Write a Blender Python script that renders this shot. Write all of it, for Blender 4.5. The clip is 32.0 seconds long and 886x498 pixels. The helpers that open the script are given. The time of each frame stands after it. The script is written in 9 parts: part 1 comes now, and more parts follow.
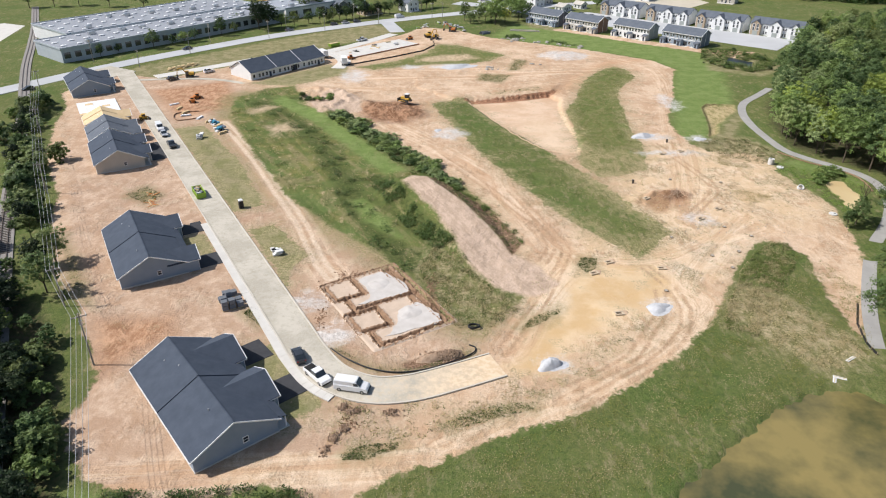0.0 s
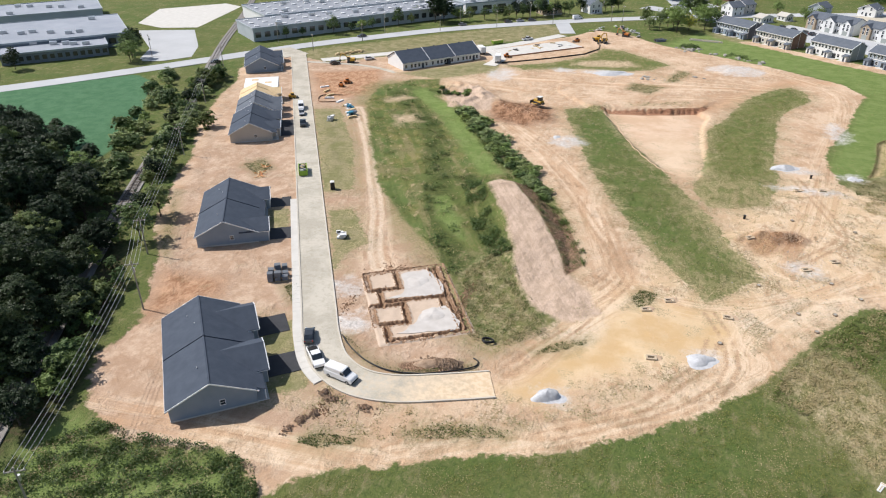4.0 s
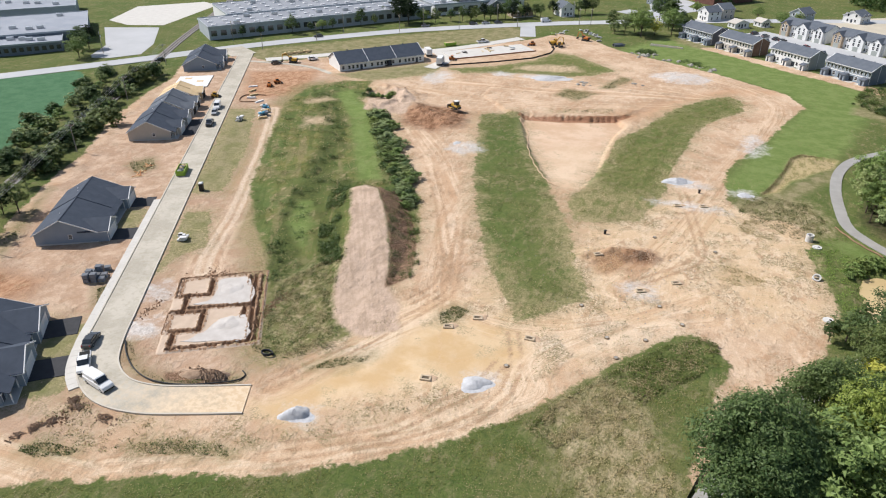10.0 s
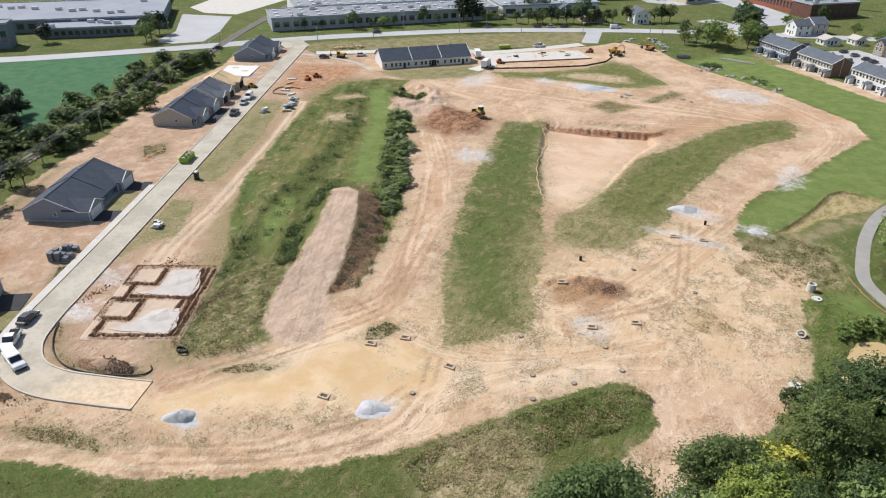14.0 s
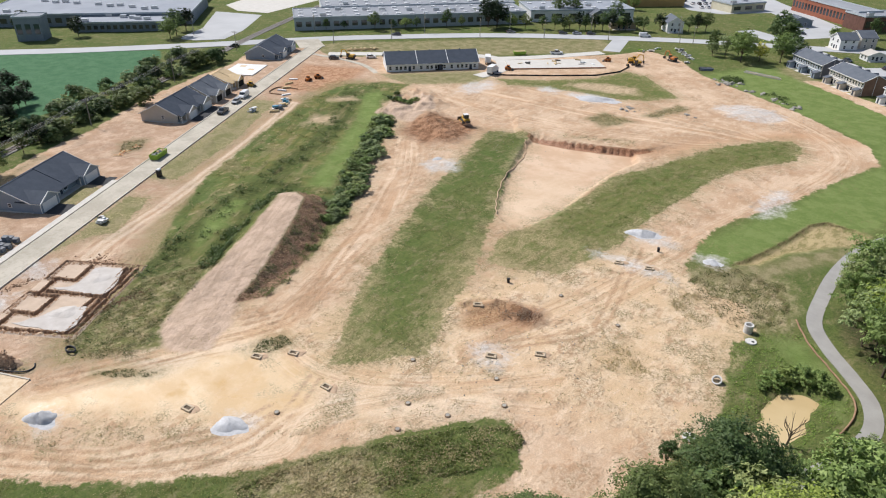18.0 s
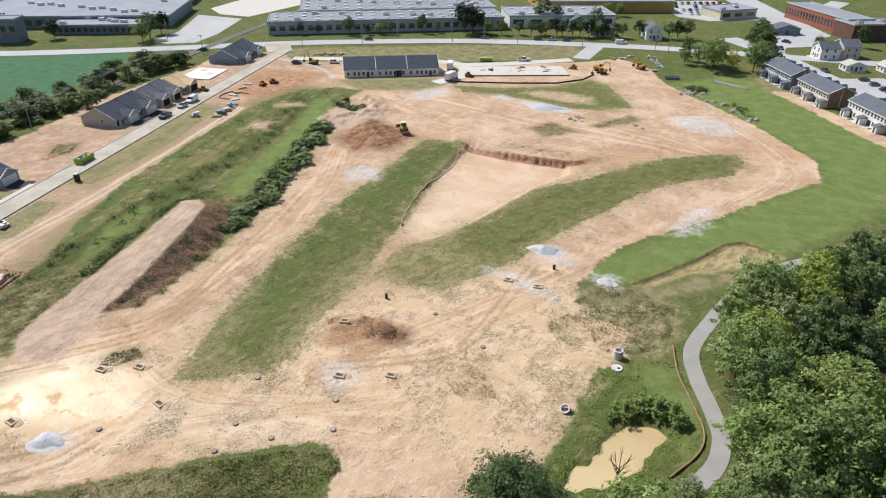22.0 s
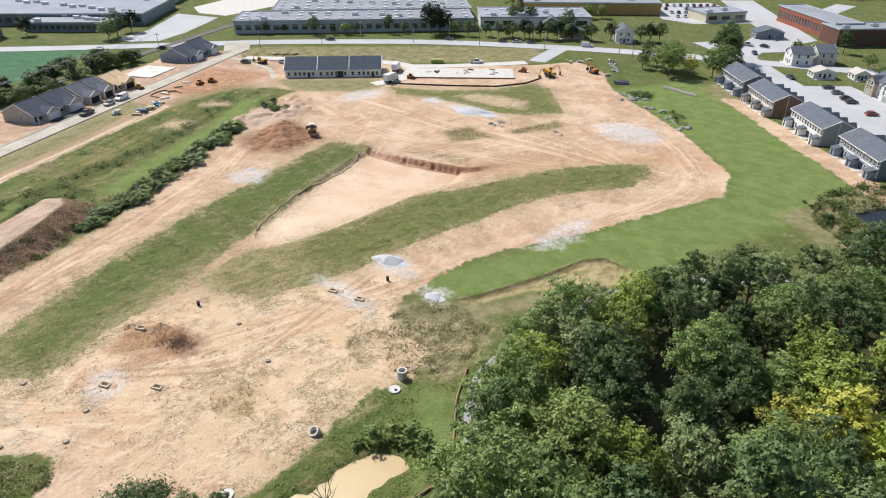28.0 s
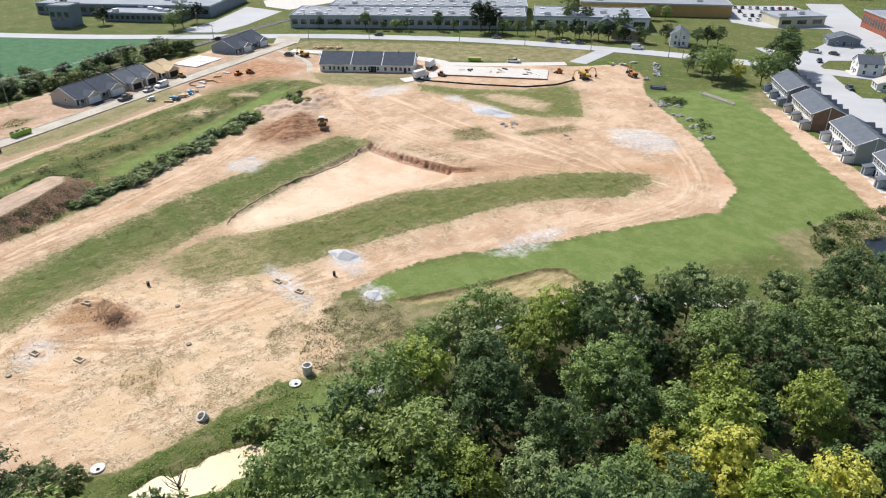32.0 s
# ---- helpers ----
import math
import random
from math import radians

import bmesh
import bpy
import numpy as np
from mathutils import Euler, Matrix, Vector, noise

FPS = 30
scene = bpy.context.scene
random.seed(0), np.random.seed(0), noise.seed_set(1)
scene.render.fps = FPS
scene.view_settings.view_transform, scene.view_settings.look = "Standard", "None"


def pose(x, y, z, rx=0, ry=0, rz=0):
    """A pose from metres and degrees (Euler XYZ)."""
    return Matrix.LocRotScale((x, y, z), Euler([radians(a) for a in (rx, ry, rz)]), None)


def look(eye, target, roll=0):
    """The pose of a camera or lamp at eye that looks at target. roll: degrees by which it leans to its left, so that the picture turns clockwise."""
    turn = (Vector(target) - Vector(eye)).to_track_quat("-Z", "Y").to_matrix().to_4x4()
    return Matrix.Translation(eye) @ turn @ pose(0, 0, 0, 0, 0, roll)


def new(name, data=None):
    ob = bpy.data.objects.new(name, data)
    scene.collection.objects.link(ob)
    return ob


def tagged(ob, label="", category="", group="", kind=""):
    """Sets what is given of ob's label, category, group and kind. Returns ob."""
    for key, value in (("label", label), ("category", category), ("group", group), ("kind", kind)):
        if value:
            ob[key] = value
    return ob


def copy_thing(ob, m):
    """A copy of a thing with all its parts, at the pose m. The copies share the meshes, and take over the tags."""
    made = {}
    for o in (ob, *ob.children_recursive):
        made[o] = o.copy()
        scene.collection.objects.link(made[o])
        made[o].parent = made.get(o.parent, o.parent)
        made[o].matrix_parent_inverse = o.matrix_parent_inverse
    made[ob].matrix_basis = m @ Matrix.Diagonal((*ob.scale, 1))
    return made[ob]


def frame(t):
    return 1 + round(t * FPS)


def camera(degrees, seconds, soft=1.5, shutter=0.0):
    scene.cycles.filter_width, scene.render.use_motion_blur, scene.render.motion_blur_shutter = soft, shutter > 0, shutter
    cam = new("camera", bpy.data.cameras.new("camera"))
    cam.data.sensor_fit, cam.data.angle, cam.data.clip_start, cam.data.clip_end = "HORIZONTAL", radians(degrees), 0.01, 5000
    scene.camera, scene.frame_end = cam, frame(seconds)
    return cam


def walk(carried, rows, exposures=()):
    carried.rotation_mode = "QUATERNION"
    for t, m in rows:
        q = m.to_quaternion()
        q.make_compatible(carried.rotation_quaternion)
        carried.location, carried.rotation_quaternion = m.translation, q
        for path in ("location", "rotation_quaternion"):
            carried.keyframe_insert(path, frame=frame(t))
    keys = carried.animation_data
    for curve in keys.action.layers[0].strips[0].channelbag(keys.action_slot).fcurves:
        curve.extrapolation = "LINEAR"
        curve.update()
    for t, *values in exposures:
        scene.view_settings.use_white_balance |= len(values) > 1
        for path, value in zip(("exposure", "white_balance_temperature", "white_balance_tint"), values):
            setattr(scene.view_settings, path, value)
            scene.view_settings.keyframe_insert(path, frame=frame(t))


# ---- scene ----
cam = camera(66.3, 32.0, soft=1.1)
METRES, EYE, TILT, LEAN, TURN = 246.753, 76.0, 0.62, 0.17, 0.0
ROWS = [
    (0.0, 0.0, 0.0, 0.0, 0.07, -29.75, -0.12),
    (0.5, 0.0157, 0.0039, -0.0002, 2.8, -29.77, -0.09),
    (1.0, 0.0309, 0.0079, -0.0, 5.53, -29.78, -0.04),
    (1.5, 0.0465, 0.012, 0.0, 8.3, -29.83, 0.01),
    (2.0, 0.0619, 0.016, -0.0001, 10.75, -29.86, 0.07),
    (2.5, 0.0774, 0.02, -0.0003, 13.08, -29.89, 0.13),
    (3.0, 0.0926, 0.0242, -0.0005, 15.21, -29.89, 0.18),
    (3.5, 0.1077, 0.0283, -0.0009, 17.21, -29.88, 0.21),
    (5.5, 0.1666, 0.0466, -0.0016, 20.14, -29.85, 0.2),
    (6.0, 0.1825, 0.0522, -0.002, 20.29, -29.83, 0.19),
    (6.5, 0.1965, 0.0572, -0.0025, 20.38, -29.82, 0.21),
    (7.0, 0.212, 0.0635, -0.0029, 20.41, -29.81, 0.25),
    (7.5, 0.2252, 0.0698, -0.0032, 20.45, -29.81, 0.24),
    (8.0, 0.2398, 0.078, -0.0036, 20.47, -29.8, 0.25),
    (8.5, 0.252, 0.086, -0.0038, 20.48, -29.8, 0.24),
    (9.0, 0.2655, 0.096, -0.004, 20.65, -29.8, 0.25),
    (9.5, 0.2767, 0.1053, -0.0042, 21.17, -29.81, 0.27),
    (10.0, 0.2893, 0.116, -0.0043, 22.39, -29.81, 0.23),
    (10.5, 0.3007, 0.1253, -0.0044, 23.74, -29.83, 0.17),
    (11.0, 0.3138, 0.1357, -0.0046, 24.74, -29.85, 0.09),
    (11.5, 0.3253, 0.1446, -0.0048, 25.7, -29.87, 0.0),
    (12.0, 0.3381, 0.1552, -0.0051, 27.18, -29.9, -0.1),
    (12.5, 0.349, 0.1649, -0.0053, 28.78, -29.92, -0.17),
    (13.0, 0.3614, 0.176, -0.0057, 30.21, -29.94, -0.25),
    (13.5, 0.3723, 0.1864, -0.0061, 31.33, -29.93, -0.27),
    (14.0, 0.3843, 0.1982, -0.0062, 32.13, -29.94, -0.31),
    (14.5, 0.3945, 0.2088, -0.0063, 32.75, -29.94, -0.36),
    (16.5, 0.4374, 0.2545, -0.0056, 36.13, -29.96, -0.39),
    (17.0, 0.449, 0.2666, -0.0055, 36.8, -29.94, -0.37),
    (17.5, 0.4591, 0.2772, -0.0052, 37.94, -29.94, -0.36),
    (18.0, 0.4709, 0.2894, -0.0052, 38.66, -29.91, -0.36),
    (18.5, 0.4808, 0.3001, -0.0049, 39.24, -29.89, -0.38),
    (19.0, 0.4922, 0.3125, -0.0046, 39.95, -29.87, -0.38),
    (19.5, 0.502, 0.3234, -0.0045, 40.52, -29.85, -0.34),
    (20.0, 0.5129, 0.336, -0.0039, 40.91, -29.84, -0.34),
    (20.5, 0.5225, 0.3468, -0.0038, 41.11, -29.8, -0.35),
    (21.0, 0.5334, 0.3596, -0.0038, 41.2, -29.77, -0.29),
    (21.5, 0.543, 0.3706, -0.0037, 41.26, -29.74, -0.26),
    (22.0, 0.5539, 0.3832, -0.0039, 41.29, -29.69, -0.24),
    (22.5, 0.5633, 0.3944, -0.0041, 41.31, -29.65, -0.2),
    (23.0, 0.574, 0.4071, -0.0041, 41.33, -29.63, -0.17),
    (23.5, 0.583, 0.4184, -0.0043, 41.34, -29.64, -0.16),
    (24.0, 0.5929, 0.4305, -0.0047, 41.36, -29.61, -0.12),
    (24.5, 0.6024, 0.4424, -0.0052, 41.51, -29.59, -0.13),
    (25.0, 0.6122, 0.4546, -0.0055, 42.1, -29.59, -0.09),
    (25.5, 0.6222, 0.4669, -0.0058, 42.55, -29.6, 0.02),
    (27.5, 0.6611, 0.5153, -0.0079, 44.97, -29.66, 0.2),
    (28.0, 0.6707, 0.5273, -0.0088, 45.51, -29.63, 0.13),
    (28.5, 0.6803, 0.5393, -0.0094, 46.01, -29.65, 0.13),
    (29.0, 0.6899, 0.5511, -0.01, 46.45, -29.67, 0.09),
    (29.5, 0.6993, 0.5631, -0.0105, 46.7, -29.66, 0.14),
    (30.0, 0.7085, 0.5753, -0.011, 46.91, -29.66, 0.24),
    (30.5, 0.7173, 0.5876, -0.0115, 47.61, -29.67, 0.34),
    (31.0, 0.726, 0.6, -0.0117, 49.39, -29.69, 0.43),
    (31.5, 0.7347, 0.6126, -0.0117, 51.79, -29.73, 0.55),
    (32.0, 0.7435, 0.6254, -0.0119, 54.19, -29.72, 0.64),
]
walk(cam, [(t, pose(0, 0, EYE, TILT, LEAN, TURN) @ pose(METRES * x, METRES * y, METRES * z, 90 + pitch, roll, yaw)) for t, x, y, z, yaw, pitch, roll in ROWS],
     exposures=((0.0, 0.37), (5.0, 0.38), (9.0, 0.34), (14.0, 0.25), (22.0, 0.27), (27.0, 0.36), (32.0, 0.46)))


# ---- light ----
SUN_EL, SUN_AZ = radians(48), radians(-90)      # the sun stands over -x
world = bpy.data.worlds.new("world")
scene.world = world
world.use_nodes = True
wn = world.node_tree
sky = wn.nodes.new("ShaderNodeTexSky")
sky.sky_type, sky.sun_disc, sky.sun_elevation, sky.sun_rotation = "NISHITA", False, SUN_EL, SUN_AZ
sky.air_density, sky.dust_density, sky.altitude = 1.0, 1.5, 150
wn.links.new(sky.outputs[0], wn.nodes["Background"].inputs[0])
wn.nodes["Background"].inputs[1].default_value = 0.086
sun = new("sun", bpy.data.lights.new("sun", "SUN"))
sun.data.energy, sun.data.angle, sun.data.color = 4.12, radians(0.55), (1.0, 0.965, 0.935)
sun.matrix_world = look((-math.cos(SUN_EL) * 300, 0, math.sin(SUN_EL) * 300), (0, 0, 0))

# ---- materials ----
MATS = {}


def nodes_of(name):
    m = bpy.data.materials.new(name)
    m.use_nodes = True
    t = m.node_tree
    return m, t, t.nodes["Principled BSDF"]


def add(t, kind, **kw):
    n = t.nodes.new(kind)
    for k, v in kw.items():
        n.inputs[k].default_value = v
    return n


def noise_tex(t, scale, detail=4.0, rough=0.6, coord="Object", stretch=None):
    tc = t.nodes.new("ShaderNodeTexCoord")
    src = tc.outputs[coord]
    if stretch:
        mp = t.nodes.new("ShaderNodeMapping")
        mp.inputs["Scale"].default_value = stretch
        t.links.new(src, mp.inputs[0])
        src = mp.outputs[0]
    n = add(t, "ShaderNodeTexNoise", Scale=scale, Detail=detail, Roughness=rough)
    t.links.new(src, n.inputs["Vector"])
    return n.outputs["Fac"]


def math_n(t, op, a, b=None, c=None):
    n = t.nodes.new("ShaderNodeMath")
    n.operation = op
    for k, v in enumerate((a, b, c)):
        if v is None:
            continue
        if isinstance(v, (int, float)):
            n.inputs[k].default_value = v
        else:
            t.links.new(v, n.inputs[k])
    return n.outputs[0]


def ramp(t, fac, lo, hi, a=0.0, b=1.0):
    n = t.nodes.new("ShaderNodeMapRange")
    n.clamp = True
    for k, v in enumerate((fac, lo, hi, a, b)):
        if isinstance(v, (int, float)):
            n.inputs[k].default_value = v
        else:
            t.links.new(v, n.inputs[k])
    return n.outputs[0]


def mixc(t, fac, a, b):
    n = t.nodes.new("ShaderNodeMix")
    n.data_type = "RGBA"
    for k, v in ((0, fac), (6, a), (7, b)):
        if isinstance(v, (int, float)):
            n.inputs[k].default_value = v
        elif isinstance(v, tuple):
            n.inputs[k].default_value = (*v, 1)
        else:
            t.links.new(v, n.inputs[k])
    return n.outputs[2]


def bump(t, bsdf, height, strength=0.4, dist=0.05):
    n = add(t, "ShaderNodeBump", Strength=strength, Distance=dist)
    t.links.new(height, n.inputs["Height"])
    t.links.new(n.outputs[0], bsdf.inputs["Normal"])


def surface(name, a, b, scale=1.0, fine=12.0, rough=0.8, metal=0.0, relief=0.3, dist=0.02, vary=0.0, spec=0.3, stretch=None, coat=0.0):
    """A worn surface: two colours mixed by coarse and fine noise, with relief; vary: brightness spread between objects."""
    if name in MATS:
        return MATS[name]
    m, t, p = nodes_of(name)
    big, small = noise_tex(t, scale, 3, stretch=stretch), noise_tex(t, fine, 3, stretch=stretch)
    f = math_n(t, "ADD", math_n(t, "MULTIPLY", ramp(t, big, 0.3, 0.7), 0.6), math_n(t, "MULTIPLY", small, 0.4))
    col = mixc(t, f, a, b)
    if vary:
        oi = t.nodes.new("ShaderNodeObjectInfo")
        hs = t.nodes.new("ShaderNodeHueSaturation")
        t.links.new(ramp(t, oi.outputs["Random"], 0, 1, 1 - vary, 1 + vary), hs.inputs["Value"])
        t.links.new(ramp(t, oi.outputs["Random"], 0, 1, 0.5 - vary * 0.06, 0.5 + vary * 0.06), hs.inputs["Hue"])
        t.links.new(col, hs.inputs["Color"])
        col = hs.outputs[0]
    t.links.new(col, p.inputs["Base Color"])
    p.inputs["Roughness"].default_value, p.inputs["Metallic"].default_value = rough, metal
    p.inputs["Specular IOR Level"].default_value = spec
    p.inputs["Coat Weight"].default_value = coat
    if relief:
        bump(t, p, small, relief, dist)
    MATS[name] = m
    return m


def leaf_material(name, a, b, dry=(0.16, 0.13, 0.03)):
    """Leaves: colour varies from leaf to leaf, from tree to tree and in large patches; some light passes through."""
    m, t, p = nodes_of(name)
    g = t.nodes.new("ShaderNodeNewGeometry")
    oi = t.nodes.new("ShaderNodeObjectInfo")
    col = mixc(t, g.outputs["Random Per Island"], a, b)
    col = mixc(t, ramp(t, oi.outputs["Random"], 0.55, 1.0, 0, 0.35), col, dry)
    hs = t.nodes.new("ShaderNodeHueSaturation")
    t.links.new(ramp(t, oi.outputs["Random"], 0, 1, 0.75, 1.25), hs.inputs["Value"])
    t.links.new(col, hs.inputs["Color"])
    t.links.new(hs.outputs[0], p.inputs["Base Color"])
    p.inputs["Roughness"].default_value = 0.55
    p.inputs["Specular IOR Level"].default_value = 0.25
    tr = t.nodes.new("ShaderNodeBsdfTranslucent")
    t.links.new(hs.outputs[0], tr.inputs["Color"])
    mx = t.nodes.new("ShaderNodeMixShader")
    mx.inputs[0].default_value = 0.27
    t.links.new(p.outputs[0], mx.inputs[1])
    t.links.new(tr.outputs[0], mx.inputs[2])
    t.links.new(mx.outputs[0], t.nodes["Material Output"].inputs["Surface"])
    return m


def glass_material():
    m, t, p = nodes_of("window_glass")
    t.links.new(mixc(t, noise_tex(t, 0.7), (0.012, 0.016, 0.02), (0.05, 0.06, 0.07)), p.inputs["Base Color"])
    p.inputs["Roughness"].default_value, p.inputs["Specular IOR Level"].default_value = 0.06, 0.8
    return m


SHINGLE = surface("slate_shingles", (0.040, 0.052, 0.074), (0.068, 0.084, 0.112), 0.5, 9, 0.85, relief=0.5, dist=0.03)
SHINGLE_GREY = surface("grey_shingles", (0.082, 0.098, 0.122), (0.14, 0.155, 0.18), 0.5, 9, 0.85, relief=0.4)
SIDING_BLUE = surface("blue_grey_siding", (0.22, 0.275, 0.335), (0.28, 0.33, 0.39), 0.4, 6, 0.6, relief=0.1)
SIDING_BEIGE = surface("beige_siding", (0.44, 0.41, 0.36), (0.52, 0.485, 0.43), 0.4, 6, 0.6, relief=0.1)
SIDING_TAN = surface("tan_siding", (0.36, 0.28, 0.19), (0.42, 0.33, 0.24), 0.4, 6, 0.6, relief=0.1)
SIDING_SAGE = surface("sage_grey_siding", (0.30, 0.33, 0.31), (0.36, 0.38, 0.36), 0.4, 6, 0.6, relief=0.1)
SIDING_WHITE = surface("white_siding", (0.66, 0.66, 0.65), (0.76, 0.76, 0.75), 0.4, 6, 0.6, relief=0.1)
TRIM = surface("white_trim", (0.70, 0.70, 0.70), (0.80, 0.80, 0.79), 1.5, 14, 0.5, relief=0.05)
CONCRETE = surface("pale_concrete", (0.50, 0.475, 0.43), (0.62, 0.595, 0.55), 0.35, 5, 0.85, relief=0.2)


def street_material():
    m, t, p = nodes_of("dusty_street")
    tc = t.nodes.new("ShaderNodeTexCoord")
    xyz = t.nodes.new("ShaderNodeSeparateXYZ")
    t.links.new(tc.outputs["Object"], xyz.inputs[0])
    a, b, f = noise_tex(t, 0.12, 5, 0.65), noise_tex(t, 0.9, 5, 0.7), noise_tex(t, 5, 3, 0.7)
    c = mixc(t, ramp(t, a, 0.42, 0.58), (0.395, 0.36, 0.295), (0.50, 0.46, 0.385))
    c = mixc(t, ramp(t, b, 0.5, 0.62, 0, 0.55), c, (0.36, 0.32, 0.25))
    c = mixc(t, ramp(t, f, 0.52, 0.66, 0, 0.3), c, (0.62, 0.57, 0.47))
    mud = math_n(t, "ADD", xyz.outputs[0], math_n(t, "MULTIPLY", math_n(t, "ADD", math_n(t, "SUBTRACT", a, 0.5), math_n(t, "SUBTRACT", b, 0.5)), 30.0))
    c = mixc(t, ramp(t, mud, -12.0, 6.0, 0, 0.95), c, mixc(t, ramp(t, b, 0.43, 0.57), (0.60, 0.44, 0.28), (0.68, 0.54, 0.375)))
    t.links.new(c, p.inputs["Base Color"])
    p.inputs["Roughness"].default_value = 0.9
    p.inputs["Specular IOR Level"].default_value = 0.2
    bump(t, p, f, 0.3, 0.02)
    return m


ROAD_MAT = street_material()
OLD_STREET = surface("worn_street", (0.44, 0.39, 0.30), (0.56, 0.50, 0.395), 0.12, 3, 0.9, relief=0.25)
ASPHALT = surface("black_asphalt", (0.035, 0.036, 0.04), (0.06, 0.06, 0.064), 0.5, 9, 0.9, relief=0.4)
PATH_MAT = surface("footpath_gravel", (0.27, 0.26, 0.245), (0.37, 0.36, 0.34), 0.3, 6, 0.95, relief=0.3)
MAIN_ROAD = surface("grey_asphalt", (0.38, 0.385, 0.39), (0.50, 0.505, 0.51), 0.05, 2, 0.9, relief=0.2)
GRAVEL_MAT = surface("pale_crushed_stone", (0.36, 0.365, 0.375), (0.60, 0.60, 0.61), 1.4, 14, 0.95, relief=0.6, dist=0.05)
GLASS = glass_material()
BARK = surface("bark", (0.07, 0.05, 0.035), (0.15, 0.12, 0.09), 2, 9, 0.95, relief=0.8, dist=0.05)
LEAF_A = leaf_material("leaves_mid_green", (0.13, 0.205, 0.055), (0.33, 0.43, 0.14))
LEAF_B = leaf_material("leaves_dark_green", (0.05, 0.098, 0.03), (0.145, 0.21, 0.072))
LEAF_C = leaf_material("leaves_yellow_green", (0.36, 0.38, 0.07), (0.60, 0.57, 0.13), (0.46, 0.44, 0.08))
LEAF_D = leaf_material("leaves_grey_green", (0.17, 0.24, 0.09), (0.41, 0.48, 0.215))
LEAF_F = leaf_material("leaves_deep_green", (0.07, 0.125, 0.042), (0.195, 0.27, 0.10))
# nearly black: the western trees' own shade is put into this leaf colour
LEAF_G = leaf_material("leaves_shade_darkened", (0.014, 0.03, 0.011), (0.042, 0.07, 0.026), (0.045, 0.055, 0.016))
LEAF_E = leaf_material("leaves_bright_green", (0.20, 0.28, 0.045), (0.40, 0.46, 0.11), (0.30, 0.36, 0.04))

# ---- mesh helpers ----


def link_mesh(name, verts, faces, mat, parent=None, label="", smooth=False):
    me = bpy.data.meshes.new(name)
    me.from_pydata(verts, [], faces)
    me.materials.append(mat)
    if smooth:
        me.polygons.foreach_set("use_smooth", [True] * len(me.polygons))
    me.update()
    ob = new(name, me)
    ob.parent = parent
    if label:
        ob["label"] = label
    return ob


def part(name, bm, mat, parent=None, label="", smooth=False):
    me = bpy.data.meshes.new(name)
    bmesh.ops.recalc_face_normals(bm, faces=bm.faces)
    bm.to_mesh(me)
    bm.free()
    me.materials.append(mat)
    if smooth:
        me.polygons.foreach_set("use_smooth", [True] * len(me.polygons))
    ob = new(name, me)
    ob.parent = parent
    if label:
        ob["label"] = label
    return ob


def box(bm, x0, x1, y0, y1, z0, z1, bevel=0.0, m=None):
    r = bmesh.ops.create_cube(bm, size=1.0)
    vs = r["verts"]
    for v in vs:
        v.co = Vector(((x0 + x1) / 2 + v.co.x * (x1 - x0), (y0 + y1) / 2 + v.co.y * (y1 - y0), (z0 + z1) / 2 + v.co.z * (z1 - z0)))
    if bevel:
        es = list({e for v in vs for e in v.link_edges})
        r = bmesh.ops.bevel(bm, geom=es, offset=bevel, segments=1, affect="EDGES")
        vs = list({v for f in r["faces"] for v in f.verts} | {v for v in vs if v.is_valid})
    if m:
        for v in vs:
            if v.is_valid:
                v.co = m @ v.co
    return bm


def bx(*a, **k):
    return box(bmesh.new(), *a, **k)


def prism(bm, pts, z0, z1):
    """An upright prism over a plan outline."""
    lo = [bm.verts.new((x, y, z0)) for x, y in pts]
    hi = [bm.verts.new((x, y, z1)) for x, y in pts]
    n = len(pts)
    bm.faces.new(hi)
    bm.faces.new(lo[::-1])
    for i in range(n):
        bm.faces.new((lo[i], lo[(i + 1) % n], hi[(i + 1) % n], hi[i]))
    return bm


def extrude_profile(bm, prof, a, b, axis="y"):
    """A closed profile (u, z) drawn along x or y from a to b."""
    def at(u, z, s):
        return (u, s, z) if axis == "y" else (s, u, z)
    p = [bm.verts.new(at(u, z, a)) for u, z in prof]
    q = [bm.verts.new(at(u, z, b)) for u, z in prof]
    n = len(prof)
    bm.faces.new(p)
    bm.faces.new(q[::-1])
    for i in range(n):
        bm.faces.new((p[i], q[i], q[(i + 1) % n], p[(i + 1) % n]))
    return bm


def tube(bm, a, b, r0, r1=None, seg=8):
    a, b = Vector(a), Vector(b)
    q = (b - a).to_track_quat("Z", "Y").to_matrix()
    r1 = r0 if r1 is None else r1
    rings = []
    for c, r in ((a, r0), (b, r1)):
        rings.append([bm.verts.new(c + q @ Vector((r * math.cos(k * 2 * math.pi / seg), r * math.sin(k * 2 * math.pi / seg), 0))) for k in range(seg)])
    for k in range(seg):
        bm.faces.new((rings[0][k], rings[0][(k + 1) % seg], rings[1][(k + 1) % seg], rings[1][k]))
    bm.faces.new(rings[0][::-1])
    bm.faces.new(rings[1])
    return bm


def thing(name, m, label, category, group="", kind=""):
    e = new(name)
    e.matrix_world = m
    e.empty_display_size = 0.5
    return tagged(e, label, category, group, kind)


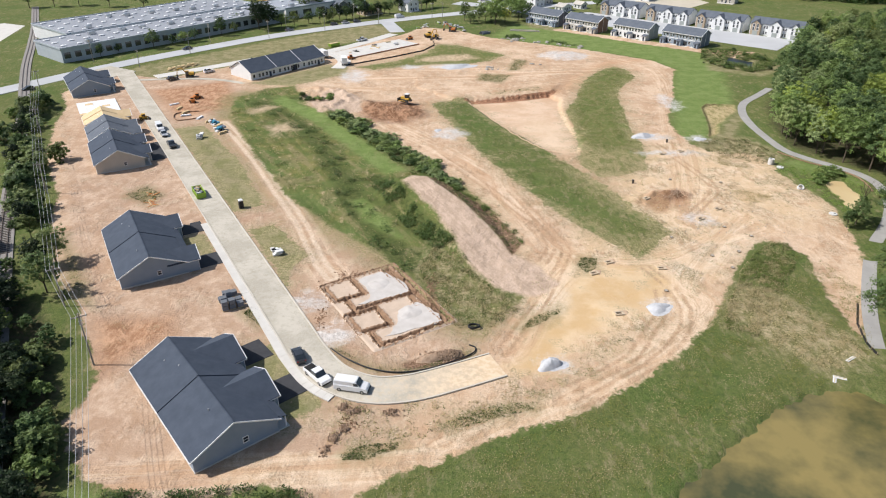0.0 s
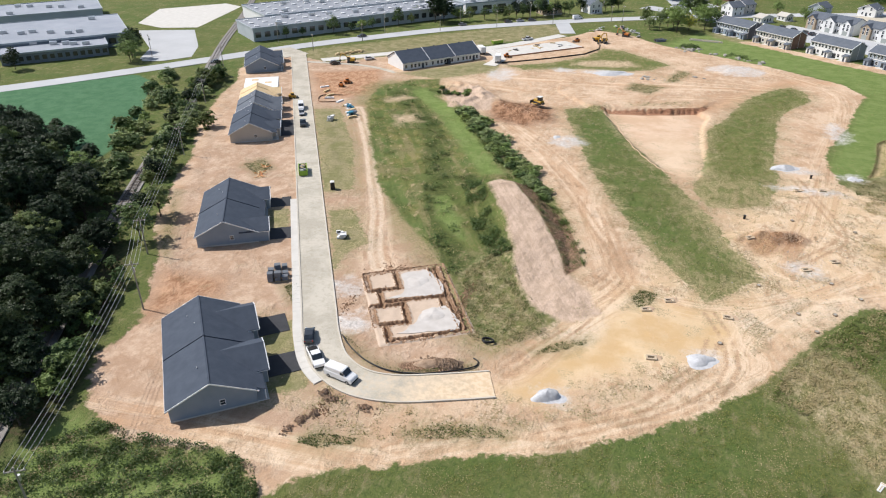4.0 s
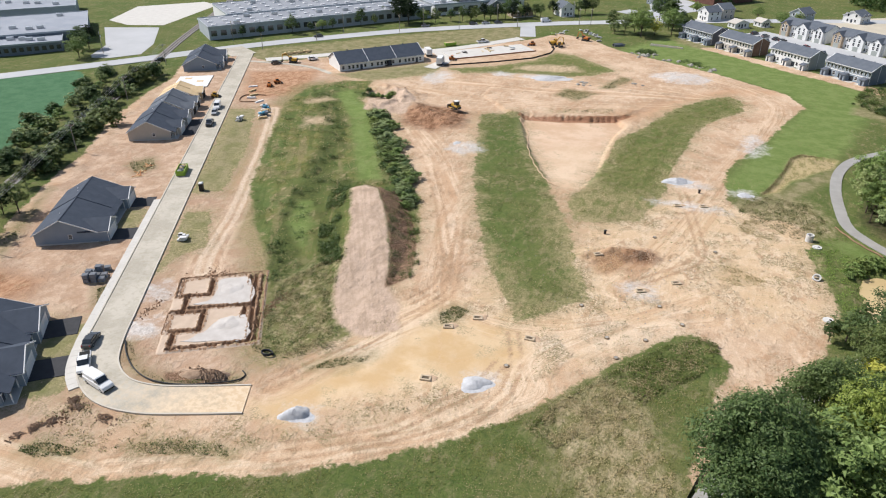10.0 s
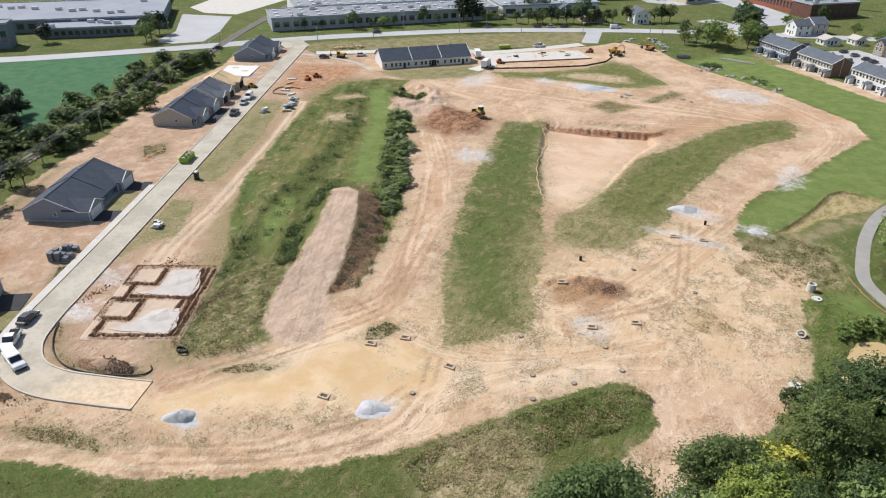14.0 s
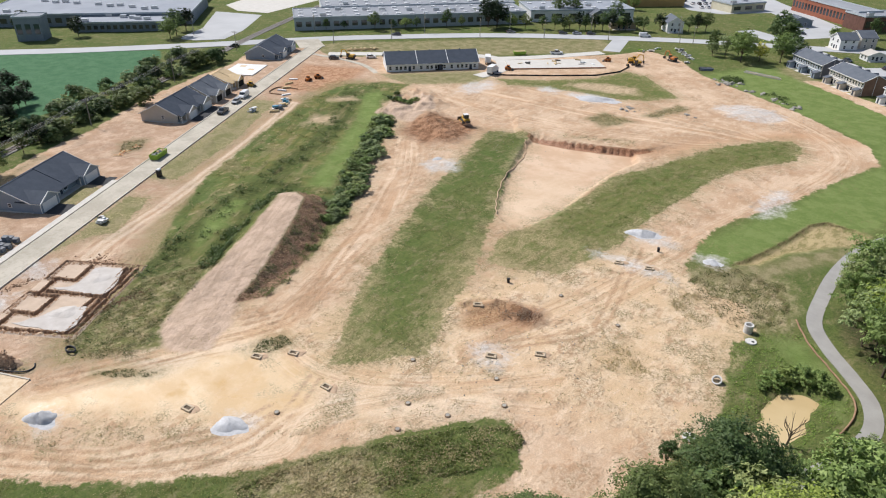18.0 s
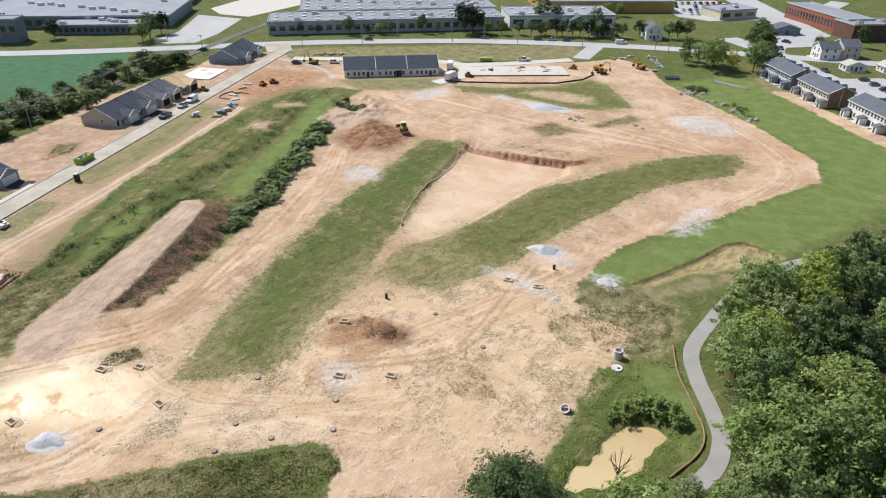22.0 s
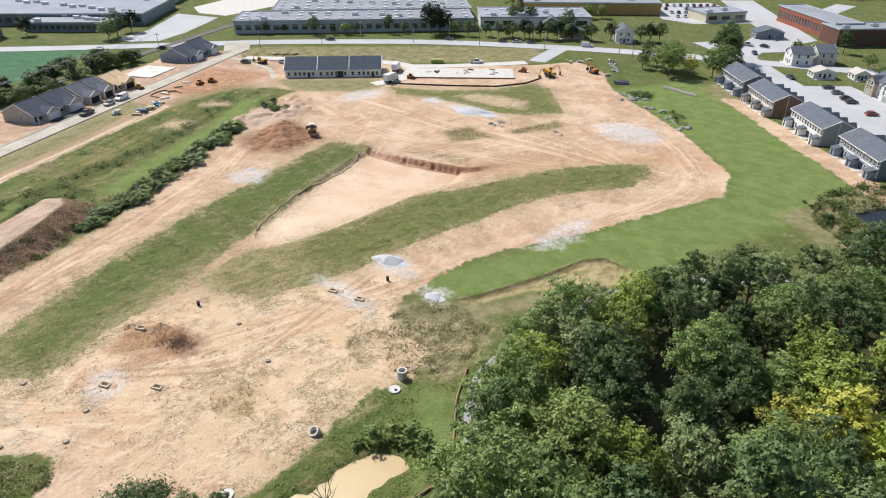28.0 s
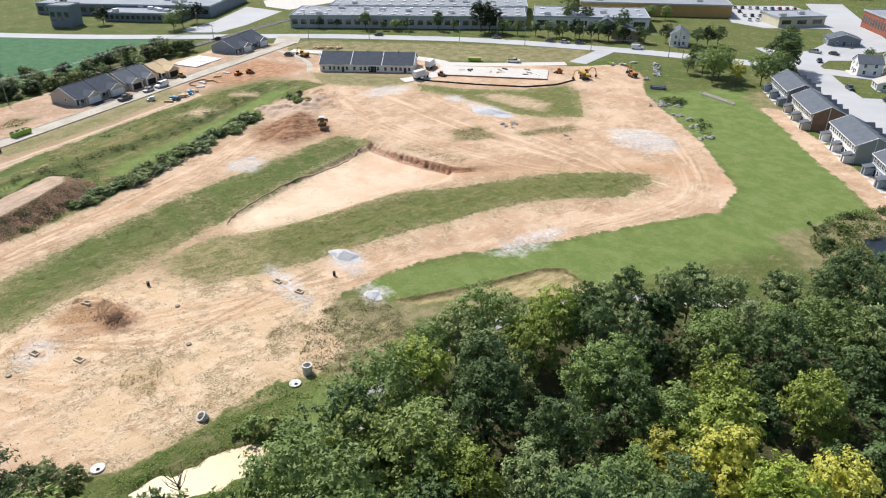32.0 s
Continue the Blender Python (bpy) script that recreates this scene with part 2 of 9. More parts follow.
# ---- plan of the ground, in metres ----
STREET_DIR = Vector((-0.5096, 0.8604))          # the new street runs this way from its bend
DIRT = [(-52, 69), (-40, 64), (-32, 66), (-25, 68), (-18, 64), (-15, 62), (-8, 69), (3, 74), (13, 79), (21, 82), (32, 89), (42, 97), (47, 102), (52, 108),
        (55, 113), (61, 122.5), (65, 129.5), (71, 137), (75, 140.5), (80, 138), (82, 131), (79.5, 121), (78.2, 111), (77.5, 102), (80, 106), (86, 115), (93, 129), (97, 142), (99, 152), (101, 158),
        (100.5, 165), (99.5, 172), (100.5, 181), (99, 187.5), (96, 194), (94, 197), (88, 196.5), (82, 199), (78.6, 204.5), (78, 210), (77.3, 217.5), (77.7, 226.6), (80, 235)]
DIRT_FAR = [(82, 236), (89, 258), (94, 278), (101, 298), (95, 314), (83, 324), (67, 337), (52, 346), (24, 363), (5, 384), (-12, 390), (-21, 372), (-60, 330),
            (-80, 318), (-100, 298), (-118, 283), (-139, 291), (-150, 262), (-139, 244), (-135, 228), (-122, 195), (-104, 167), (-98, 151), (-84, 125), (-74, 114),
            (-66, 101), (-59, 90), (-60, 80), (-52, 69)]
WEEDS = [(-80, 256), (-71, 268), (-61, 272), (-50, 245), (-33, 233), (-24, 216), (-12, 198), (4, 175), (12.5, 156), (15, 140), (16, 116), (13, 112), (6, 106), (0, 110),
         (-6, 123), (-15, 135), (-26, 146), (-42, 166), (-58, 196), (-76, 233)]
STRIP_MID = [(-5, 248), (6, 253.8), (9.5, 249.5), (11.5, 244.5), (16, 232.8), (22.2, 218.4), (27.8, 207.8), (31.8, 199.5), (36, 190), (40, 182), (45, 172), (49, 158), (55, 145), (48, 137), (44, 132), (39, 139), (29, 155), (20, 175), (12, 195), (4, 219)]
STRIP_EAST = [(42, 196), (44, 220), (44, 239), (51, 256), (56, 276), (66, 293), (75, 304), (80, 297), (81, 286), (73, 273), (67, 257), (65, 236), (63, 220), (63, 204), (61, 193), (59, 184), (49, 178), (44, 178), (40, 189)]
STRIP_NORTH = [(-39, 302), (-22, 313), (-8, 330), (-3, 348), (6, 346), (16, 337), (29, 325), (21, 313), (12, 308), (-8, 306), (-31, 298)]
ROW_LAWN = [(-79, 276), (-53, 306), (-43, 303), (-42, 290), (-62, 272)]
STRAW = [(72, 197), (80, 207), (96, 198), (99, 188), (99, 172), (82, 156), (76, 164)]
STRAW_B = [(14, 84), (30, 96), (48, 112), (60, 124), (72, 140), (66, 146), (50, 128), (30, 104), (10, 90)]
PALE_GLARE = [(14, 110), (18, 117), (26, 122), (34, 125), (40, 123), (46, 124), (60, 138), (74, 150), (72, 140), (58, 127), (47, 117), (36, 111), (24, 107)]
LAWN = [(82, 236), (89, 258), (94, 278), (101, 298), (95, 314), (83, 324), (52, 346), (24, 363), (40, 400), (80, 372), (122, 330), (128, 310), (118, 285), (112, 260), (100, 232), (84, 206), (76, 212)]
TERRACE = [(4, 251.5), (14, 252), (22, 253.5), (32, 256.5), (41.5, 260.5), (52, 276), (62, 293), (76, 311), (90, 314)]
STRIP_NORTH_BARE = [(-12.3, 312), (-9.2, 320.5), (2, 324.5), (10.3, 325.5), (15.5, 319), (4.7, 313)]
VERGE = [(-138, 297), (-128, 310), (-80, 362), (-40, 398), (-23, 379), (-68, 331), (-100, 297), (-119, 280)]
KERB_LAWN = [(-91, 220), (-82, 223), (-60, 188), (-47, 160), (-54, 156)]
KERB_LAWN_B = [(-47, 146), (-42, 149), (-31, 134), (-34, 126), (-33, 121)]
OCHRE = [(11.5, 93), (15, 100), (18.7, 107.4), (23.8, 113.1), (25, 124), (31, 128), (40, 132), (47, 127.5), (50, 121), (44.5, 116.8), (36, 110), (28, 103.5), (22, 98.6), (17, 92)]
YARD_A = [(-26.5, 78.5), (-19.5, 84.5), (-22.5, 89.0), (-26.5, 93.8), (-31.5, 100.5), (-36.5, 99.0), (-40.5, 97.5)]
YARD_B = [(-56.5, 131.5), (-52.0, 134.5), (-57.5, 143.5), (-62.0, 141.0)]
RED_YARD = [(-60, 90), (-67, 108), (-53, 109), (-50, 103), (-55, 99)]
RED_LOT = [(-116, 266), (-90, 279), (-75, 245), (-94, 232)]
GREEN_LANE = [(-62, 259), (-50, 245), (-36, 227), (-23, 205), (-10, 183), (-17, 180), (-29, 199), (-46, 227), (-66, 252)]
BARE_SPOTS = [[(-71, 240), (-66, 246), (-62, 244), (-68, 236)], [(-60, 222), (-54, 226), (-50, 219), (-56, 214)]]
RED_DIG = [(-27, 229), (-31, 240), (-28, 249), (-17, 252), (-8, 246), (-6, 233), (-14, 225)]
RED_TRENCH = [(51, 160.5), (57, 166.5), (63, 168), (65, 164.5), (62, 159.5), (55, 156)]
BARE_EAST = [(58, 383), (66, 386.5), (82, 371), (92, 365), (104, 354), (116, 348), (128, 336), (150, 330), (138, 318), (124, 328), (109.5, 341), (98, 349), (81, 364), (70, 373)]
MOUND = [(-11, 166.5), (-8.8, 170), (-4.5, 169), (0.5, 162), (5.1, 154.8), (10, 146), (13, 140), (15.4, 134), (21, 128), (24, 121), (19, 116), (12.5, 118.5), (8.4, 123.5), (4.5, 131.3), (2.3, 139.6), (-2.5, 150.9)]
CROP = [(-420, 60), (-232, 188), (-186, 240), (-172, 232), (-135, 178), (-128, 149), (-190, 110), (-300, 0)]
SOUTH_DRY = [(54.5, 108), (56, 113), (60.5, 119.4), (64.5, 121.5), (69, 118), (72.5, 110), (76, 104), (76, 96), (67, 92), (61, 98)]
BANK_BARE = [(86.7, 211.2), (89.8, 220.1), (92.9, 232.6), (94.9, 243.3), (97.9, 247.4), (104, 246.9), (107.6, 245.9), (105.7, 238.9), (100.6, 233), (94.3, 224.1), (91.1, 215.2)]
BOWL = [(8.5, 253.5), (10.7, 245.3), (15.2, 233), (21.7, 218.4), (27.6, 207.3), (32.3, 198.9), (35.6, 196.4), (42, 197.6), (44.4, 207), (43.5, 223.1), (43, 241.4), (44.9, 254.4), (41, 260.5), (30.7, 257), (19.4, 254.6)]
BOWL_SHEEN = [(24.5, 214), (28, 207.5), (33, 199.5), (41, 198.5), (43.4, 207), (42.5, 222), (36, 233), (27, 229)]
ISLES = [[(-17.4, 86), (-8, 84.8), (1.3, 86), (9.7, 84.6), (10.3, 82), (1.2, 77.6), (-7.3, 75), (-14.9, 74.6), (-18.5, 76)], [(13, 86.5), (21.5, 94.5), (28.8, 101), (36, 106.5), (38.5, 104.5), (33.9, 99), (24.3, 91), (14, 84)],
         [(18, 256), (30, 259.5), (40, 264), (37, 269), (27, 265), (16, 260)], [(24, 300), (36, 304), (40, 310), (32, 312), (22, 306)], [(76, 163), (84, 160.5), (88, 165), (82, 170), (76, 168.5)], [(82, 187), (87, 184), (92, 190), (87, 196), (81, 193)]]
DRY_EAST = [(79, 206), (86, 210), (92, 219), (99, 229), (106, 238), (107, 232), (101, 222), (95, 212), (90, 204), (84, 201)]
WEEDY_EAST = [(81, 198), (87, 192), (94, 187.5), (99.5, 191), (102, 196), (101, 203), (98, 210), (90, 211), (82, 208.5)]
LANE = [(-30, 70), (-7.1, 71.3), (1.2, 74.2), (10.1, 78.5), (19.8, 84.2), (30.8, 92), (39.2, 97.6), (46.2, 103.8), (50.6, 111.3), (51.5, 120)]
ROW_A = [(0, 116), (-7, 128), (-14, 140), (-22, 157), (-29, 178), (-38, 202), (-52, 227), (-70, 248)]
ROW_B = [(0, 137), (-7, 148), (-14, 164), (-19, 176)]
RUTS = [[(18.1, 169.2), (25.0, 147.8), (28.0, 136.3), (24.1, 124.8), (19.8, 114.7), (14.3, 105.3), (10.1, 97.1)],
        [(-1.8, 195.8), (10.0, 174.6), (16.3, 161.7), (23.2, 147.5), (24.7, 137.5), (21.9, 130.1)],
        [(21.8, 84.0), (36.1, 94.2), (44.6, 103.5), (47.9, 112.2), (47.0, 120.8), (44.1, 128.2)],
        [(21.0, 87.9), (33.0, 96.2), (38.9, 104.6), (42.8, 110.7), (44.8, 118.7)],
        [(67.0, 205.9), (73.0, 180.7), (74.0, 170.3), (69.4, 162.8), (61.9, 153.6)]]
GRAVEL = [(20, 95, 1.6, 1.4), (43.5, 113, 1.8, 1.6), (68, 212, 4.0, 3.0), (2, 215, 5.0, 4.5), (2, 303, 8, 4), (56, 323, 11, 9), (84.5, 250, 3, 8), (82.5, 209.5, 2.6, 2.4), (-38, 287, 5, 9), (64, 152, 3, 2.4), (-14, 302, 5, 3), (70, 197, 6, 2), (-27.0, 114.8, 3.4, 3.0), (-21.0, 103.6, 3.2, 2.8)]
POND_MUD = [(105.8, 164), (105.8, 170), (106.2, 174), (107.6, 175.6), (110, 176.8), (112, 176.4), (112.6, 171), (112, 165), (110.4, 161), (107.6, 157.5), (105, 156.5), (104.6, 160)]
POND_BIG = [(76, 82), (71, 86.5), (66.7, 88.8), (61.3, 87.3), (54, 83.2), (47.4, 78.2), (39, 71.5), (33, 67.2), (27, 60), (30, 45), (75, 45), (84, 66)]
POND_SMALL = [(129, 313), (133, 322), (141, 312), (136, 303)]
WALKWAY = [(130, 268), (122, 259), (112, 248), (107, 236), (105, 222), (105, 209), (106, 199), (110, 192), (115, 186), (119, 180), (120, 172), (116, 160), (109, 149), (99, 137), (91, 124), (83, 109), (78, 97)]
WOODS_EAST = [(109.5, 203), (112, 221), (119, 243), (129, 262), (140, 283), (152, 305), (178, 345), (225, 388), (262, 404), (262, 380), (200, 296), (180, 250), (174, 222), (164, 196), (152, 172), (140, 152),
              (128, 138), (119, 124), (110, 112), (102, 106), (104, 118), (109, 128), (113, 137), (120, 146), (126, 156), (128, 168), (127, 178), (121, 186), (115.5, 194)]
WOODS_WEST = [(-158, 172), (-132, 160), (-112, 146), (-92, 124), (-72, 101), (-63, 84), (-54, 64), (-56, 44), (-76, 50), (-92, 78), (-116, 112), (-150, 146), (-172, 160)]
GRASS_BITS = [[(14, 105.3), (16.6, 108.8), (23, 112.9), (23.1, 110.4), (18.5, 106.4), (14.9, 104.3)], [(28.8, 128.8), (30.9, 132.9), (34.5, 131.9), (33.6, 127.3), (30.6, 125.1)],
              [(-20.9, 99.3), (-19.5, 99.8), (-12.5, 94.2), (-4.4, 93.9), (5.1, 99), (5.2, 96.5), (-3.5, 92.2), (-11.7, 92), (-17.2, 95.1)], [(-16.2, 73.5), (-12.4, 75.5), (-6.8, 76.3), (-6.6, 74.5), (-11.9, 71.9), (-15.1, 72)],
              [(-0.9, 79.8), (8.5, 84.5), (15.8, 85.3), (14.9, 83), (3.6, 78.8)], [(-86, 166), (-82, 172.7), (-75, 165.7), (-77.7, 160)], [(-39.9, 110.5), (-37.8, 113.7), (-33.3, 106.1), (-34.9, 105.5)],
              [(-75.8, 115.8), (-80.9, 123.1), (-92, 144.3), (-80.9, 129.8), (-70.9, 113.3)], [(13.8, 279.7), (15.7, 289.8), (28.4, 287), (23.2, 274.2)], [(28, 294.4), (32.5, 315.8), (38.1, 313.1), (33, 295.6)]]
CREAM = [(15, 95), (40, 105), (60, 124), (75, 145), (100, 150), (100, 200), (72, 206), (50, 192), (46, 160), (30, 140), (18, 122)]
PIT_HEAP = [(-45, 236), (-51, 252), (-47, 260), (-40, 262), (-32, 254), (-30, 238)]
WEST_LOTS = [(-60, 58), (-14, 66), (-4, 88), (8, 99), (14, 112), (6, 124), (-4, 132), (-20, 160), (-60, 235), (-90, 290), (-150, 300), (-130, 230), (-100, 160), (-75, 110)]
SPOIL_B = [(-8, 94.4), (-3, 97.2), (3.5, 98), (4.2, 96), (-1, 94.2), (-6, 93.2)]
LIME_PATCH = [(-12.2, 142), (-20.5, 151), (-25.5, 163), (-21, 164), (-14, 152.5), (-9, 141)]
DRY_WEEDS = [(-2, 139), (2, 140), (6, 130), (10, 121), (16, 112), (10, 105.5), (3, 105), (-1.5, 108), (-6, 128)]
SPOIL = [(-9.5, 170.5), (-4.5, 169), (0.5, 162), (5.1, 154.8), (10, 146), (13, 140), (15.2, 132.5), (18.2, 138.5), (16.6, 144.5), (13.4, 153), (8.5, 162), (3, 169.5), (-3.5, 176.5), (-10, 176)]
SPARSE_TIP = [(38, 176), (50, 174), (60, 181), (64, 195), (60, 201), (52, 199), (46, 204), (41, 203)]
SPARSE_SIDE = [(50, 170), (52, 158), (58, 145), (55, 143), (49, 150), (44, 160), (38, 172), (36, 184), (42, 182)]
SPARSE_END = [(26, 150), (31, 158), (36, 152), (41, 143), (46, 141), (52, 143), (50, 134), (44, 129), (37, 136)]
POND_BANK = [(97.8, 188.5), (105.2, 194), (110, 190), (116.1, 181.3), (117, 174.6), (112.6, 163), (106, 154), (101.5, 153), (101, 162), (97.5, 174.6), (96, 181)]
TRACK = [(-76, 226), (-57.4, 193.1), (-45.7, 170), (-36.2, 151.2), (-31.6, 140), (-27.5, 130), (-24, 124)]
HAUL = [[(-40, 268), (0, 266), (40, 274), (76, 300)], [(-32, 284), (10, 285), (50, 292), (82, 300)], [(20, 205), (14, 176), (22, 150), (28, 132)], [(-20, 225), (-4, 205), (14, 176)], [(28, 132), (20, 118), (11, 100)], [(-52, 68), *LANE[1:], (60, 134), (75, 152)],
        TRACK, [(60, 150), (72, 185), (80, 225), (88, 262), (90, 300), (60, 330)], [(28, 132), (48, 130), (75, 150)], [(-20, 300), (20, 300), (60, 300), (88, 290)]]


def inside_distance(poly, X, Y):
    """Signed distance to a plan outline, positive inside."""
    d = np.full(X.shape, 1e9)
    inside = np.zeros(X.shape, bool)
    n = len(poly)
    for i in range(n):
        (x0, y0), (x1, y1) = poly[i], poly[(i + 1) % n]
        dx, dy = x1 - x0, y1 - y0
        k = np.clip(((X - x0) * dx + (Y - y0) * dy) / (dx * dx + dy * dy + 1e-9), 0, 1)
        d = np.minimum(d, np.hypot(X - x0 - k * dx, Y - y0 - k * dy))
        cross = (y0 > Y) != (y1 > Y)
        inside ^= cross & (X < dx * (Y - y0) / (dy if abs(dy) > 1e-9 else 1e-9) + x0)
    return np.where(inside, d, -d)


def line_distance(line, X, Y):
    d = np.full(X.shape, 1e9)
    for (x0, y0), (x1, y1) in zip(line, line[1:]):
        dx, dy = x1 - x0, y1 - y0
        k = np.clip(((X - x0) * dx + (Y - y0) * dy) / (dx * dx + dy * dy), 0, 1)
        d = np.minimum(d, np.hypot(X - x0 - k * dx, Y - y0 - k * dy))
    return d


def lane_coords(lines, X, Y):
    """Sideways and lengthwise place of every point along the nearest of some lanes."""
    best, side, along = np.full(X.shape, 1e9), np.zeros(X.shape), np.zeros(X.shape)
    start = 0.0
    for line in lines:
        for (x0, y0), (x1, y1) in zip(line, line[1:]):
            dx, dy = x1 - x0, y1 - y0
            s = math.hypot(dx, dy)
            k = np.clip(((X - x0) * dx + (Y - y0) * dy) / (s * s), 0, 1)
            d = np.hypot(X - x0 - k * dx, Y - y0 - k * dy)
            near = d < best
            best = np.where(near, d, best)
            side = np.where(near, d * np.sign((X - x0) * dy - (Y - y0) * dx), side)
            along = np.where(near, start + k * s, along)
            start += s
        start += 50
    return side, along


def smooth(line, steps=6):
    """A rounded line through the points (Catmull-Rom)."""
    out = []
    p = [line[0], *line, line[-1]]
    for a, b, c, d in zip(p, p[1:], p[2:], p[3:]):
        for s in range(steps):
            k = s / steps
            out.append(tuple(0.5 * (2 * b[i] + (c[i] - a[i]) * k + (2 * a[i] - 5 * b[i] + 4 * c[i] - d[i]) * k * k + (3 * b[i] - a[i] - 3 * c[i] + d[i]) * k ** 3) for i in (0, 1)))
    return out + [tuple(line[-1])]


def offset_line(line, d):
    """The line moved d metres sideways."""
    a = np.array(line, float)
    t = np.gradient(a, axis=0)
    t /= np.linalg.norm(t, axis=1, keepdims=True) + 1e-9
    return [(float(x), float(y)) for x, y in np.column_stack([a[:, 0] + t[:, 1] * d, a[:, 1] - t[:, 0] * d])]


def wave(X, Y, s, seed):
    """Smooth random relief of wavelength about s metres, -1 to 1."""
    rng = np.random.RandomState(seed)
    out = np.zeros(X.shape)
    for k in range(7):
        a, f, ph = rng.uniform(0, 2 * math.pi), rng.uniform(0.6, 1.7) * 2 * math.pi / s, rng.uniform(0, 6.28)
        out += np.sin((X * math.cos(a) + Y * math.sin(a)) * f + ph)
    return out / 4


def ridge_height(line, X, Y, width, height, power=1.2):
    d = line_distance(line, X, Y)
    return height * np.clip(1 - d / width, 0, 1) ** power


STREET_AXIS = [(9.5, 94.5), (2, 91.2), (-6, 88.2), (-13, 88.0), (-19.5, 91.5), (-24.5, 98.0), (-28, 104), (-138, 293)]
FOUND = (-11.9, 113.9, 32.0, 17.6, 25.6)         # foundation pit: centre, turn, size across and along


def local(X, Y, cx, cy, deg):
    c, s = math.cos(radians(deg)), math.sin(radians(deg))
    return (X - cx) * c + (Y - cy) * s, -(X - cx) * s + (Y - cy) * c


def ground_z(X, Y):
    """Height of the ground, worked out from the plan alone."""
    X, Y = np.asarray(X, float), np.asarray(Y, float)
    z = 0.12 * wave(X, Y, 40, 1) + 0.05 * wave(X, Y, 9, 2)
    near = np.clip((Y - 70) / 30, 0, 1) * np.clip((320 - Y) / 40, 0, 1)
    z = z * near
    # the stockpile: a flat top that climbs northwards, with steep sides
    v = X * STREET_DIR.x + Y * STREET_DIR.y
    top = np.interp(v, (96, 107, 114, 120.5, 130.6, 148, 152), (0.0, 0.35, 1.3, 2.2, 3.3, 4.3, 4.3)) + 0.08 * wave(X, Y, 5, 21)
    m = inside_distance(MOUND, X, Y)
    z = np.maximum(z, top - np.clip(-m, 0, 30) * (0.60 + 0.09 * wave(X, Y, 3.2, 22)))
    z += ridge_height([(-30, 246), (-20, 239), (-12, 235)], X, Y, 8.0, 1.75) * (1 + 0.3 * wave(X, Y, 4.5, 31))
    z += ridge_height([(-42, 240), (-36, 250), (-38, 258), (-50, 264)], X, Y, 8, 1.9) * (1 + 0.35 * wave(X, Y, 5, 32))
    z -= 1.3 * np.clip(1.15 - np.hypot((X + 49) / 8.0, (Y - 256) / 4.5) + 0.2 * wave(X, Y, 3, 33), 0, 1)
    # the dug bowl with its steep northern bank
    X, Y = X + 0.35 * wave(X, Y, 3.5, 12), Y + 0.5 * wave(X, Y, 3.0, 13)
    b = inside_distance(BOWL, X, Y)
    z -= np.clip(b / 0.9, 0, 1) * (0.45 + 0.65 * np.clip((Y - 205) / 40, 0, 1))
    plateau = inside_distance(TERRACE + [(60, 340), (20, 345), (-12, 320), (-12, 270)], X, Y)
    soft = 0.8 + np.clip(X - 40, 0, 30) * 0.35
    z += np.clip(plateau / soft, 0, 1) * np.clip(0.9 - (X - 40) * 0.035, 0.15, 0.9) * np.clip(1 - line_distance(TERRACE, X, Y) / 45, 0, 1)
    z += ridge_height([(51, 162), (57, 166), (63, 166.5)], X, Y, 4.2, 1.0) * (1 + 0.5 * wave(X, Y, 2.6, 34))
    z -= 0.7 * np.clip(inside_distance(BANK_BARE, X, Y) / 0.7, 0, 1) * np.clip(1.1 - line_distance(BANK_BARE[:7], X, Y) / 7, 0, 1)
    for gx, gy, rx, ry in GRAVEL[5:6]:
        z += 0.9 * np.clip(1 - np.hypot((X - gx) / rx, (Y - gy) / ry), 0, 1) ** 0.8
    z += ridge_height([(-2, 92), (6, 97)], X, Y, 4, 0.8)
    u, v = local(X, Y, *FOUND[:3])
    pad = np.clip(np.maximum(abs(u) - FOUND[3] / 2 - 0.6, abs(v) - FOUND[4] / 2 - 0.6) / 2, 0, 1)
    z = np.where((abs(u) < FOUND[3] / 2 - 0.9) & (abs(v) < FOUND[4] / 2 - 0.9), -1.5, z * pad)
    for pond_line in (POND_MUD, POND_BIG, POND_SMALL):
        z -= np.clip((inside_distance(pond_line, X, Y) + 1.0 + 0.6 * wave(X, Y, 6, 7)) / 2.4, 0, 1) * 0.9
    made = np.clip((line_distance(STREET_AXIS, X, Y) - 4.5) / 3, 0, 1)
    z = np.where(z > -0.5, z * made - 0.04 * (1 - made), z)
    return z


def stretched(lo, hi, step, far):
    """Even steps from lo to hi, then ever wider ones out to far."""
    mid = np.arange(lo, hi + step / 2, step)
    grow, d, s = [], 0.0, step
    while d < far:
        s *= 1.16
        d += s
        grow.append(d)
    return np.concatenate([lo - np.array(grow[::-1]), mid, mid[-1] + np.array(grow)])


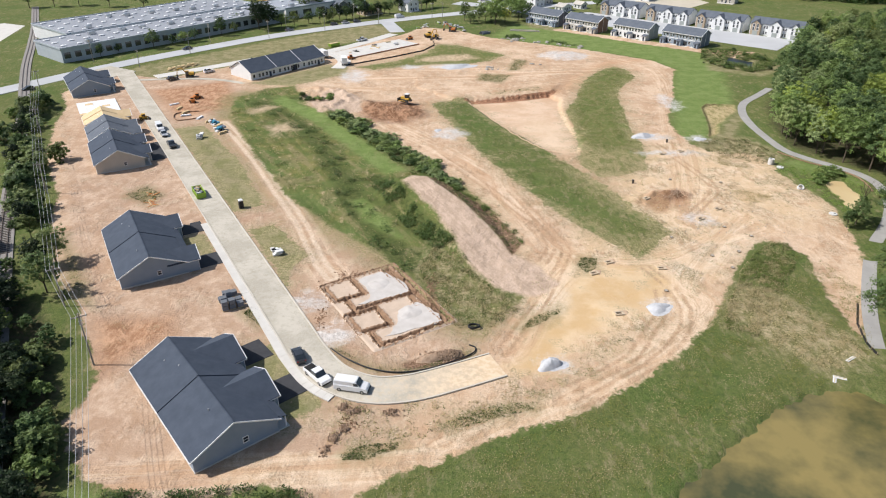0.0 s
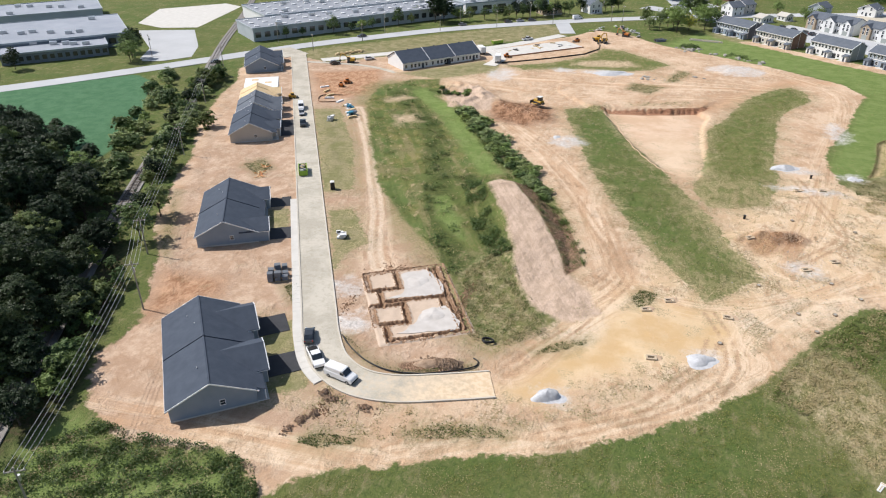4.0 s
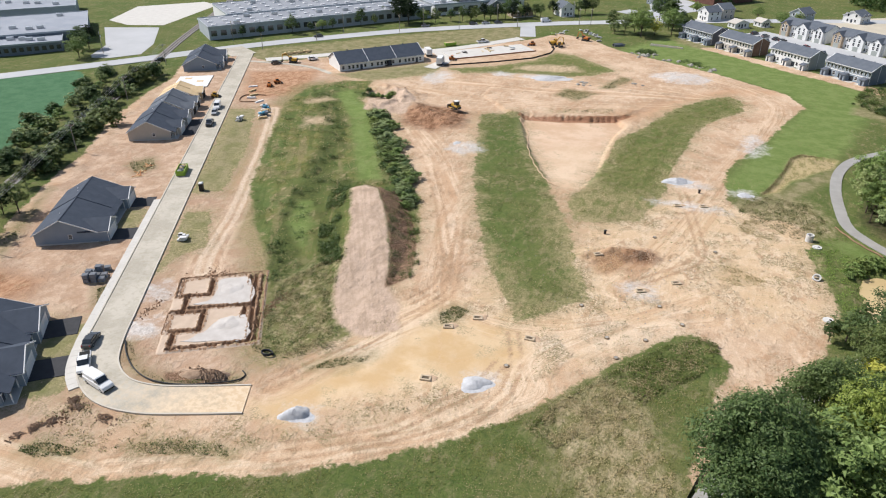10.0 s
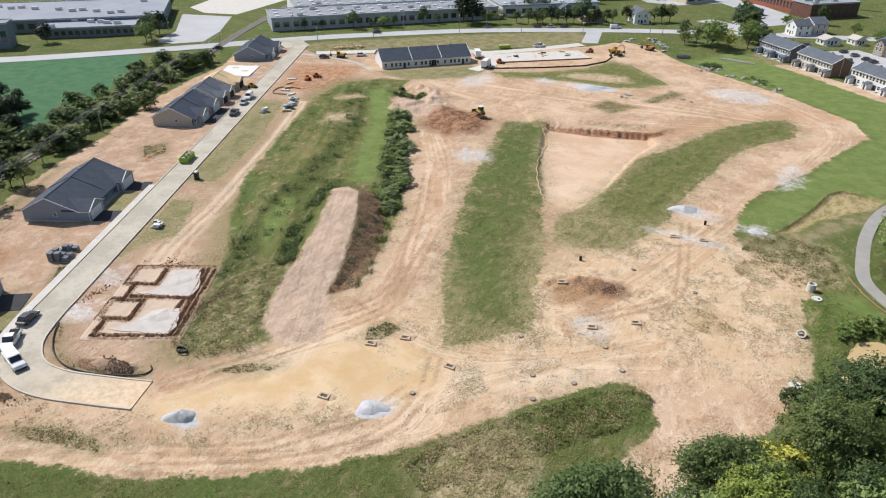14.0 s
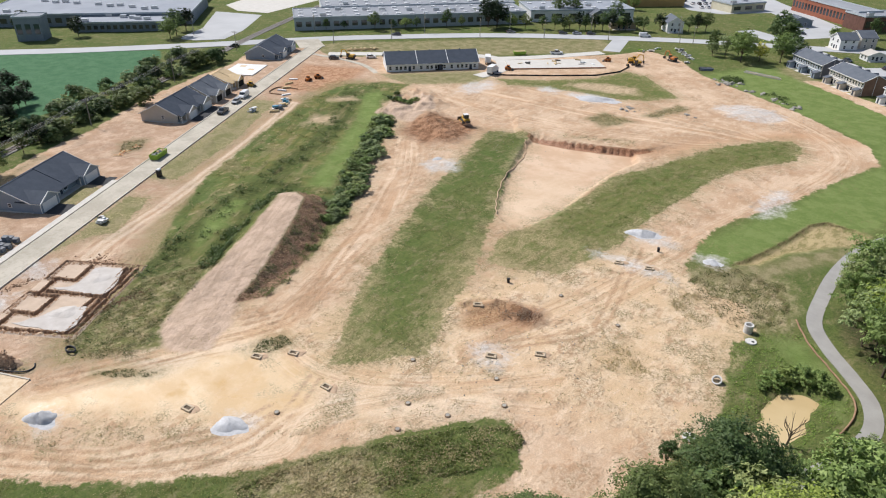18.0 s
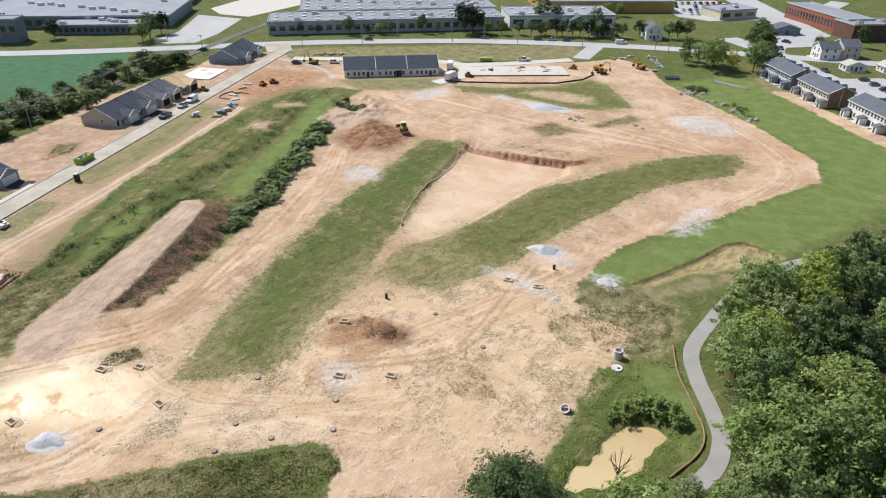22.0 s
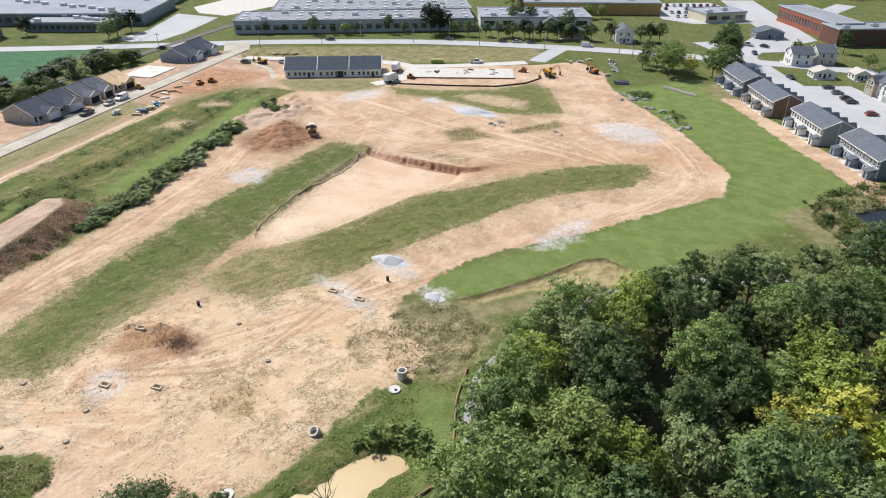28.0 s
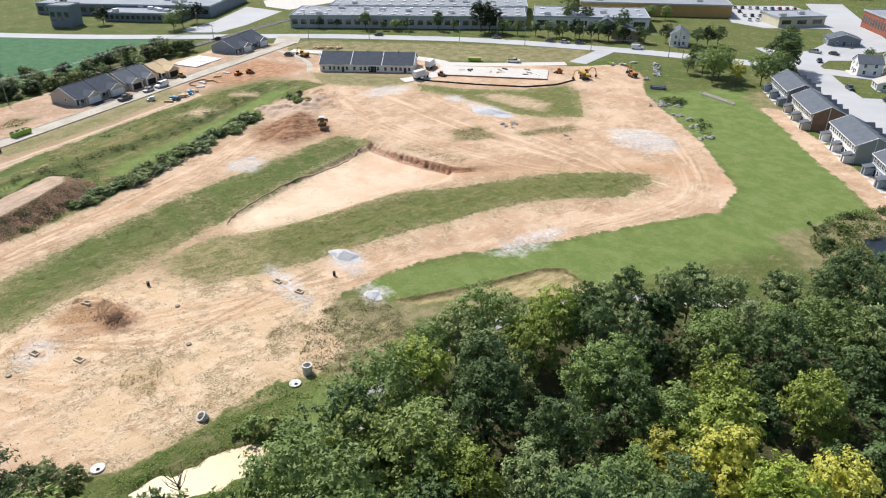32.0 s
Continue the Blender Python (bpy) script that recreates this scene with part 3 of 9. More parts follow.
def build_ground():
    xs, ys = stretched(-165, 150, 0.62, 2600), stretched(50, 345, 0.62, 2600)
    X, Y = np.meshgrid(xs, ys)
    Z = ground_z(X, Y)
    nx, ny = len(xs), len(ys)
    co = np.stack([X.ravel(), Y.ravel(), Z.ravel()], 1)
    idx = np.arange(nx * ny).reshape(ny, nx)
    q = np.stack([idx[:-1, :-1], idx[:-1, 1:], idx[1:, 1:], idx[1:, :-1]], -1).reshape(-1, 4)
    me = bpy.data.meshes.new("ground")
    me.vertices.add(len(co))
    me.vertices.foreach_set("co", co.ravel())
    me.loops.add(q.size)
    me.loops.foreach_set("vertex_index", q.ravel())
    me.polygons.add(len(q))
    me.polygons.foreach_set("loop_start", np.arange(0, q.size, 4))
    me.polygons.foreach_set("use_smooth", np.ones(len(q), bool))
    me.update()
    me.validate()

    def put(name, value, most=12):
        me.attributes.new(name, "FLOAT", "POINT").data.foreach_set("value", np.clip(value, -most, most).ravel().astype(np.float32))

    def union(*polys):
        d = np.full(X.shape, -1e9)
        for p in polys:
            d = np.maximum(d, inside_distance(p, X, Y))
        return d
    put("dirt", union(DIRT + DIRT_FAR[1:-1], BARE_EAST))
    put("grass", union(WEEDS, STRIP_MID, STRIP_EAST, STRIP_NORTH, KERB_LAWN, KERB_LAWN_B, ROW_LAWN, YARD_A, YARD_B, POND_BANK))
    put("bits", union(*GRASS_BITS))
    put("lawn", union(LAWN, [(-60, 60), (-52, 67), (-40, 62), (-32, 64), (-24, 66), (-16, 60), (-20, 46), (-60, 42)], GREEN_LANE, LIME_PATCH, [(106, 192), (112, 186), (115.5, 181), (115.5, 175), (112, 179), (106, 181), (100, 188)]))
    put("straw", union(STRAW, STRAW_B, [(x + 1.5, y - 1) for x, y in STRIP_EAST[-8:]]))
    put("pale", union(PALE_GLARE))
    put("bowl", inside_distance(BOWL, X, Y))
    put("bowl_sheen", inside_distance(BOWL_SHEEN, X, Y))
    put("isle", union(*ISLES))
    put("lane", 3.4 - line_distance(smooth(LANE), X, Y))
    put("bank", inside_distance(BANK_BARE, X, Y))
    put("scarp", 0.25 - line_distance(BANK_BARE[:6], X, Y))
    put("sparse", union(SPARSE_TIP, SPARSE_SIDE, SPARSE_END))
    put("trench", union(RED_TRENCH))
    put("faded", union(STRIP_EAST, STRIP_NORTH))
    put("olive", union([(45, 392), (47, 401), (56, 397), (66, 387), (62, 379), (53, 386)], KERB_LAWN, KERB_LAWN_B, ROW_LAWN, VERGE, YARD_A, YARD_B, DRY_EAST, [(116, 296), (120, 316), (126, 332), (146, 326), (152, 300), (134, 286)]))
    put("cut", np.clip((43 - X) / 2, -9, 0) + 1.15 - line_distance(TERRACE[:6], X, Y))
    put("soft_cut", 3.5 - line_distance(TERRACE[4:], X, Y))
    put("spoil", union(SPOIL, SPOIL_B))
    put("dry_weeds", union(DRY_WEEDS))
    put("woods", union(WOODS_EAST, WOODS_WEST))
    put("west", union(WEST_LOTS))
    put("dig", union(RED_DIG, [(59.4, 162.6), (60, 168), (63.5, 168.8), (66, 166), (63.4, 162.4)]))
    put("cream", union(CREAM))
    put("thin", union(STRIP_NORTH_BARE, *BARE_SPOTS))
    put("weeds", np.minimum(union(WEEDS), -union(GREEN_LANE, LIME_PATCH)))
    put("bare", union(MOUND, PIT_HEAP))
    near_rut = np.minimum.reduce([line_distance(offset_line(smooth(r), d), X, Y) for r in RUTS for d in (-0.95, 0.95)])
    put("rut", near_rut)
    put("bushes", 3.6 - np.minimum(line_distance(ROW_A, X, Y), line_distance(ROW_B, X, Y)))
    put("ochre", union(OCHRE))
    put("red", union(RED_YARD, RED_LOT, RED_TRENCH))
    put("crop", union(CROP))
    put("dry", union(SOUTH_DRY, VERGE, WEEDY_EAST))
    d = np.full(X.shape, -9.0)
    for gx, gy, rx, ry in GRAVEL:
        d = np.maximum(d, (1 - np.hypot((X - gx) / rx, (Y - gy) / ry)) * min(rx, ry))
    put("gravel", d)
    lanes = random.Random(17)
    for name, sway in (("haul", 0.0), ("haul_b", 3.2)):
        side, along = lane_coords([smooth([(x + lanes.uniform(-sway, sway), y + lanes.uniform(-sway, sway)) for x, y in line]) for line in HAUL], X, Y)
        put(name, side)
        put(name + "_along", along, 1e6)
    put("track", line_distance(smooth(TRACK), X, Y))
    put("row_across", X * -STREET_DIR.y - Y * -STREET_DIR.x, 1e6)
    put("row_along", X * STREET_DIR.x + Y * STREET_DIR.y, 1e6)
    me.materials.append(ground_material())
    return tagged(new("ground", me), "bare tan subsoil and green grass of a building site", "ground", kind="structure")


def ground_material():
    m, t, p = nodes_of("site_ground")

    def att(name):
        n = t.nodes.new("ShaderNodeAttribute")
        n.attribute_name = name
        return n.outputs["Fac"]
    n1, n2, n3, n4 = noise_tex(t, 0.035, 5, 0.65), noise_tex(t, 0.22, 6, 0.68), noise_tex(t, 1.1, 5, 0.72), noise_tex(t, 6, 3, 0.7)
    n5 = noise_tex(t, 0.6, 7, 0.75, stretch=(1.0, 0.45, 1.0))
    n6 = noise_tex(t, 3.0, 4, 0.75)
    n7 = noise_tex(t, 0.10, 4, 0.6)
    edge = math_n(t, "ADD", math_n(t, "MULTIPLY", math_n(t, "SUBTRACT", n2, 0.5), 15.0), math_n(t, "MULTIPLY", math_n(t, "SUBTRACT", n3, 0.5), 8.0))

    def zone(name, amp=1.0, soft=0.6, shift=0.0):
        return ramp(t, math_n(t, "ADD", att(name), math_n(t, "MULTIPLY", edge, amp)), -soft - shift, soft - shift)

    def streaks(side, along, across, lengthwise, detail=4):
        v = add(t, "ShaderNodeCombineXYZ")
        t.links.new(math_n(t, "MULTIPLY", att(side), across), v.inputs[0])
        t.links.new(math_n(t, "MULTIPLY", att(along), lengthwise), v.inputs[1])
        n = add(t, "ShaderNodeTexNoise")
        n.inputs["Scale"].default_value = 1.0
        n.inputs["Detail"].default_value = detail
        n.inputs["Roughness"].default_value = 0.62
        t.links.new(v.outputs[0], n.inputs["Vector"])
        return n.outputs[0]

    def both(a, b):
        return math_n(t, "MULTIPLY", a, b)
    # grass
    g = mixc(t, ramp(t, n1, 0.43, 0.57), (0.135, 0.15, 0.048), (0.10, 0.14, 0.036))
    g = mixc(t, ramp(t, n7, 0.45, 0.6, 0, 0.7), g, (0.155, 0.165, 0.058))
    g = mixc(t, ramp(t, n3, 0.46, 0.62, 0, 0.6), g, (0.055, 0.090, 0.026))
    g = mixc(t, both(ramp(t, n5, 0.51, 0.62, 0, 0.85), ramp(t, n7, 0.42, 0.58, 0.25, 1)), g, (0.27, 0.23, 0.125))
    g = mixc(t, ramp(t, n6, 0.51, 0.62, 0, 0.5), g, (0.05, 0.08, 0.022))
    g = mixc(t, ramp(t, n6, 0.36, 0.46, 0.4, 0), g, (0.24, 0.215, 0.11))
    lawn = mixc(t, ramp(t, n2, 0.42, 0.6), (0.148, 0.205, 0.058), (0.196, 0.248, 0.082))
    lawn = mixc(t, ramp(t, n6, 0.5, 0.68, 0, 0.3), lawn, (0.065, 0.105, 0.03))
    lawn = mixc(t, both(ramp(t, n5, 0.53, 0.63, 0, 0.5), ramp(t, n7, 0.48, 0.6)), lawn, (0.24, 0.22, 0.10))
    g = mixc(t, zone("lawn", 0.5, 2.5), g, lawn)
    dryg = mixc(t, ramp(t, n5, 0.43, 0.56), (0.20, 0.185, 0.08), (0.44, 0.36, 0.22))
    dryg = mixc(t, ramp(t, n3, 0.48, 0.64, 0, 0.7), dryg, (0.095, 0.11, 0.038))
    g = mixc(t, zone("dry", 0.8, 3.0), g, dryg)
    g = mixc(t, zone("olive", 0.3, 1.5), g, mixc(t, ramp(t, n2, 0.42, 0.58), (0.185, 0.18, 0.078), (0.29, 0.25, 0.14)))
    g = mixc(t, both(zone("faded", 0.3, 1.0), ramp(t, n2, 0.4, 0.6, 0.25, 0.65)), g, mixc(t, ramp(t, n5, 0.44, 0.58), (0.15, 0.165, 0.052), (0.235, 0.205, 0.09)))
    g = mixc(t, both(zone("sparse", 0.8, 4.0), ramp(t, n5, 0.42, 0.54, 0.2, 0.85)), g, mixc(t, ramp(t, n6, 0.41, 0.55), (0.47, 0.37, 0.22), (0.18, 0.165, 0.07)))
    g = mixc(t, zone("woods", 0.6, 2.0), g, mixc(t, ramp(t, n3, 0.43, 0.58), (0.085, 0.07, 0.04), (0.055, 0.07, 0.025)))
    g = mixc(t, zone("crop", 0.06, 0.6), g, mixc(t, ramp(t, n2, 0.4, 0.6), (0.068, 0.155, 0.078), (0.092, 0.19, 0.098)))
    # soil
    d = mixc(t, ramp(t, n1, 0.43, 0.57), (0.48, 0.33, 0.21), (0.58, 0.43, 0.295))
    d = mixc(t, ramp(t, n2, 0.47, 0.6, 0, 0.7), d, (0.645, 0.495, 0.35))
    d = mixc(t, both(zone("cream", 1.0, 5.0), 0.8), d, mixc(t, ramp(t, n7, 0.42, 0.58), (0.595, 0.44, 0.27), (0.73, 0.59, 0.41)))
    d = mixc(t, both(ramp(t, n5, 0.50, 0.58, 0, 0.7), ramp(t, n7, 0.42, 0.58, 0.15, 1)), d, (0.46, 0.29, 0.165))
    d = mixc(t, ramp(t, n5, 0.36, 0.45, 0.55, 0), d, (0.72, 0.575, 0.42))
    rough = ramp(t, math_n(t, "ADD", n7, math_n(t, "MULTIPLY", math_n(t, "SUBTRACT", n2, 0.5), 0.7)), 0.46, 0.6)
    d = mixc(t, both(ramp(t, n3, 0.5, 0.62, 0, 0.7), rough), d, (0.42, 0.265, 0.15))
    d = mixc(t, both(ramp(t, n6, 0.50, 0.60, 0, 0.8), rough), d, (0.31, 0.195, 0.11))
    d = mixc(t, both(ramp(t, n6, 0.56, 0.68, 0, 0.4), rough), d, (0.76, 0.62, 0.46))
    brown = mixc(t, ramp(t, n2, 0.43, 0.58), (0.395, 0.268, 0.18), (0.535, 0.395, 0.285))
    brown = mixc(t, ramp(t, n5, 0.5, 0.6, 0, 0.6), brown, (0.35, 0.225, 0.135))
    d = mixc(t, both(zone("west", 0.8, 4.0), 0.8), d, brown)
    # glare off the wet ground, painted in as a whiter patch of soil
    d = mixc(t, both(zone("pale", 0.7, 3.0), 0.55), d, mixc(t, ramp(t, n7, 0.42, 0.58), (0.65, 0.52, 0.36), (0.76, 0.665, 0.53)))
    wet = zone("ochre", 0.55, 3.0)
    d = mixc(t, both(wet, 0.9), d, mixc(t, ramp(t, n7, 0.43, 0.57), (0.555, 0.375, 0.175), (0.645, 0.475, 0.27)))
    d = mixc(t, both(zone("lane", 0.25, 0.8), 0.85), d, mixc(t, ramp(t, n5, 0.42, 0.58), (0.68, 0.535, 0.375), (0.53, 0.385, 0.25)))
    d = mixc(t, zone("bowl", 0.12, 0.5), d, mixc(t, ramp(t, n7, 0.43, 0.58), (0.55, 0.38, 0.24), (0.645, 0.475, 0.325)))
    # the bowl floor's sheen, partly mixed into its colour as paler soil
    d = mixc(t, both(zone("bowl_sheen", 0.6, 4.0), 0.4), d, mixc(t, ramp(t, n5, 0.42, 0.6), (0.70, 0.56, 0.385), (0.63, 0.475, 0.31)))
    d = mixc(t, zone("red", 0.5, 2.5), d, mixc(t, ramp(t, n5, 0.43, 0.58), (0.33, 0.18, 0.098), (0.50, 0.31, 0.185)))
    d = mixc(t, both(zone("trench", 0.35, 1.4), 0.85), d, mixc(t, ramp(t, n6, 0.42, 0.56), (0.54, 0.36, 0.20), (0.27, 0.155, 0.08)))
    d = mixc(t, both(zone("soft_cut", 0.5, 3.0), 0.6), d, (0.50, 0.30, 0.165))
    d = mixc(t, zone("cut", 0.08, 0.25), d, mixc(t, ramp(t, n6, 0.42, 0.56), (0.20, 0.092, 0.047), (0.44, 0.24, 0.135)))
    # wheel tracks: streaks and a few thin broken lines along each lane
    tracks = None
    for name, reach in (("haul", 6.0), ("haul_b", 4.5)):
        dist = math_n(t, "ABSOLUTE", att(name))
        near = ramp(t, dist, reach * 0.45, reach, 1.0, 0.0)
        s1 = streaks(name, name + "_along", 0.5, 0.03)
        d = mixc(t, both(near, ramp(t, s1, 0.50, 0.60, 0, 0.42)), d, (0.50, 0.32, 0.185))
        d = mixc(t, both(near, ramp(t, s1, 0.38, 0.48, 0.45, 0)), d, (0.72, 0.56, 0.395))
        s2 = streaks(name, name + "_along", 1.35, 0.012)
        one = both(both(near, ramp(t, s2, 0.56, 0.63)), ramp(t, n5, 0.4, 0.52))
        tracks = one if tracks is None else math_n(t, "MAXIMUM", tracks, one)
    d = mixc(t, both(tracks, 0.42), d, (0.37, 0.225, 0.12))
    rut = both(ramp(t, math_n(t, "ADD", att("rut"), math_n(t, "MULTIPLY", math_n(t, "SUBTRACT", n3, 0.5), 1.6)), 0.15, 0.6, 0.75, 0.0), ramp(t, n2, 0.36, 0.5, 0.25, 1))
    d = mixc(t, rut, d, mixc(t, ramp(t, n6, 0.42, 0.56), (0.33, 0.20, 0.11), (0.45, 0.30, 0.18)))
    dug = mixc(t, ramp(t, n5, 0.44, 0.58), (0.17, 0.088, 0.046), (0.37, 0.215, 0.125))
    d = mixc(t, zone("dig", 0.5, 2.5), d, dug)
    dirt_zone = zone("dirt", 0.35, 0.5)
    # straw and thin weeds coming up on the soil
    d = mixc(t, both(both(ramp(t, n2, 0.53, 0.6), ramp(t, n7, 0.5, 0.6)), ramp(t, n6, 0.47, 0.58, 0, 0.8)), d, (0.27, 0.21, 0.115))
    st = both(zone("straw", 1.0, 7.0, 1.0), both(both(ramp(t, n2, 0.46, 0.56, 0.1, 1), ramp(t, n7, 0.44, 0.54, 0.1, 1)), ramp(t, n6, 0.45, 0.56, 0, 0.9)))
    d = mixc(t, st, d, mixc(t, ramp(t, n3, 0.42, 0.58), (0.32, 0.265, 0.15), (0.19, 0.175, 0.075)))
    fringe = both(ramp(t, math_n(t, "ADD", att("grass"), math_n(t, "MULTIPLY", edge, 0.9)), -5.5, 0.5), ramp(t, n6, 0.43, 0.56, 0, 0.9))
    d = mixc(t, fringe, d, mixc(t, ramp(t, n3, 0.42, 0.58), (0.34, 0.275, 0.155), (0.20, 0.18, 0.08)))
    inner = both(both(ramp(t, math_n(t, "ADD", att("grass"), math_n(t, "MULTIPLY", edge, 0.8)), 0.3, 4.2, 1.0, 0.0), ramp(t, n7, 0.42, 0.54, 0.2, 1)), ramp(t, n6, 0.41, 0.54, 0, 0.85))
    g = mixc(t, both(inner, both(dirt_zone, math_n(t, "SUBTRACT", 1.0, zone("lawn", 0.3, 1.0)))), g, mixc(t, ramp(t, n3, 0.42, 0.58), (0.45, 0.365, 0.215), (0.27, 0.235, 0.115)))
    isle = both(zone("isle", 0.7, 2.2), both(ramp(t, n6, 0.42, 0.55, 0, 0.7), ramp(t, n2, 0.42, 0.58, 0.2, 1)))
    d = mixc(t, isle, d, mixc(t, ramp(t, n3, 0.42, 0.62), (0.43, 0.34, 0.21), (0.20, 0.175, 0.08)))
    warm = t.nodes.new("ShaderNodeHueSaturation")
    warm.inputs["Saturation"].default_value, warm.inputs["Hue"].default_value = 0.99, 0.497
    t.links.new(d, warm.inputs["Color"])
    d = warm.outputs[0]
    dirt = zone("dirt", 0.35, 0.35)
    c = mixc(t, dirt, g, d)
    c = mixc(t, both(zone("bits", 0.5, 2.2), ramp(t, n6, 0.4, 0.54, 0.35, 1)), c, mixc(t, ramp(t, n3, 0.43, 0.58), (0.115, 0.125, 0.042), (0.25, 0.21, 0.105)))
    wheel = math_n(t, "ABSOLUTE", math_n(t, "SUBTRACT", math_n(t, "ADD", att("track"), math_n(t, "MULTIPLY", math_n(t, "SUBTRACT", n2, 0.5), 1.5)), 1.1))
    off_track = ramp(t, att("track"), 2.0, 4.0)
    margin = both(ramp(t, math_n(t, "ADD", att("weeds"), math_n(t, "MULTIPLY", edge, 0.7)), -8.5, -2.0), zone("west", 0.3, 2.0))
    c = mixc(t, ramp(t, wheel, 0.35, 0.95, 0.85, 0.0), c, mixc(t, ramp(t, n3, 0.43, 0.58), (0.56, 0.43, 0.31), (0.66, 0.53, 0.40)))
    c = mixc(t, both(both(margin, off_track), ramp(t, n6, 0.40, 0.55, 0.35, 0.9)), c, mixc(t, ramp(t, n3, 0.43, 0.58), (0.175, 0.165, 0.065), (0.30, 0.245, 0.13)))
    c = mixc(t, both(zone("bank", 0.2, 0.8), 0.9), c, mixc(t, ramp(t, n5, 0.45, 0.58), (0.46, 0.355, 0.20), (0.26, 0.215, 0.10)))
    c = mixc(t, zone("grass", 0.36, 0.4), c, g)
    c = mixc(t, zone("scarp", 0.05, 0.25), c, mixc(t, ramp(t, n6, 0.42, 0.56), (0.075, 0.06, 0.028), (0.17, 0.125, 0.06)))
    rows = streaks("row_across", "row_along", 0.24, 0.03)
    wcol = mixc(t, ramp(t, n2, 0.42, 0.59), (0.118, 0.142, 0.042), (0.20, 0.185, 0.066))
    wcol = mixc(t, ramp(t, n1, 0.45, 0.56, 0, 0.7), wcol, (0.10, 0.145, 0.045))
    wcol = mixc(t, ramp(t, n7, 0.52, 0.62, 0, 0.8), wcol, (0.20, 0.185, 0.085))
    wcol = mixc(t, both(ramp(t, n5, 0.54, 0.62, 0, 0.85), ramp(t, n7, 0.42, 0.56, 0.3, 1)), wcol, (0.42, 0.32, 0.19))
    wcol = mixc(t, ramp(t, rows, 0.52, 0.58, 0, 0.5), wcol, (0.07, 0.10, 0.028))
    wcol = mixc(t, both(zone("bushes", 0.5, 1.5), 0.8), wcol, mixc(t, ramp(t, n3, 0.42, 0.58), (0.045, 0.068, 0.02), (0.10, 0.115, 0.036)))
    wcol = mixc(t, both(ramp(t, rows, 0.36, 0.46, 0.85, 0), ramp(t, n3, 0.4, 0.55, 0.4, 1)), wcol, (0.24, 0.20, 0.10))
    wcol = mixc(t, both(zone("dry_weeds", 0.8, 4.0), ramp(t, n3, 0.42, 0.56, 0.3, 0.95)), wcol, mixc(t, ramp(t, n5, 0.44, 0.57), (0.17, 0.165, 0.065), (0.38, 0.315, 0.185)))
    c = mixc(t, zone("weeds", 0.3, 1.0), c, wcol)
    c = mixc(t, both(zone("thin", 0.6, 2.2), 0.85), c, mixc(t, ramp(t, n5, 0.43, 0.58), (0.44, 0.33, 0.21), (0.58, 0.44, 0.30)))
    fine_rows = streaks("row_across", "row_along", 1.5, 0.04)
    pink = mixc(t, ramp(t, math_n(t, "ADD", math_n(t, "MULTIPLY", n5, 0.7), math_n(t, "MULTIPLY", fine_rows, 0.3)), 0.45, 0.56), (0.45, 0.335, 0.245), (0.56, 0.42, 0.32))
    c = mixc(t, zone("bare", 0.2, 0.6), c, mixc(t, both(ramp(t, n6, 0.53, 0.65, 0, 0.5), rough), pink, (0.36, 0.245, 0.165)))
    sp = mixc(t, ramp(t, n6, 0.44, 0.58), (0.145, 0.085, 0.05), (0.33, 0.21, 0.14))
    sp = mixc(t, ramp(t, n2, 0.5, 0.6, 0, 0.75), sp, mixc(t, ramp(t, n6, 0.45, 0.56), (0.06, 0.09, 0.03), (0.22, 0.155, 0.10)))
    c = mixc(t, zone("spoil", 0.06, 0.3), c, sp)
    gv = both(zone("gravel", 0.55, 1.8), ramp(t, n2, 0.4, 0.56, 0.4, 0.85))
    c = mixc(t, gv, c, mixc(t, ramp(t, n3, 0.43, 0.58), (0.50, 0.47, 0.44), (0.66, 0.63, 0.60)))
    grain = math_n(t, "ADD", math_n(t, "MULTIPLY", n4, 0.5), math_n(t, "MULTIPLY", n6, 0.5))
    hs = t.nodes.new("ShaderNodeHueSaturation")
    plain = math_n(t, "MAXIMUM", both(wet, dirt), both(zone("bowl", 0.3, 1.6), dirt))
    t.links.new(ramp(t, math_n(t, "ADD", math_n(t, "MULTIPLY", math_n(t, "SUBTRACT", grain, 0.5), math_n(t, "SUBTRACT", 1.0, math_n(t, "MULTIPLY", plain, 0.75))), 0.5), 0.36, 0.64, 0.84, 1.15), hs.inputs["Value"])
    t.links.new(c, hs.inputs["Color"])
    t.links.new(hs.outputs[0], p.inputs["Base Color"])
    damp = math_n(t, "MAXIMUM", both(both(wet, dirt), ramp(t, n2, 0.32, 0.44)), both(both(zone("bowl", 0.3, 1.6), dirt), 0.62))
    t.links.new(ramp(t, damp, 0.0, 1.0, 0.95, 0.42), p.inputs["Roughness"])
    t.links.new(ramp(t, damp, 0.0, 1.0, 0.1, 0.5), p.inputs["Specular IOR Level"])
    h = math_n(t, "ADD", math_n(t, "MULTIPLY", n3, 1.1), math_n(t, "MULTIPLY", n6, 0.7))
    h = math_n(t, "SUBTRACT", h, math_n(t, "MULTIPLY", tracks, 0.18))
    bump(t, p, both(h, math_n(t, "MULTIPLY", math_n(t, "SUBTRACT", 1.0, math_n(t, "MULTIPLY", plain, 0.9)), math_n(t, "ADD", 0.4, math_n(t, "MULTIPLY", math_n(t, "MAXIMUM", rough, math_n(t, "SUBTRACT", 1.0, dirt)), 0.6)))), 0.9, 0.30)
    return m


build_ground()


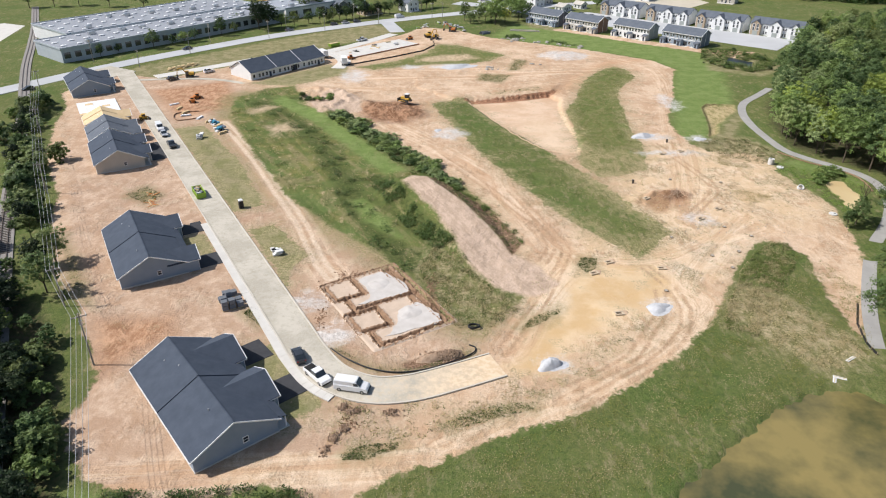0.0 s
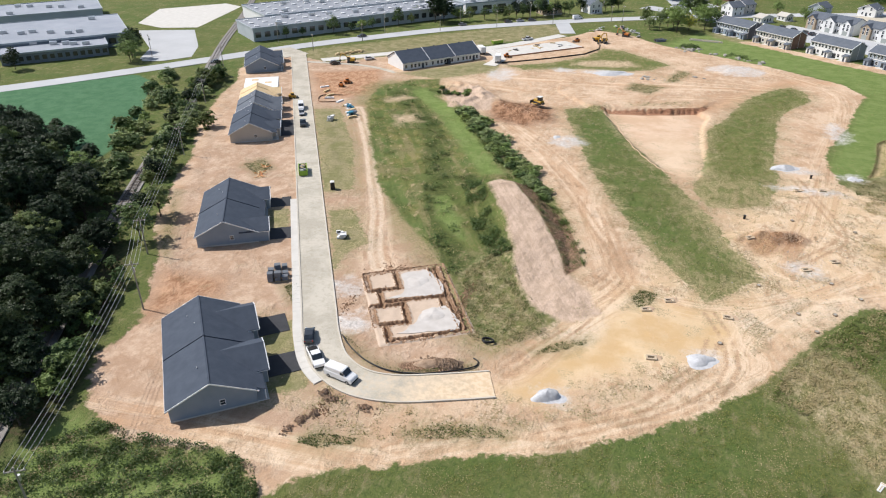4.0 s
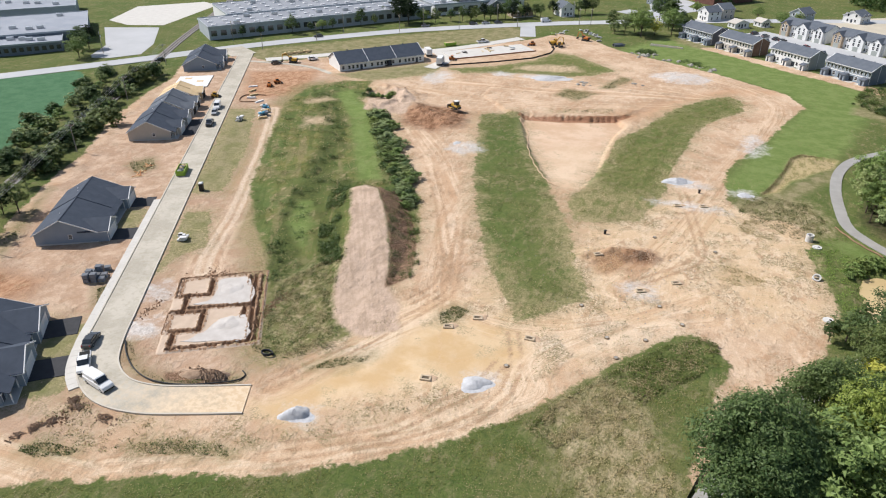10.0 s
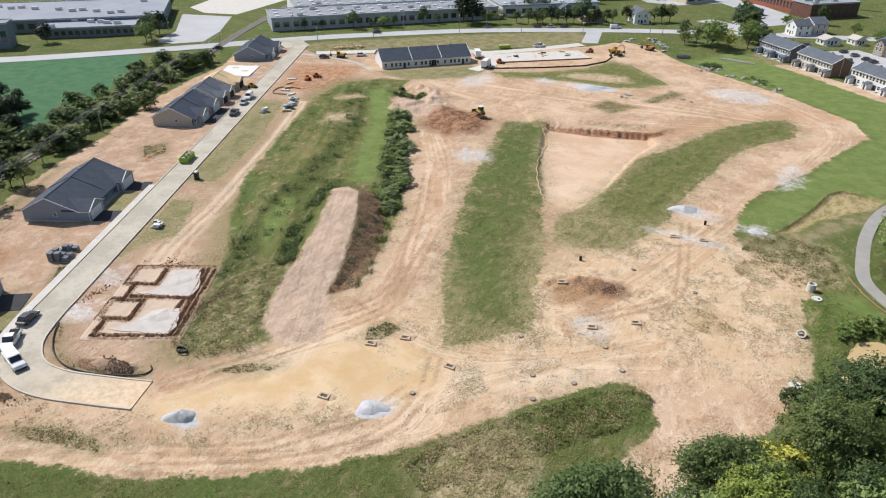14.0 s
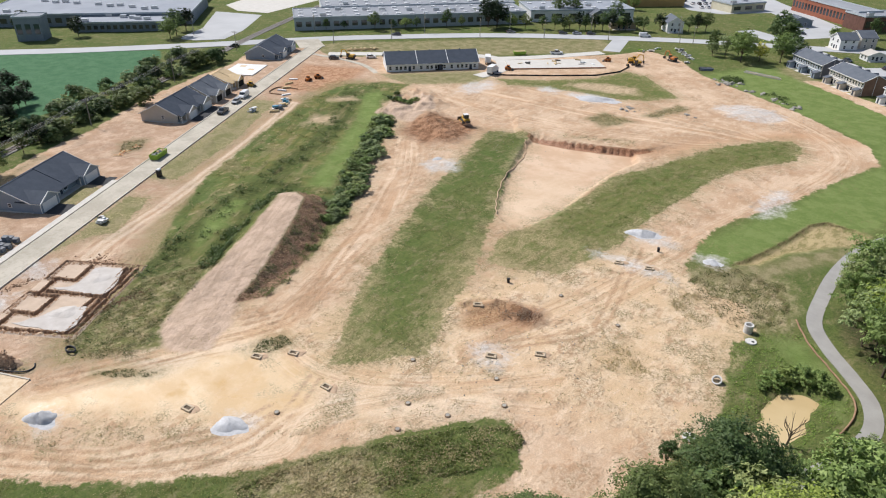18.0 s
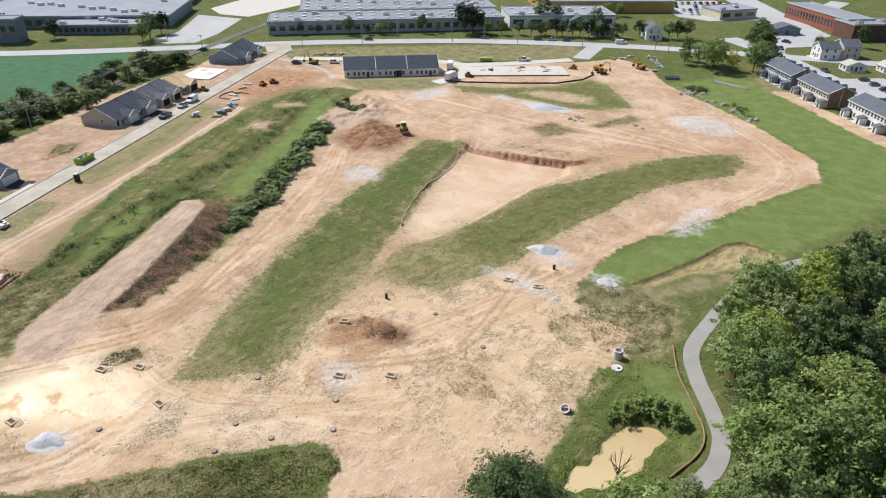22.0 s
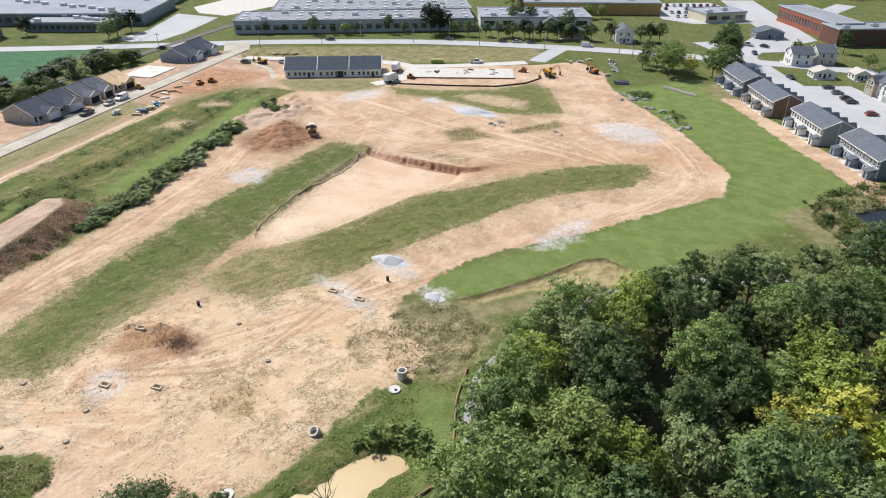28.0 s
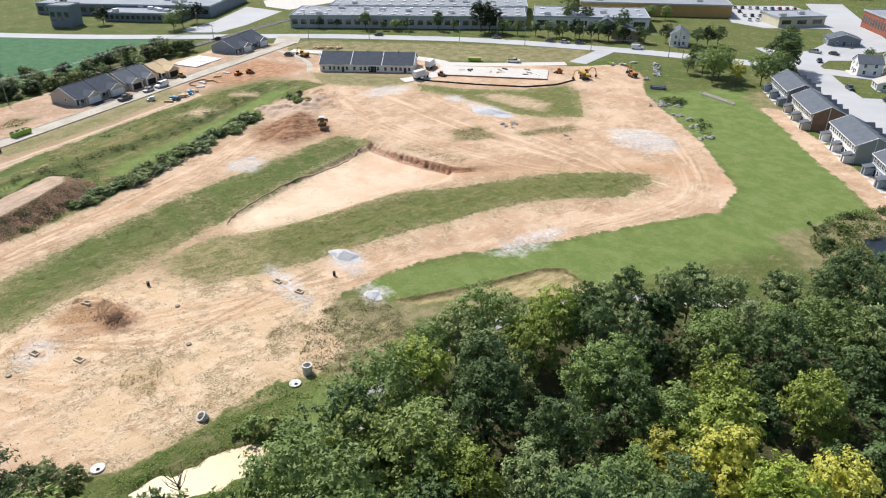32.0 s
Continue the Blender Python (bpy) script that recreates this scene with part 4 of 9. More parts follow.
def offset(line, d):
    """The line moved d metres to its right."""
    out = []
    for i, (x, y) in enumerate(line):
        a, b = line[max(0, i - 1)], line[min(len(line) - 1, i + 1)]
        tx, ty = b[0] - a[0], b[1] - a[1]
        s = math.hypot(tx, ty) or 1
        out.append((x + ty / s * d, y - tx / s * d))
    return out


def strip(name, line, d0, d1, z0, z1, mat, label="", category="", parent=None):
    """A long slab between two offsets of a line, one quad a step."""
    a, b = offset(line, d0), offset(line, d1)
    vs, fs, n = [], [], len(line)
    for (x0, y0), (x1, y1) in zip(a, b):
        vs += [(x0, y0, z0), (x1, y1, z0), (x1, y1, z1), (x0, y0, z1)]
    for i in range(n - 1):
        o, q = 4 * i, 4 * i + 4
        for k in range(4):
            fs.append((o + k, q + k, q + (k + 1) % 4, o + (k + 1) % 4))
    fs += [(0, 1, 2, 3), (4 * n - 1, 4 * n - 2, 4 * n - 3, 4 * n - 4)]
    ob = link_mesh(name, vs, fs, mat, parent)
    me = ob.data
    bm = bmesh.new()
    bm.from_mesh(me)
    bmesh.ops.recalc_face_normals(bm, faces=bm.faces)
    bm.to_mesh(me)
    bm.free()
    return tagged(ob, label, category, kind="structure") if label else ob


# the new street: from its unfinished end round the bend to the main road
STREET = smooth([(9.5, 94.5), (2, 91.2), (-6, 88.2), (-13, 88.0), (-19.5, 91.5), (-24.5, 98.0), (-28, 104)], 6)[:-1] + [(-28 + k * (-110) / 24, 104 + k * 189 / 24) for k in range(25)]
strip("road", STREET, -3.2, 3.2, -0.1, 0.10, ROAD_MAT, "pale dusty new street with concrete kerbs", "street")
MAIN = smooth([(-420, 20), (-330, 95), (-235, 190), (-190, 245), (-152, 299), (-126, 330), (-83, 373), (-20, 416), (39, 445), (120, 478), (260, 520)], 5)
strip("road", MAIN, -5, 5, -0.1, 0.12, MAIN_ROAD, "pale grey main road beyond the site", "road")
strip("pavement", smooth(WALKWAY), -1.4, 1.4, -0.2, 0.10, PATH_MAT, "winding grey gravel footpath beside the woods", "footpath")

# ---- houses ----


def gable_body(bm, x0, x1, y0, y1, eave, ridge, xr=None):
    """Walls with gables under a ridge along y."""
    xr = (x0 + x1) / 2 if xr is None else xr
    return extrude_profile(bm, [(x0, -0.3), (x1, -0.3), (x1, eave), (xr, ridge), (x0, eave)], y0, y1)


def slope(a, b, s0, s1, thick=0.16, axis="y"):
    """One roof plane: from a = (u, z) at the eave to b at the ridge, s0 to s1 along the ridge."""
    return extrude_profile(bmesh.new(), [a, b, (b[0], b[1] + thick), (a[0], a[1] + thick)], s0, s1, axis)


def window(parent, x, y, z, w, h, facing, name="window", mull=1):
    """A window in a wall; facing is +x, -x, +y or -y, and x, y, z its middle on the wall's face."""
    ang = {"+x": 90, "-x": -90, "+y": 180, "-y": 0}[facing]
    m = pose(x, y, z, 0, 0, ang)
    f = bmesh.new()
    for a, b, c, d in ((-w / 2 - 0.09, w / 2 + 0.09, h / 2, h / 2 + 0.11), (-w / 2 - 0.12, w / 2 + 0.12, -h / 2 - 0.12, -h / 2), (-w / 2 - 0.09, -w / 2, -h / 2, h / 2), (w / 2, w / 2 + 0.09, -h / 2, h / 2)):
        box(f, a, b, -0.07, 0.03, c, d, m=m)
    if mull:
        box(f, -w / 2, w / 2, -0.05, 0.0, -0.03, 0.03, m=m)
    fr = part(name, f, TRIM, parent, "white window frame")
    part("pane", bx(-w / 2, w / 2, -0.025, 0.0, -h / 2, h / 2, m=m), GLASS, fr, "dark glass pane")
    return fr


def rake(parent, pts, w=0.16, h=0.22):
    """White boards along a broken line (x, y, z)."""
    bm = bmesh.new()
    for a, b in zip(pts, pts[1:]):
        a, b = Vector(a), Vector(b)
        q = (b - a).to_track_quat("Y", "Z").to_matrix().to_4x4()
        box(bm, -w / 2, w / 2, 0, (b - a).length, -h / 2, h / 2, m=Matrix.Translation(a) @ q)
    return part("rake_board", bm, TRIM, parent, "white rake board")


def duplex(cx, cy, deg, D, L, wings, siding, label, roof=SHINGLE, eave=2.8, ridge=6.1, wing_out=2.4, group="new duplex houses", finished=True, xr=0.0):
    """A single-storey double house: x points to the street, y along it. wings: (y0, y1) of the garages that stand forward."""
    h = thing("duplex_house", pose(cx, cy, 0, 0, 0, deg), label, "house", group)
    x0, x1, y0, y1 = -D / 2, D / 2, -L / 2, L / 2
    part("wall", gable_body(bmesh.new(), x0, x1, y0, y1, eave, ridge, xr), siding, h)
    part("plinth", bx(x0 - 0.06, x1 + 0.06, y0 - 0.06, y1 + 0.06, -0.3, 0.25), CONCRETE, h, "concrete base")
    o = 0.45
    kw, ke = (ridge - eave) / (xr - x0), (ridge - eave) / (x1 - xr)
    mid = 0.0
    # the two halves of the roof stand a hand's width apart in height
    for s0, s1, dz in ((y0 - o, mid, 0.0), (mid, y1 + o, 0.14)):
        part("roof_slope", slope((x0 - o, eave - o * kw + 0.05 + dz), (xr, ridge + 0.05 + dz), s0, s1), roof, h, "dark slate-grey shingles")
        part("roof_slope", slope((x1 + o, eave - o * ke + 0.05 + dz), (xr, ridge + 0.05 + dz), s0, s1), roof, h, "dark slate-grey shingles")
        part("ridge_cap", bx(xr - 0.18, xr + 0.18, s0, s1, ridge + 0.14 + dz, ridge + 0.25 + dz, bevel=0.04), roof, h)
    for s, dz in ((y0 - o - 0.02, 0.0), (y1 + o + 0.02, 0.14)):
        rake(h, [(x0 - o, s, eave - o * kw + 0.08 + dz), (xr, s, ridge + 0.08 + dz), (x1 + o, s, eave - o * ke + 0.08 + dz)])
    for s in (x0 - o, x1 + o):
        k = kw if s < 0 else ke
        part("gutter", bx(s - 0.07, s + 0.07, y0 - o, y1 + o, eave - o * k - 0.02, eave - o * k + 0.12), TRIM, h, "white gutter")
    for a, b in wings:
        m, xf, wr = (a + b) / 2, x1 + wing_out, eave + (b - a) / 2 * 0.52
        back = xr + (ridge - wr) / ke - 0.2
        part("garage_wing", extrude_profile(bmesh.new(), [(a, -0.3), (b, -0.3), (b, eave), (m, wr), (a, eave)], x1 - 0.1, xf, "x"), siding, h)
        part("wing_roof", slope((a - 0.3, eave - 0.156 + 0.06), (m, wr + 0.06), back, xf + 0.4, 0.14, "x"), roof, h)
        part("wing_roof", slope((b + 0.3, eave - 0.156 + 0.06), (m, wr + 0.06), back, xf + 0.4, 0.14, "x"), roof, h)
        rake(h, [(xf + 0.42, a - 0.3, eave - 0.08), (xf + 0.42, m, wr + 0.1), (xf + 0.42, b + 0.3, eave - 0.08)])
        part("gutter", bx(x1 + 0.3, xf + 0.4, a - 0.36, a - 0.24, eave - 0.2, eave - 0.06), TRIM, h, "white gutter")
        part("corner_board", bx(xf - 0.04, xf + 0.05, a - 0.05, a + 0.12, 0, eave), TRIM, h)
        part("corner_board", bx(xf - 0.04, xf + 0.05, b - 0.12, b + 0.05, 0, eave), TRIM, h)
        dw = min(4.9, (b - a) - 1.4)
        if finished:
            door = bmesh.new()
            for k in range(4):
                box(door, xf - 0.02, xf + 0.06, m - dw / 2, m + dw / 2, 0.08 + k * 0.54, 0.59 + k * 0.54, bevel=0.015)
            gd = part("garage_door", door, TRIM, h, "white panelled garage door")
            fr = bmesh.new()
            box(fr, xf - 0.01, xf + 0.09, m - dw / 2 - 0.16, m - dw / 2, 0, 2.4)
            box(fr, xf - 0.01, xf + 0.09, m + dw / 2, m + dw / 2 + 0.16, 0, 2.4)
            box(fr, xf - 0.01, xf + 0.09, m - dw / 2 - 0.16, m + dw / 2 + 0.16, 2.24, 2.44)
            part("door_frame", fr, TRIM, gd)
        else:
            part("garage_opening", bx(xf - 0.02, xf + 0.04, m - dw / 2, m + dw / 2, 0.0, 2.2), DARK, h, "dark open garage doorway")
    # entries in the recesses between the wings
    edges = sorted([(y0, y0)] + list(wings) + [(y1, y1)])
    for (a0, a1), (b0, b1) in zip(edges, edges[1:]):
        if b0 - a1 < 2.2:
            continue
        c = (a1 + b0) / 2
        d = part("front_door", bx(x1 - 0.02, x1 + 0.06, c - 1.5, c - 0.55, 0.15, 2.2, bevel=0.02), DARK_DOOR, h, "dark front door")
        part("door_frame", bx(x1 - 0.01, x1 + 0.04, c - 1.62, c - 0.43, 0.15, 2.32), TRIM, d)
        window(h, x1, c + 0.85, 1.35, 1.3, 1.35, "+x")
        part("porch_slab", bx(x1, x1 + 1.9, a1 + 0.1, b0 - 0.1, -0.1, 0.16, bevel=0.02), CONCRETE, h, "pale concrete porch")
        part("porch_roof", slope((x1 + 1.6, eave - 0.55), (x1 + 0.2, eave + 0.12), a1, b0, 0.12), roof, h)
        for yy in (a1 + 0.35, b0 - 0.35):
            part("porch_post", bx(x1 + 1.35, x1 + 1.53, yy - 0.09, yy + 0.09, 0.1, eave - 0.5), TRIM, h)
    # end walls and the rear
    for yy, f in ((y0, "-y"), (y1, "+y")):
        window(h, xr + 1.4, yy, 1.75, 0.75, 0.95, f)
    for yy in (-L * 0.36, -L * 0.16, L * 0.16, L * 0.36):
        window(h, x0, yy, 1.5, 1.2, 1.3, "-x")
    for yy in (-2.2, 2.2):
        part("patio_door", bx(x0 - 0.05, x0 + 0.02, yy - 0.9, yy + 0.9, 0.1, 2.15), GLASS, h, "glass patio door")
    for yy, dx in ((-L * 0.3, -1.6), (L * 0.2, -1.2), (L * 0.34, -2.4)):
        part("roof_vent", tube(bmesh.new(), (xr + dx, yy, ridge + dx * kw), (xr + dx, yy, ridge + dx * kw + 0.5), 0.07), TRIM, h)
    return h


DARK = surface("dark_interior", (0.012, 0.012, 0.013), (0.025, 0.024, 0.022), 1, 5, 0.9, relief=0)
DARK_DOOR = surface("dark_paint", (0.03, 0.04, 0.06), (0.05, 0.06, 0.08), 1, 5, 0.5, relief=0)
PLY = surface("raw_plywood", (0.55, 0.40, 0.22), (0.68, 0.52, 0.32), 0.8, 7, 0.8, relief=0.15)
duplex(-38.9, 83.8, 39.5, 13.4, 25.6, [(-8.2, 0.5), (4.0, 12.7)], SIDING_BLUE, "blue-grey sided duplex house with a dark shingle roof")
duplex(-67.3, 133.0, 30.5, 13.6, 24.5, [(-12.2, -5.4), (5.4, 12.2)], SIDING_BLUE, "blue-grey duplex house with two white garage doors", xr=-0.4)
duplex(-98.6, 192.3, 29.0, 13.0, 20.0, [(-6.4, -0.8), (3.6, 9.8)], SIDING_BEIGE, "beige sided duplex house with a dark shingle roof", xr=0)
duplex(-108.0, 209.5, 30.0, 12.5, 14.0, [(-6.2, -0.8), (1.2, 6.6)], SIDING_BEIGE, "unfinished duplex house with a pale grey roof", roof=SHINGLE_GREY, finished=False)
duplex(-115.5, 222.5, 30.0, 12.0, 9.5, [(-1.5, 4.2)], PLY, "unfinished house with bare plywood walls and roof", roof=PLY, finished=False, ridge=5.4)
duplex(-142.5, 268.5, 32.0, 13.5, 23.0, [(-8.0, -2.2), (4.5, 10.8)], SIDING_BLUE, "blue-grey duplex house near the main road")

# deck panels of the house under construction
f = thing("floor_deck", pose(-127.0, 243.5, 0, 0, 0, 30), "pale plywood floor deck of a house under construction", "floor deck")
part("slab", bx(-7.0, 6.5, -8.5, 8.5, -0.3, 0.35), CONCRETE, f)
for i in range(5):
    for j in range(7):
        part("plywood_sheet", bx(-6.9 + i * 2.68, -4.26 + i * 2.68, -8.4 + j * 2.4, -6.05 + j * 2.4, 0.35, 0.40), SIDING_WHITE if (i * 7 + j) % 12 else PLY, f)


def row_house():
    """The long one-storey row of three dwellings beyond the earthworks."""
    h = thing("row_house", pose(-67.0, 295.0, 0, 0, 0, 49.2), "white one-storey row house with a dark slate-grey roof", "house")
    L, D, eave, ridge = 39.5, 14.5, 3.1, 6.7
    for k in range(3):
        a, b = -L / 2 + k * L / 3, -L / 2 + (k + 1) * L / 3
        part("wall", extrude_profile(bmesh.new(), [(0, -0.3), (D, -0.3), (D, eave), (D / 2, ridge), (0, eave)], a, b, "x"), SIDING_WHITE, h)
        part("roof_slope", slope((-0.5, eave - 0.15), (D / 2, ridge + 0.06), a - (0.4 if k == 0 else 0), b + (0.4 if k == 2 else 0) - 0.1, 0.16, "x"), SHINGLE, h)
        part("roof_slope", slope((D + 0.5, eave - 0.15), (D / 2, ridge + 0.06), a - (0.4 if k == 0 else 0), b + (0.4 if k == 2 else 0) - 0.1, 0.16, "x"), SHINGLE, h)
        rake(h, [(a - (0.4 if k == 0 else 0), -0.5, eave - 0.02), (a - (0.4 if k == 0 else 0), D / 2, ridge + 0.2), (a - (0.4 if k == 0 else 0), D + 0.5, eave - 0.02)], 0.22, 0.12)
        for s in (1.5, 4.2, 6.0, 7.9, 11.5):
            window(h, a + s, 0, 1.45, 1.0, 1.4, "-y")
        part("back_door", bx(a + 9.2, a + 10.3, -0.05, 0.02, 0, 2.1), DARK_DOOR, h)
        part("roof_vent", bx(a + 6, a + 6.4, D / 2 - 0.2, D / 2 + 0.2, ridge + 0.1, ridge + 0.55), SHINGLE, h)
    rake(h, [(L / 2 + 0.4, -0.5, eave - 0.02), (L / 2 + 0.4, D / 2, ridge + 0.2), (L / 2 + 0.4, D + 0.5, eave - 0.02)], 0.22, 0.12)
    part("porch", bx(1.0, 4.2, -0.03, 0.06, 0.0, 2.4), DARK, h, "dark open back porch")
    part("gutter", bx(-L / 2, L / 2, -0.6, -0.46, eave - 0.2, eave - 0.06), TRIM, h, "white gutter")


row_house()


def townhouse(m, siding, roof, label, end):
    """A two-storey terrace of four dwellings: x along the row, -y the garden side."""
    h = thing("townhouse_row", m, label, "house", "terrace of townhouses")
    L, D, eave, ridge = 20.6, 10.2, 5.5, 7.9
    part("wall", extrude_profile(bmesh.new(), [(0, -0.6), (D, -0.6), (D, eave), (D / 2, ridge), (0, eave)], 0, L, "x"), siding, h)
    for a in (0, D):
        part("roof_slope", slope(((-0.5 if a == 0 else D + 0.5), eave - 0.12), (D / 2, ridge + 0.05), -0.4, L + 0.4, 0.16, "x"), roof, h)
    for s in (-0.42, L + 0.42):
        rake(h, [(s, -0.5, eave - 0.06), (s, D / 2, ridge + 0.12), (s, D + 0.5, eave - 0.06)])
    for s in (-0.03, L):
        part("end_wall", extrude_profile(bmesh.new(), [(0, -0.6), (D, -0.6), (D, eave), (D / 2, ridge), (0, eave)], s, s + 0.03, "x"), end, h)
    for k in range(3):
        part("end_pilaster", bx(L + 0.03, L + 0.1, D * (0.02 + 0.47 * k), D * (0.02 + 0.47 * k) + 0.16, -0.4, eave + (1.9 if k == 1 else -0.2)), TRIM, h)
    part("upper_band", bx(-0.02, L + 0.02, -0.05, 0.0, 2.7, 3.1), TRIM, h, "white band between the storeys")
    part("gutter", bx(-0.4, L + 0.4, -0.62, -0.46, eave - 0.2, eave + 0.02), TRIM, h, "white gutter")
    for k in range(4):
        a = k * L / 4
        for s in (1.2, 3.0, 4.8):
            window(h, a + s, 0, 4.2, 0.95, 1.35, "-y")
        window(h, a + 4.6, 0, 1.5, 1.1, 1.3, "-y")
        part("patio_door", bx(a + 1.6, a + 3.4, -0.05, 0.02, 0.1, 2.15), GLASS, h, "glass patio door")
        part("patio", bx(a + 0.8, a + 4.2, -2.6, 0, -0.5, 0.06), CONCRETE, h)
        # street-side gables seen over the ridge
        part("front_gable", extrude_profile(bmesh.new(), [(a + 1.2, eave - 0.5), (a + 4.6, eave - 0.5), (a + 2.9, ridge - 1.0)], D / 2 + 2.4, D + 1.0, "y"), roof, h)
    for a in (0.2, L / 2 - 1.1, L - 2.4):
        s = part("garden_store", bx(a, a + 2.2, -2.4, 0, -0.5, 2.3), siding, h)
        part("store_roof", slope((-2.7, 2.25), (0.0, 2.9), a - 0.2, a + 2.4, 0.1, "x"), roof, s)
        part("store_door", bx(a + 0.7, a + 1.5, -2.46, -2.38, 0, 1.95), DARK_DOOR, s)


SLATE_SIDING = surface("slate_blue_siding", (0.14, 0.17, 0.215), (0.20, 0.23, 0.275), 0.4, 6, 0.6, relief=0.1)
BROWN_BRICK = surface("brown_brick", (0.19, 0.11, 0.078), (0.29, 0.18, 0.13), 0.6, 8, 0.9, relief=0.3)
for x, y, sd, en, lab in ((48.5, 405, SIDING_BLUE, SLATE_SIDING, "blue townhouse terrace with slate-blue end walls and garden stores"), (67.0, 387.5, SIDING_BEIGE, BROWN_BRICK, "cream townhouse terrace with brown brick end walls"),
                          (89.5, 370.0, SIDING_WHITE, SIDING_SAGE, "white townhouse terrace with sage-grey end walls"), (110.5, 353.0, SIDING_BLUE, SLATE_SIDING, "blue townhouse terrace with slate-blue end walls and garden stores")):
    townhouse(pose(x, y, 0, 0, 0, -44), sd, SHINGLE_GREY, lab, en)


def tall_terrace(m, label):
    """A white terrace with stepped front gables; x along the front, -y the street."""
    h = thing("townhouse_terrace", m, label, "house", "white terraces across the street")
    L, D, eave, ridge = 26.0, 11.0, 5.8, 8.2
    part("wall", extrude_profile(bmesh.new(), [(0, -0.6), (D, -0.6), (D, eave), (D / 2, ridge), (0, eave)], 0, L, "x"), SIDING_WHITE, h)
    for a in (-0.4, D + 0.4):
        part("roof_slope", slope((a, eave - 0.1), (D / 2, ridge + 0.05), -0.3, L + 0.3, 0.15, "x"), SHINGLE_GREY, h)
    for k, w in enumerate((5.0, 6.5, 5.0)):
        a = 0.8 + (0, 9.2, 19.4)[k]
        sd = SIDING_TAN if k == 0 else SIDING_WHITE
        top = eave + w * 0.33
        part("front_bay", extrude_profile(bmesh.new(), [(a, -0.6), (a + w, -0.6), (a + w, eave - 0.4), (a + w / 2, top), (a, eave - 0.4)], -1.6, 1, "y"), sd, h)
        part("bay_roof", slope((a - 0.3, eave - 0.6), (a + w / 2, top + 0.06), -1.9, D / 2 - 1.5, 0.14), SHINGLE_GREY, h)
        part("bay_roof", slope((a + w + 0.3, eave - 0.6), (a + w / 2, top + 0.06), -1.9, D / 2 - 1.5, 0.14), SHINGLE_GREY, h)
        for z in (3.2, 4.9):
            for s in (0.3, 0.7):
                window(h, a + w * s, -1.6, z, 0.95, 1.4, "-y")
        part("garage_door", bx(a + w / 2 - 1.3, a + w / 2 + 1.3, -1.66, -1.58, 0, 2.2), SIDING_SAGE, h)
    for s in (7.4, 8.6, 17.0, 18.2):
        for z in (1.4, 4.2):
            window(h, s, 0, z, 0.8, 1.3, "-y")


for k in range(4):
    tall_terrace(pose(95 + k * 22.6, 431 - k * 19.4, 0, 0, 0, -40.6), "white and tan two-storey terrace with front gables")


def plain_house(m, w, d, eave, ridge, siding, roof, label, storeys=2):
    h = thing("house", m, label, "house")
    part("wall", gable_body(bmesh.new(), 0, w, 0, d, eave, ridge), siding, h)
    k = (ridge - eave) / (w / 2)
    for a in (-0.4, w + 0.4):
        part("roof_slope", slope((a, eave - 0.4 * k + 0.04), (w / 2, ridge + 0.04), -0.4, d + 0.4), roof, h)
    for s in (-0.42, d + 0.42):
        rake(h, [(-0.4, s, eave - 0.4 * k), (w / 2, s, ridge + 0.08), (w + 0.4, s, eave - 0.4 * k)])
    for z in ([1.5, 4.2] if storeys == 2 else [1.5]):
        for s in (0.28, 0.72):
            window(h, w * s, 0, z, 1.0, 1.4, "-y")
            window(h, 0, d * s, z, 1.0, 1.4, "-x")
            window(h, w, d * s, z, 1.0, 1.4, "+x")
    part("front_door", bx(w / 2 - 0.5, w / 2 + 0.5, -0.06, 0.02, 0, 2.1), DARK_DOOR, h)
    part("porch", bx(0.3, w - 0.3, -1.8, 0, -0.2, 0.2), CONCRETE, h)
    return h


BRICK = surface("red_brick", (0.22, 0.075, 0.045), (0.34, 0.13, 0.08), 0.6, 8, 0.9, relief=0.3)
BRICK_DARK = surface("dark_brick", (0.10, 0.05, 0.04), (0.18, 0.09, 0.07), 0.6, 8, 0.9, relief=0.3)
# these two roofs and CLAD carry distant haze as a blue tint
ROOF_PALE = surface("hazy_membrane_roof", (0.235, 0.26, 0.30), (0.35, 0.37, 0.41), 0.08, 2, 0.9, relief=0.1)
ROOF_GREY = surface("hazy_gravel_roof", (0.21, 0.225, 0.255), (0.32, 0.335, 0.36), 0.06, 2, 0.95, relief=0.2)
CLAD = surface("hazy_blue_cladding", (0.34, 0.38, 0.41), (0.44, 0.475, 0.50), 0.15, 3, 0.7, relief=0.1)
WALL_GREY = surface("blue_grey_wall", (0.16, 0.19, 0.22), (0.24, 0.27, 0.30), 0.3, 4, 0.8, relief=0.1)
OCHRE_WALL = surface("ochre_metal_wall", (0.42, 0.25, 0.09), (0.50, 0.32, 0.13), 0.3, 4, 0.7, relief=0.1)
CREAM_WALL = surface("cream_render", (0.55, 0.50, 0.36), (0.66, 0.61, 0.46), 0.3, 4, 0.8, relief=0.1)
METAL = surface("galvanised_metal", (0.45, 0.46, 0.48), (0.60, 0.61, 0.62), 1.5, 9, 0.35, metal=0.8, relief=0.05)
plain_house(pose(-22, 436, 0, 0, 0, 40), 8.5, 10, 5.2, 8.0, SIDING_WHITE, SHINGLE_GREY, "white two-storey house by the main road")
plain_house(pose(-48, 424, 0, 0, 0, 40), 13, 8, 3.6, 5.6, SIDING_TAN, SHINGLE_GREY, "low brown house behind hedges", 1)
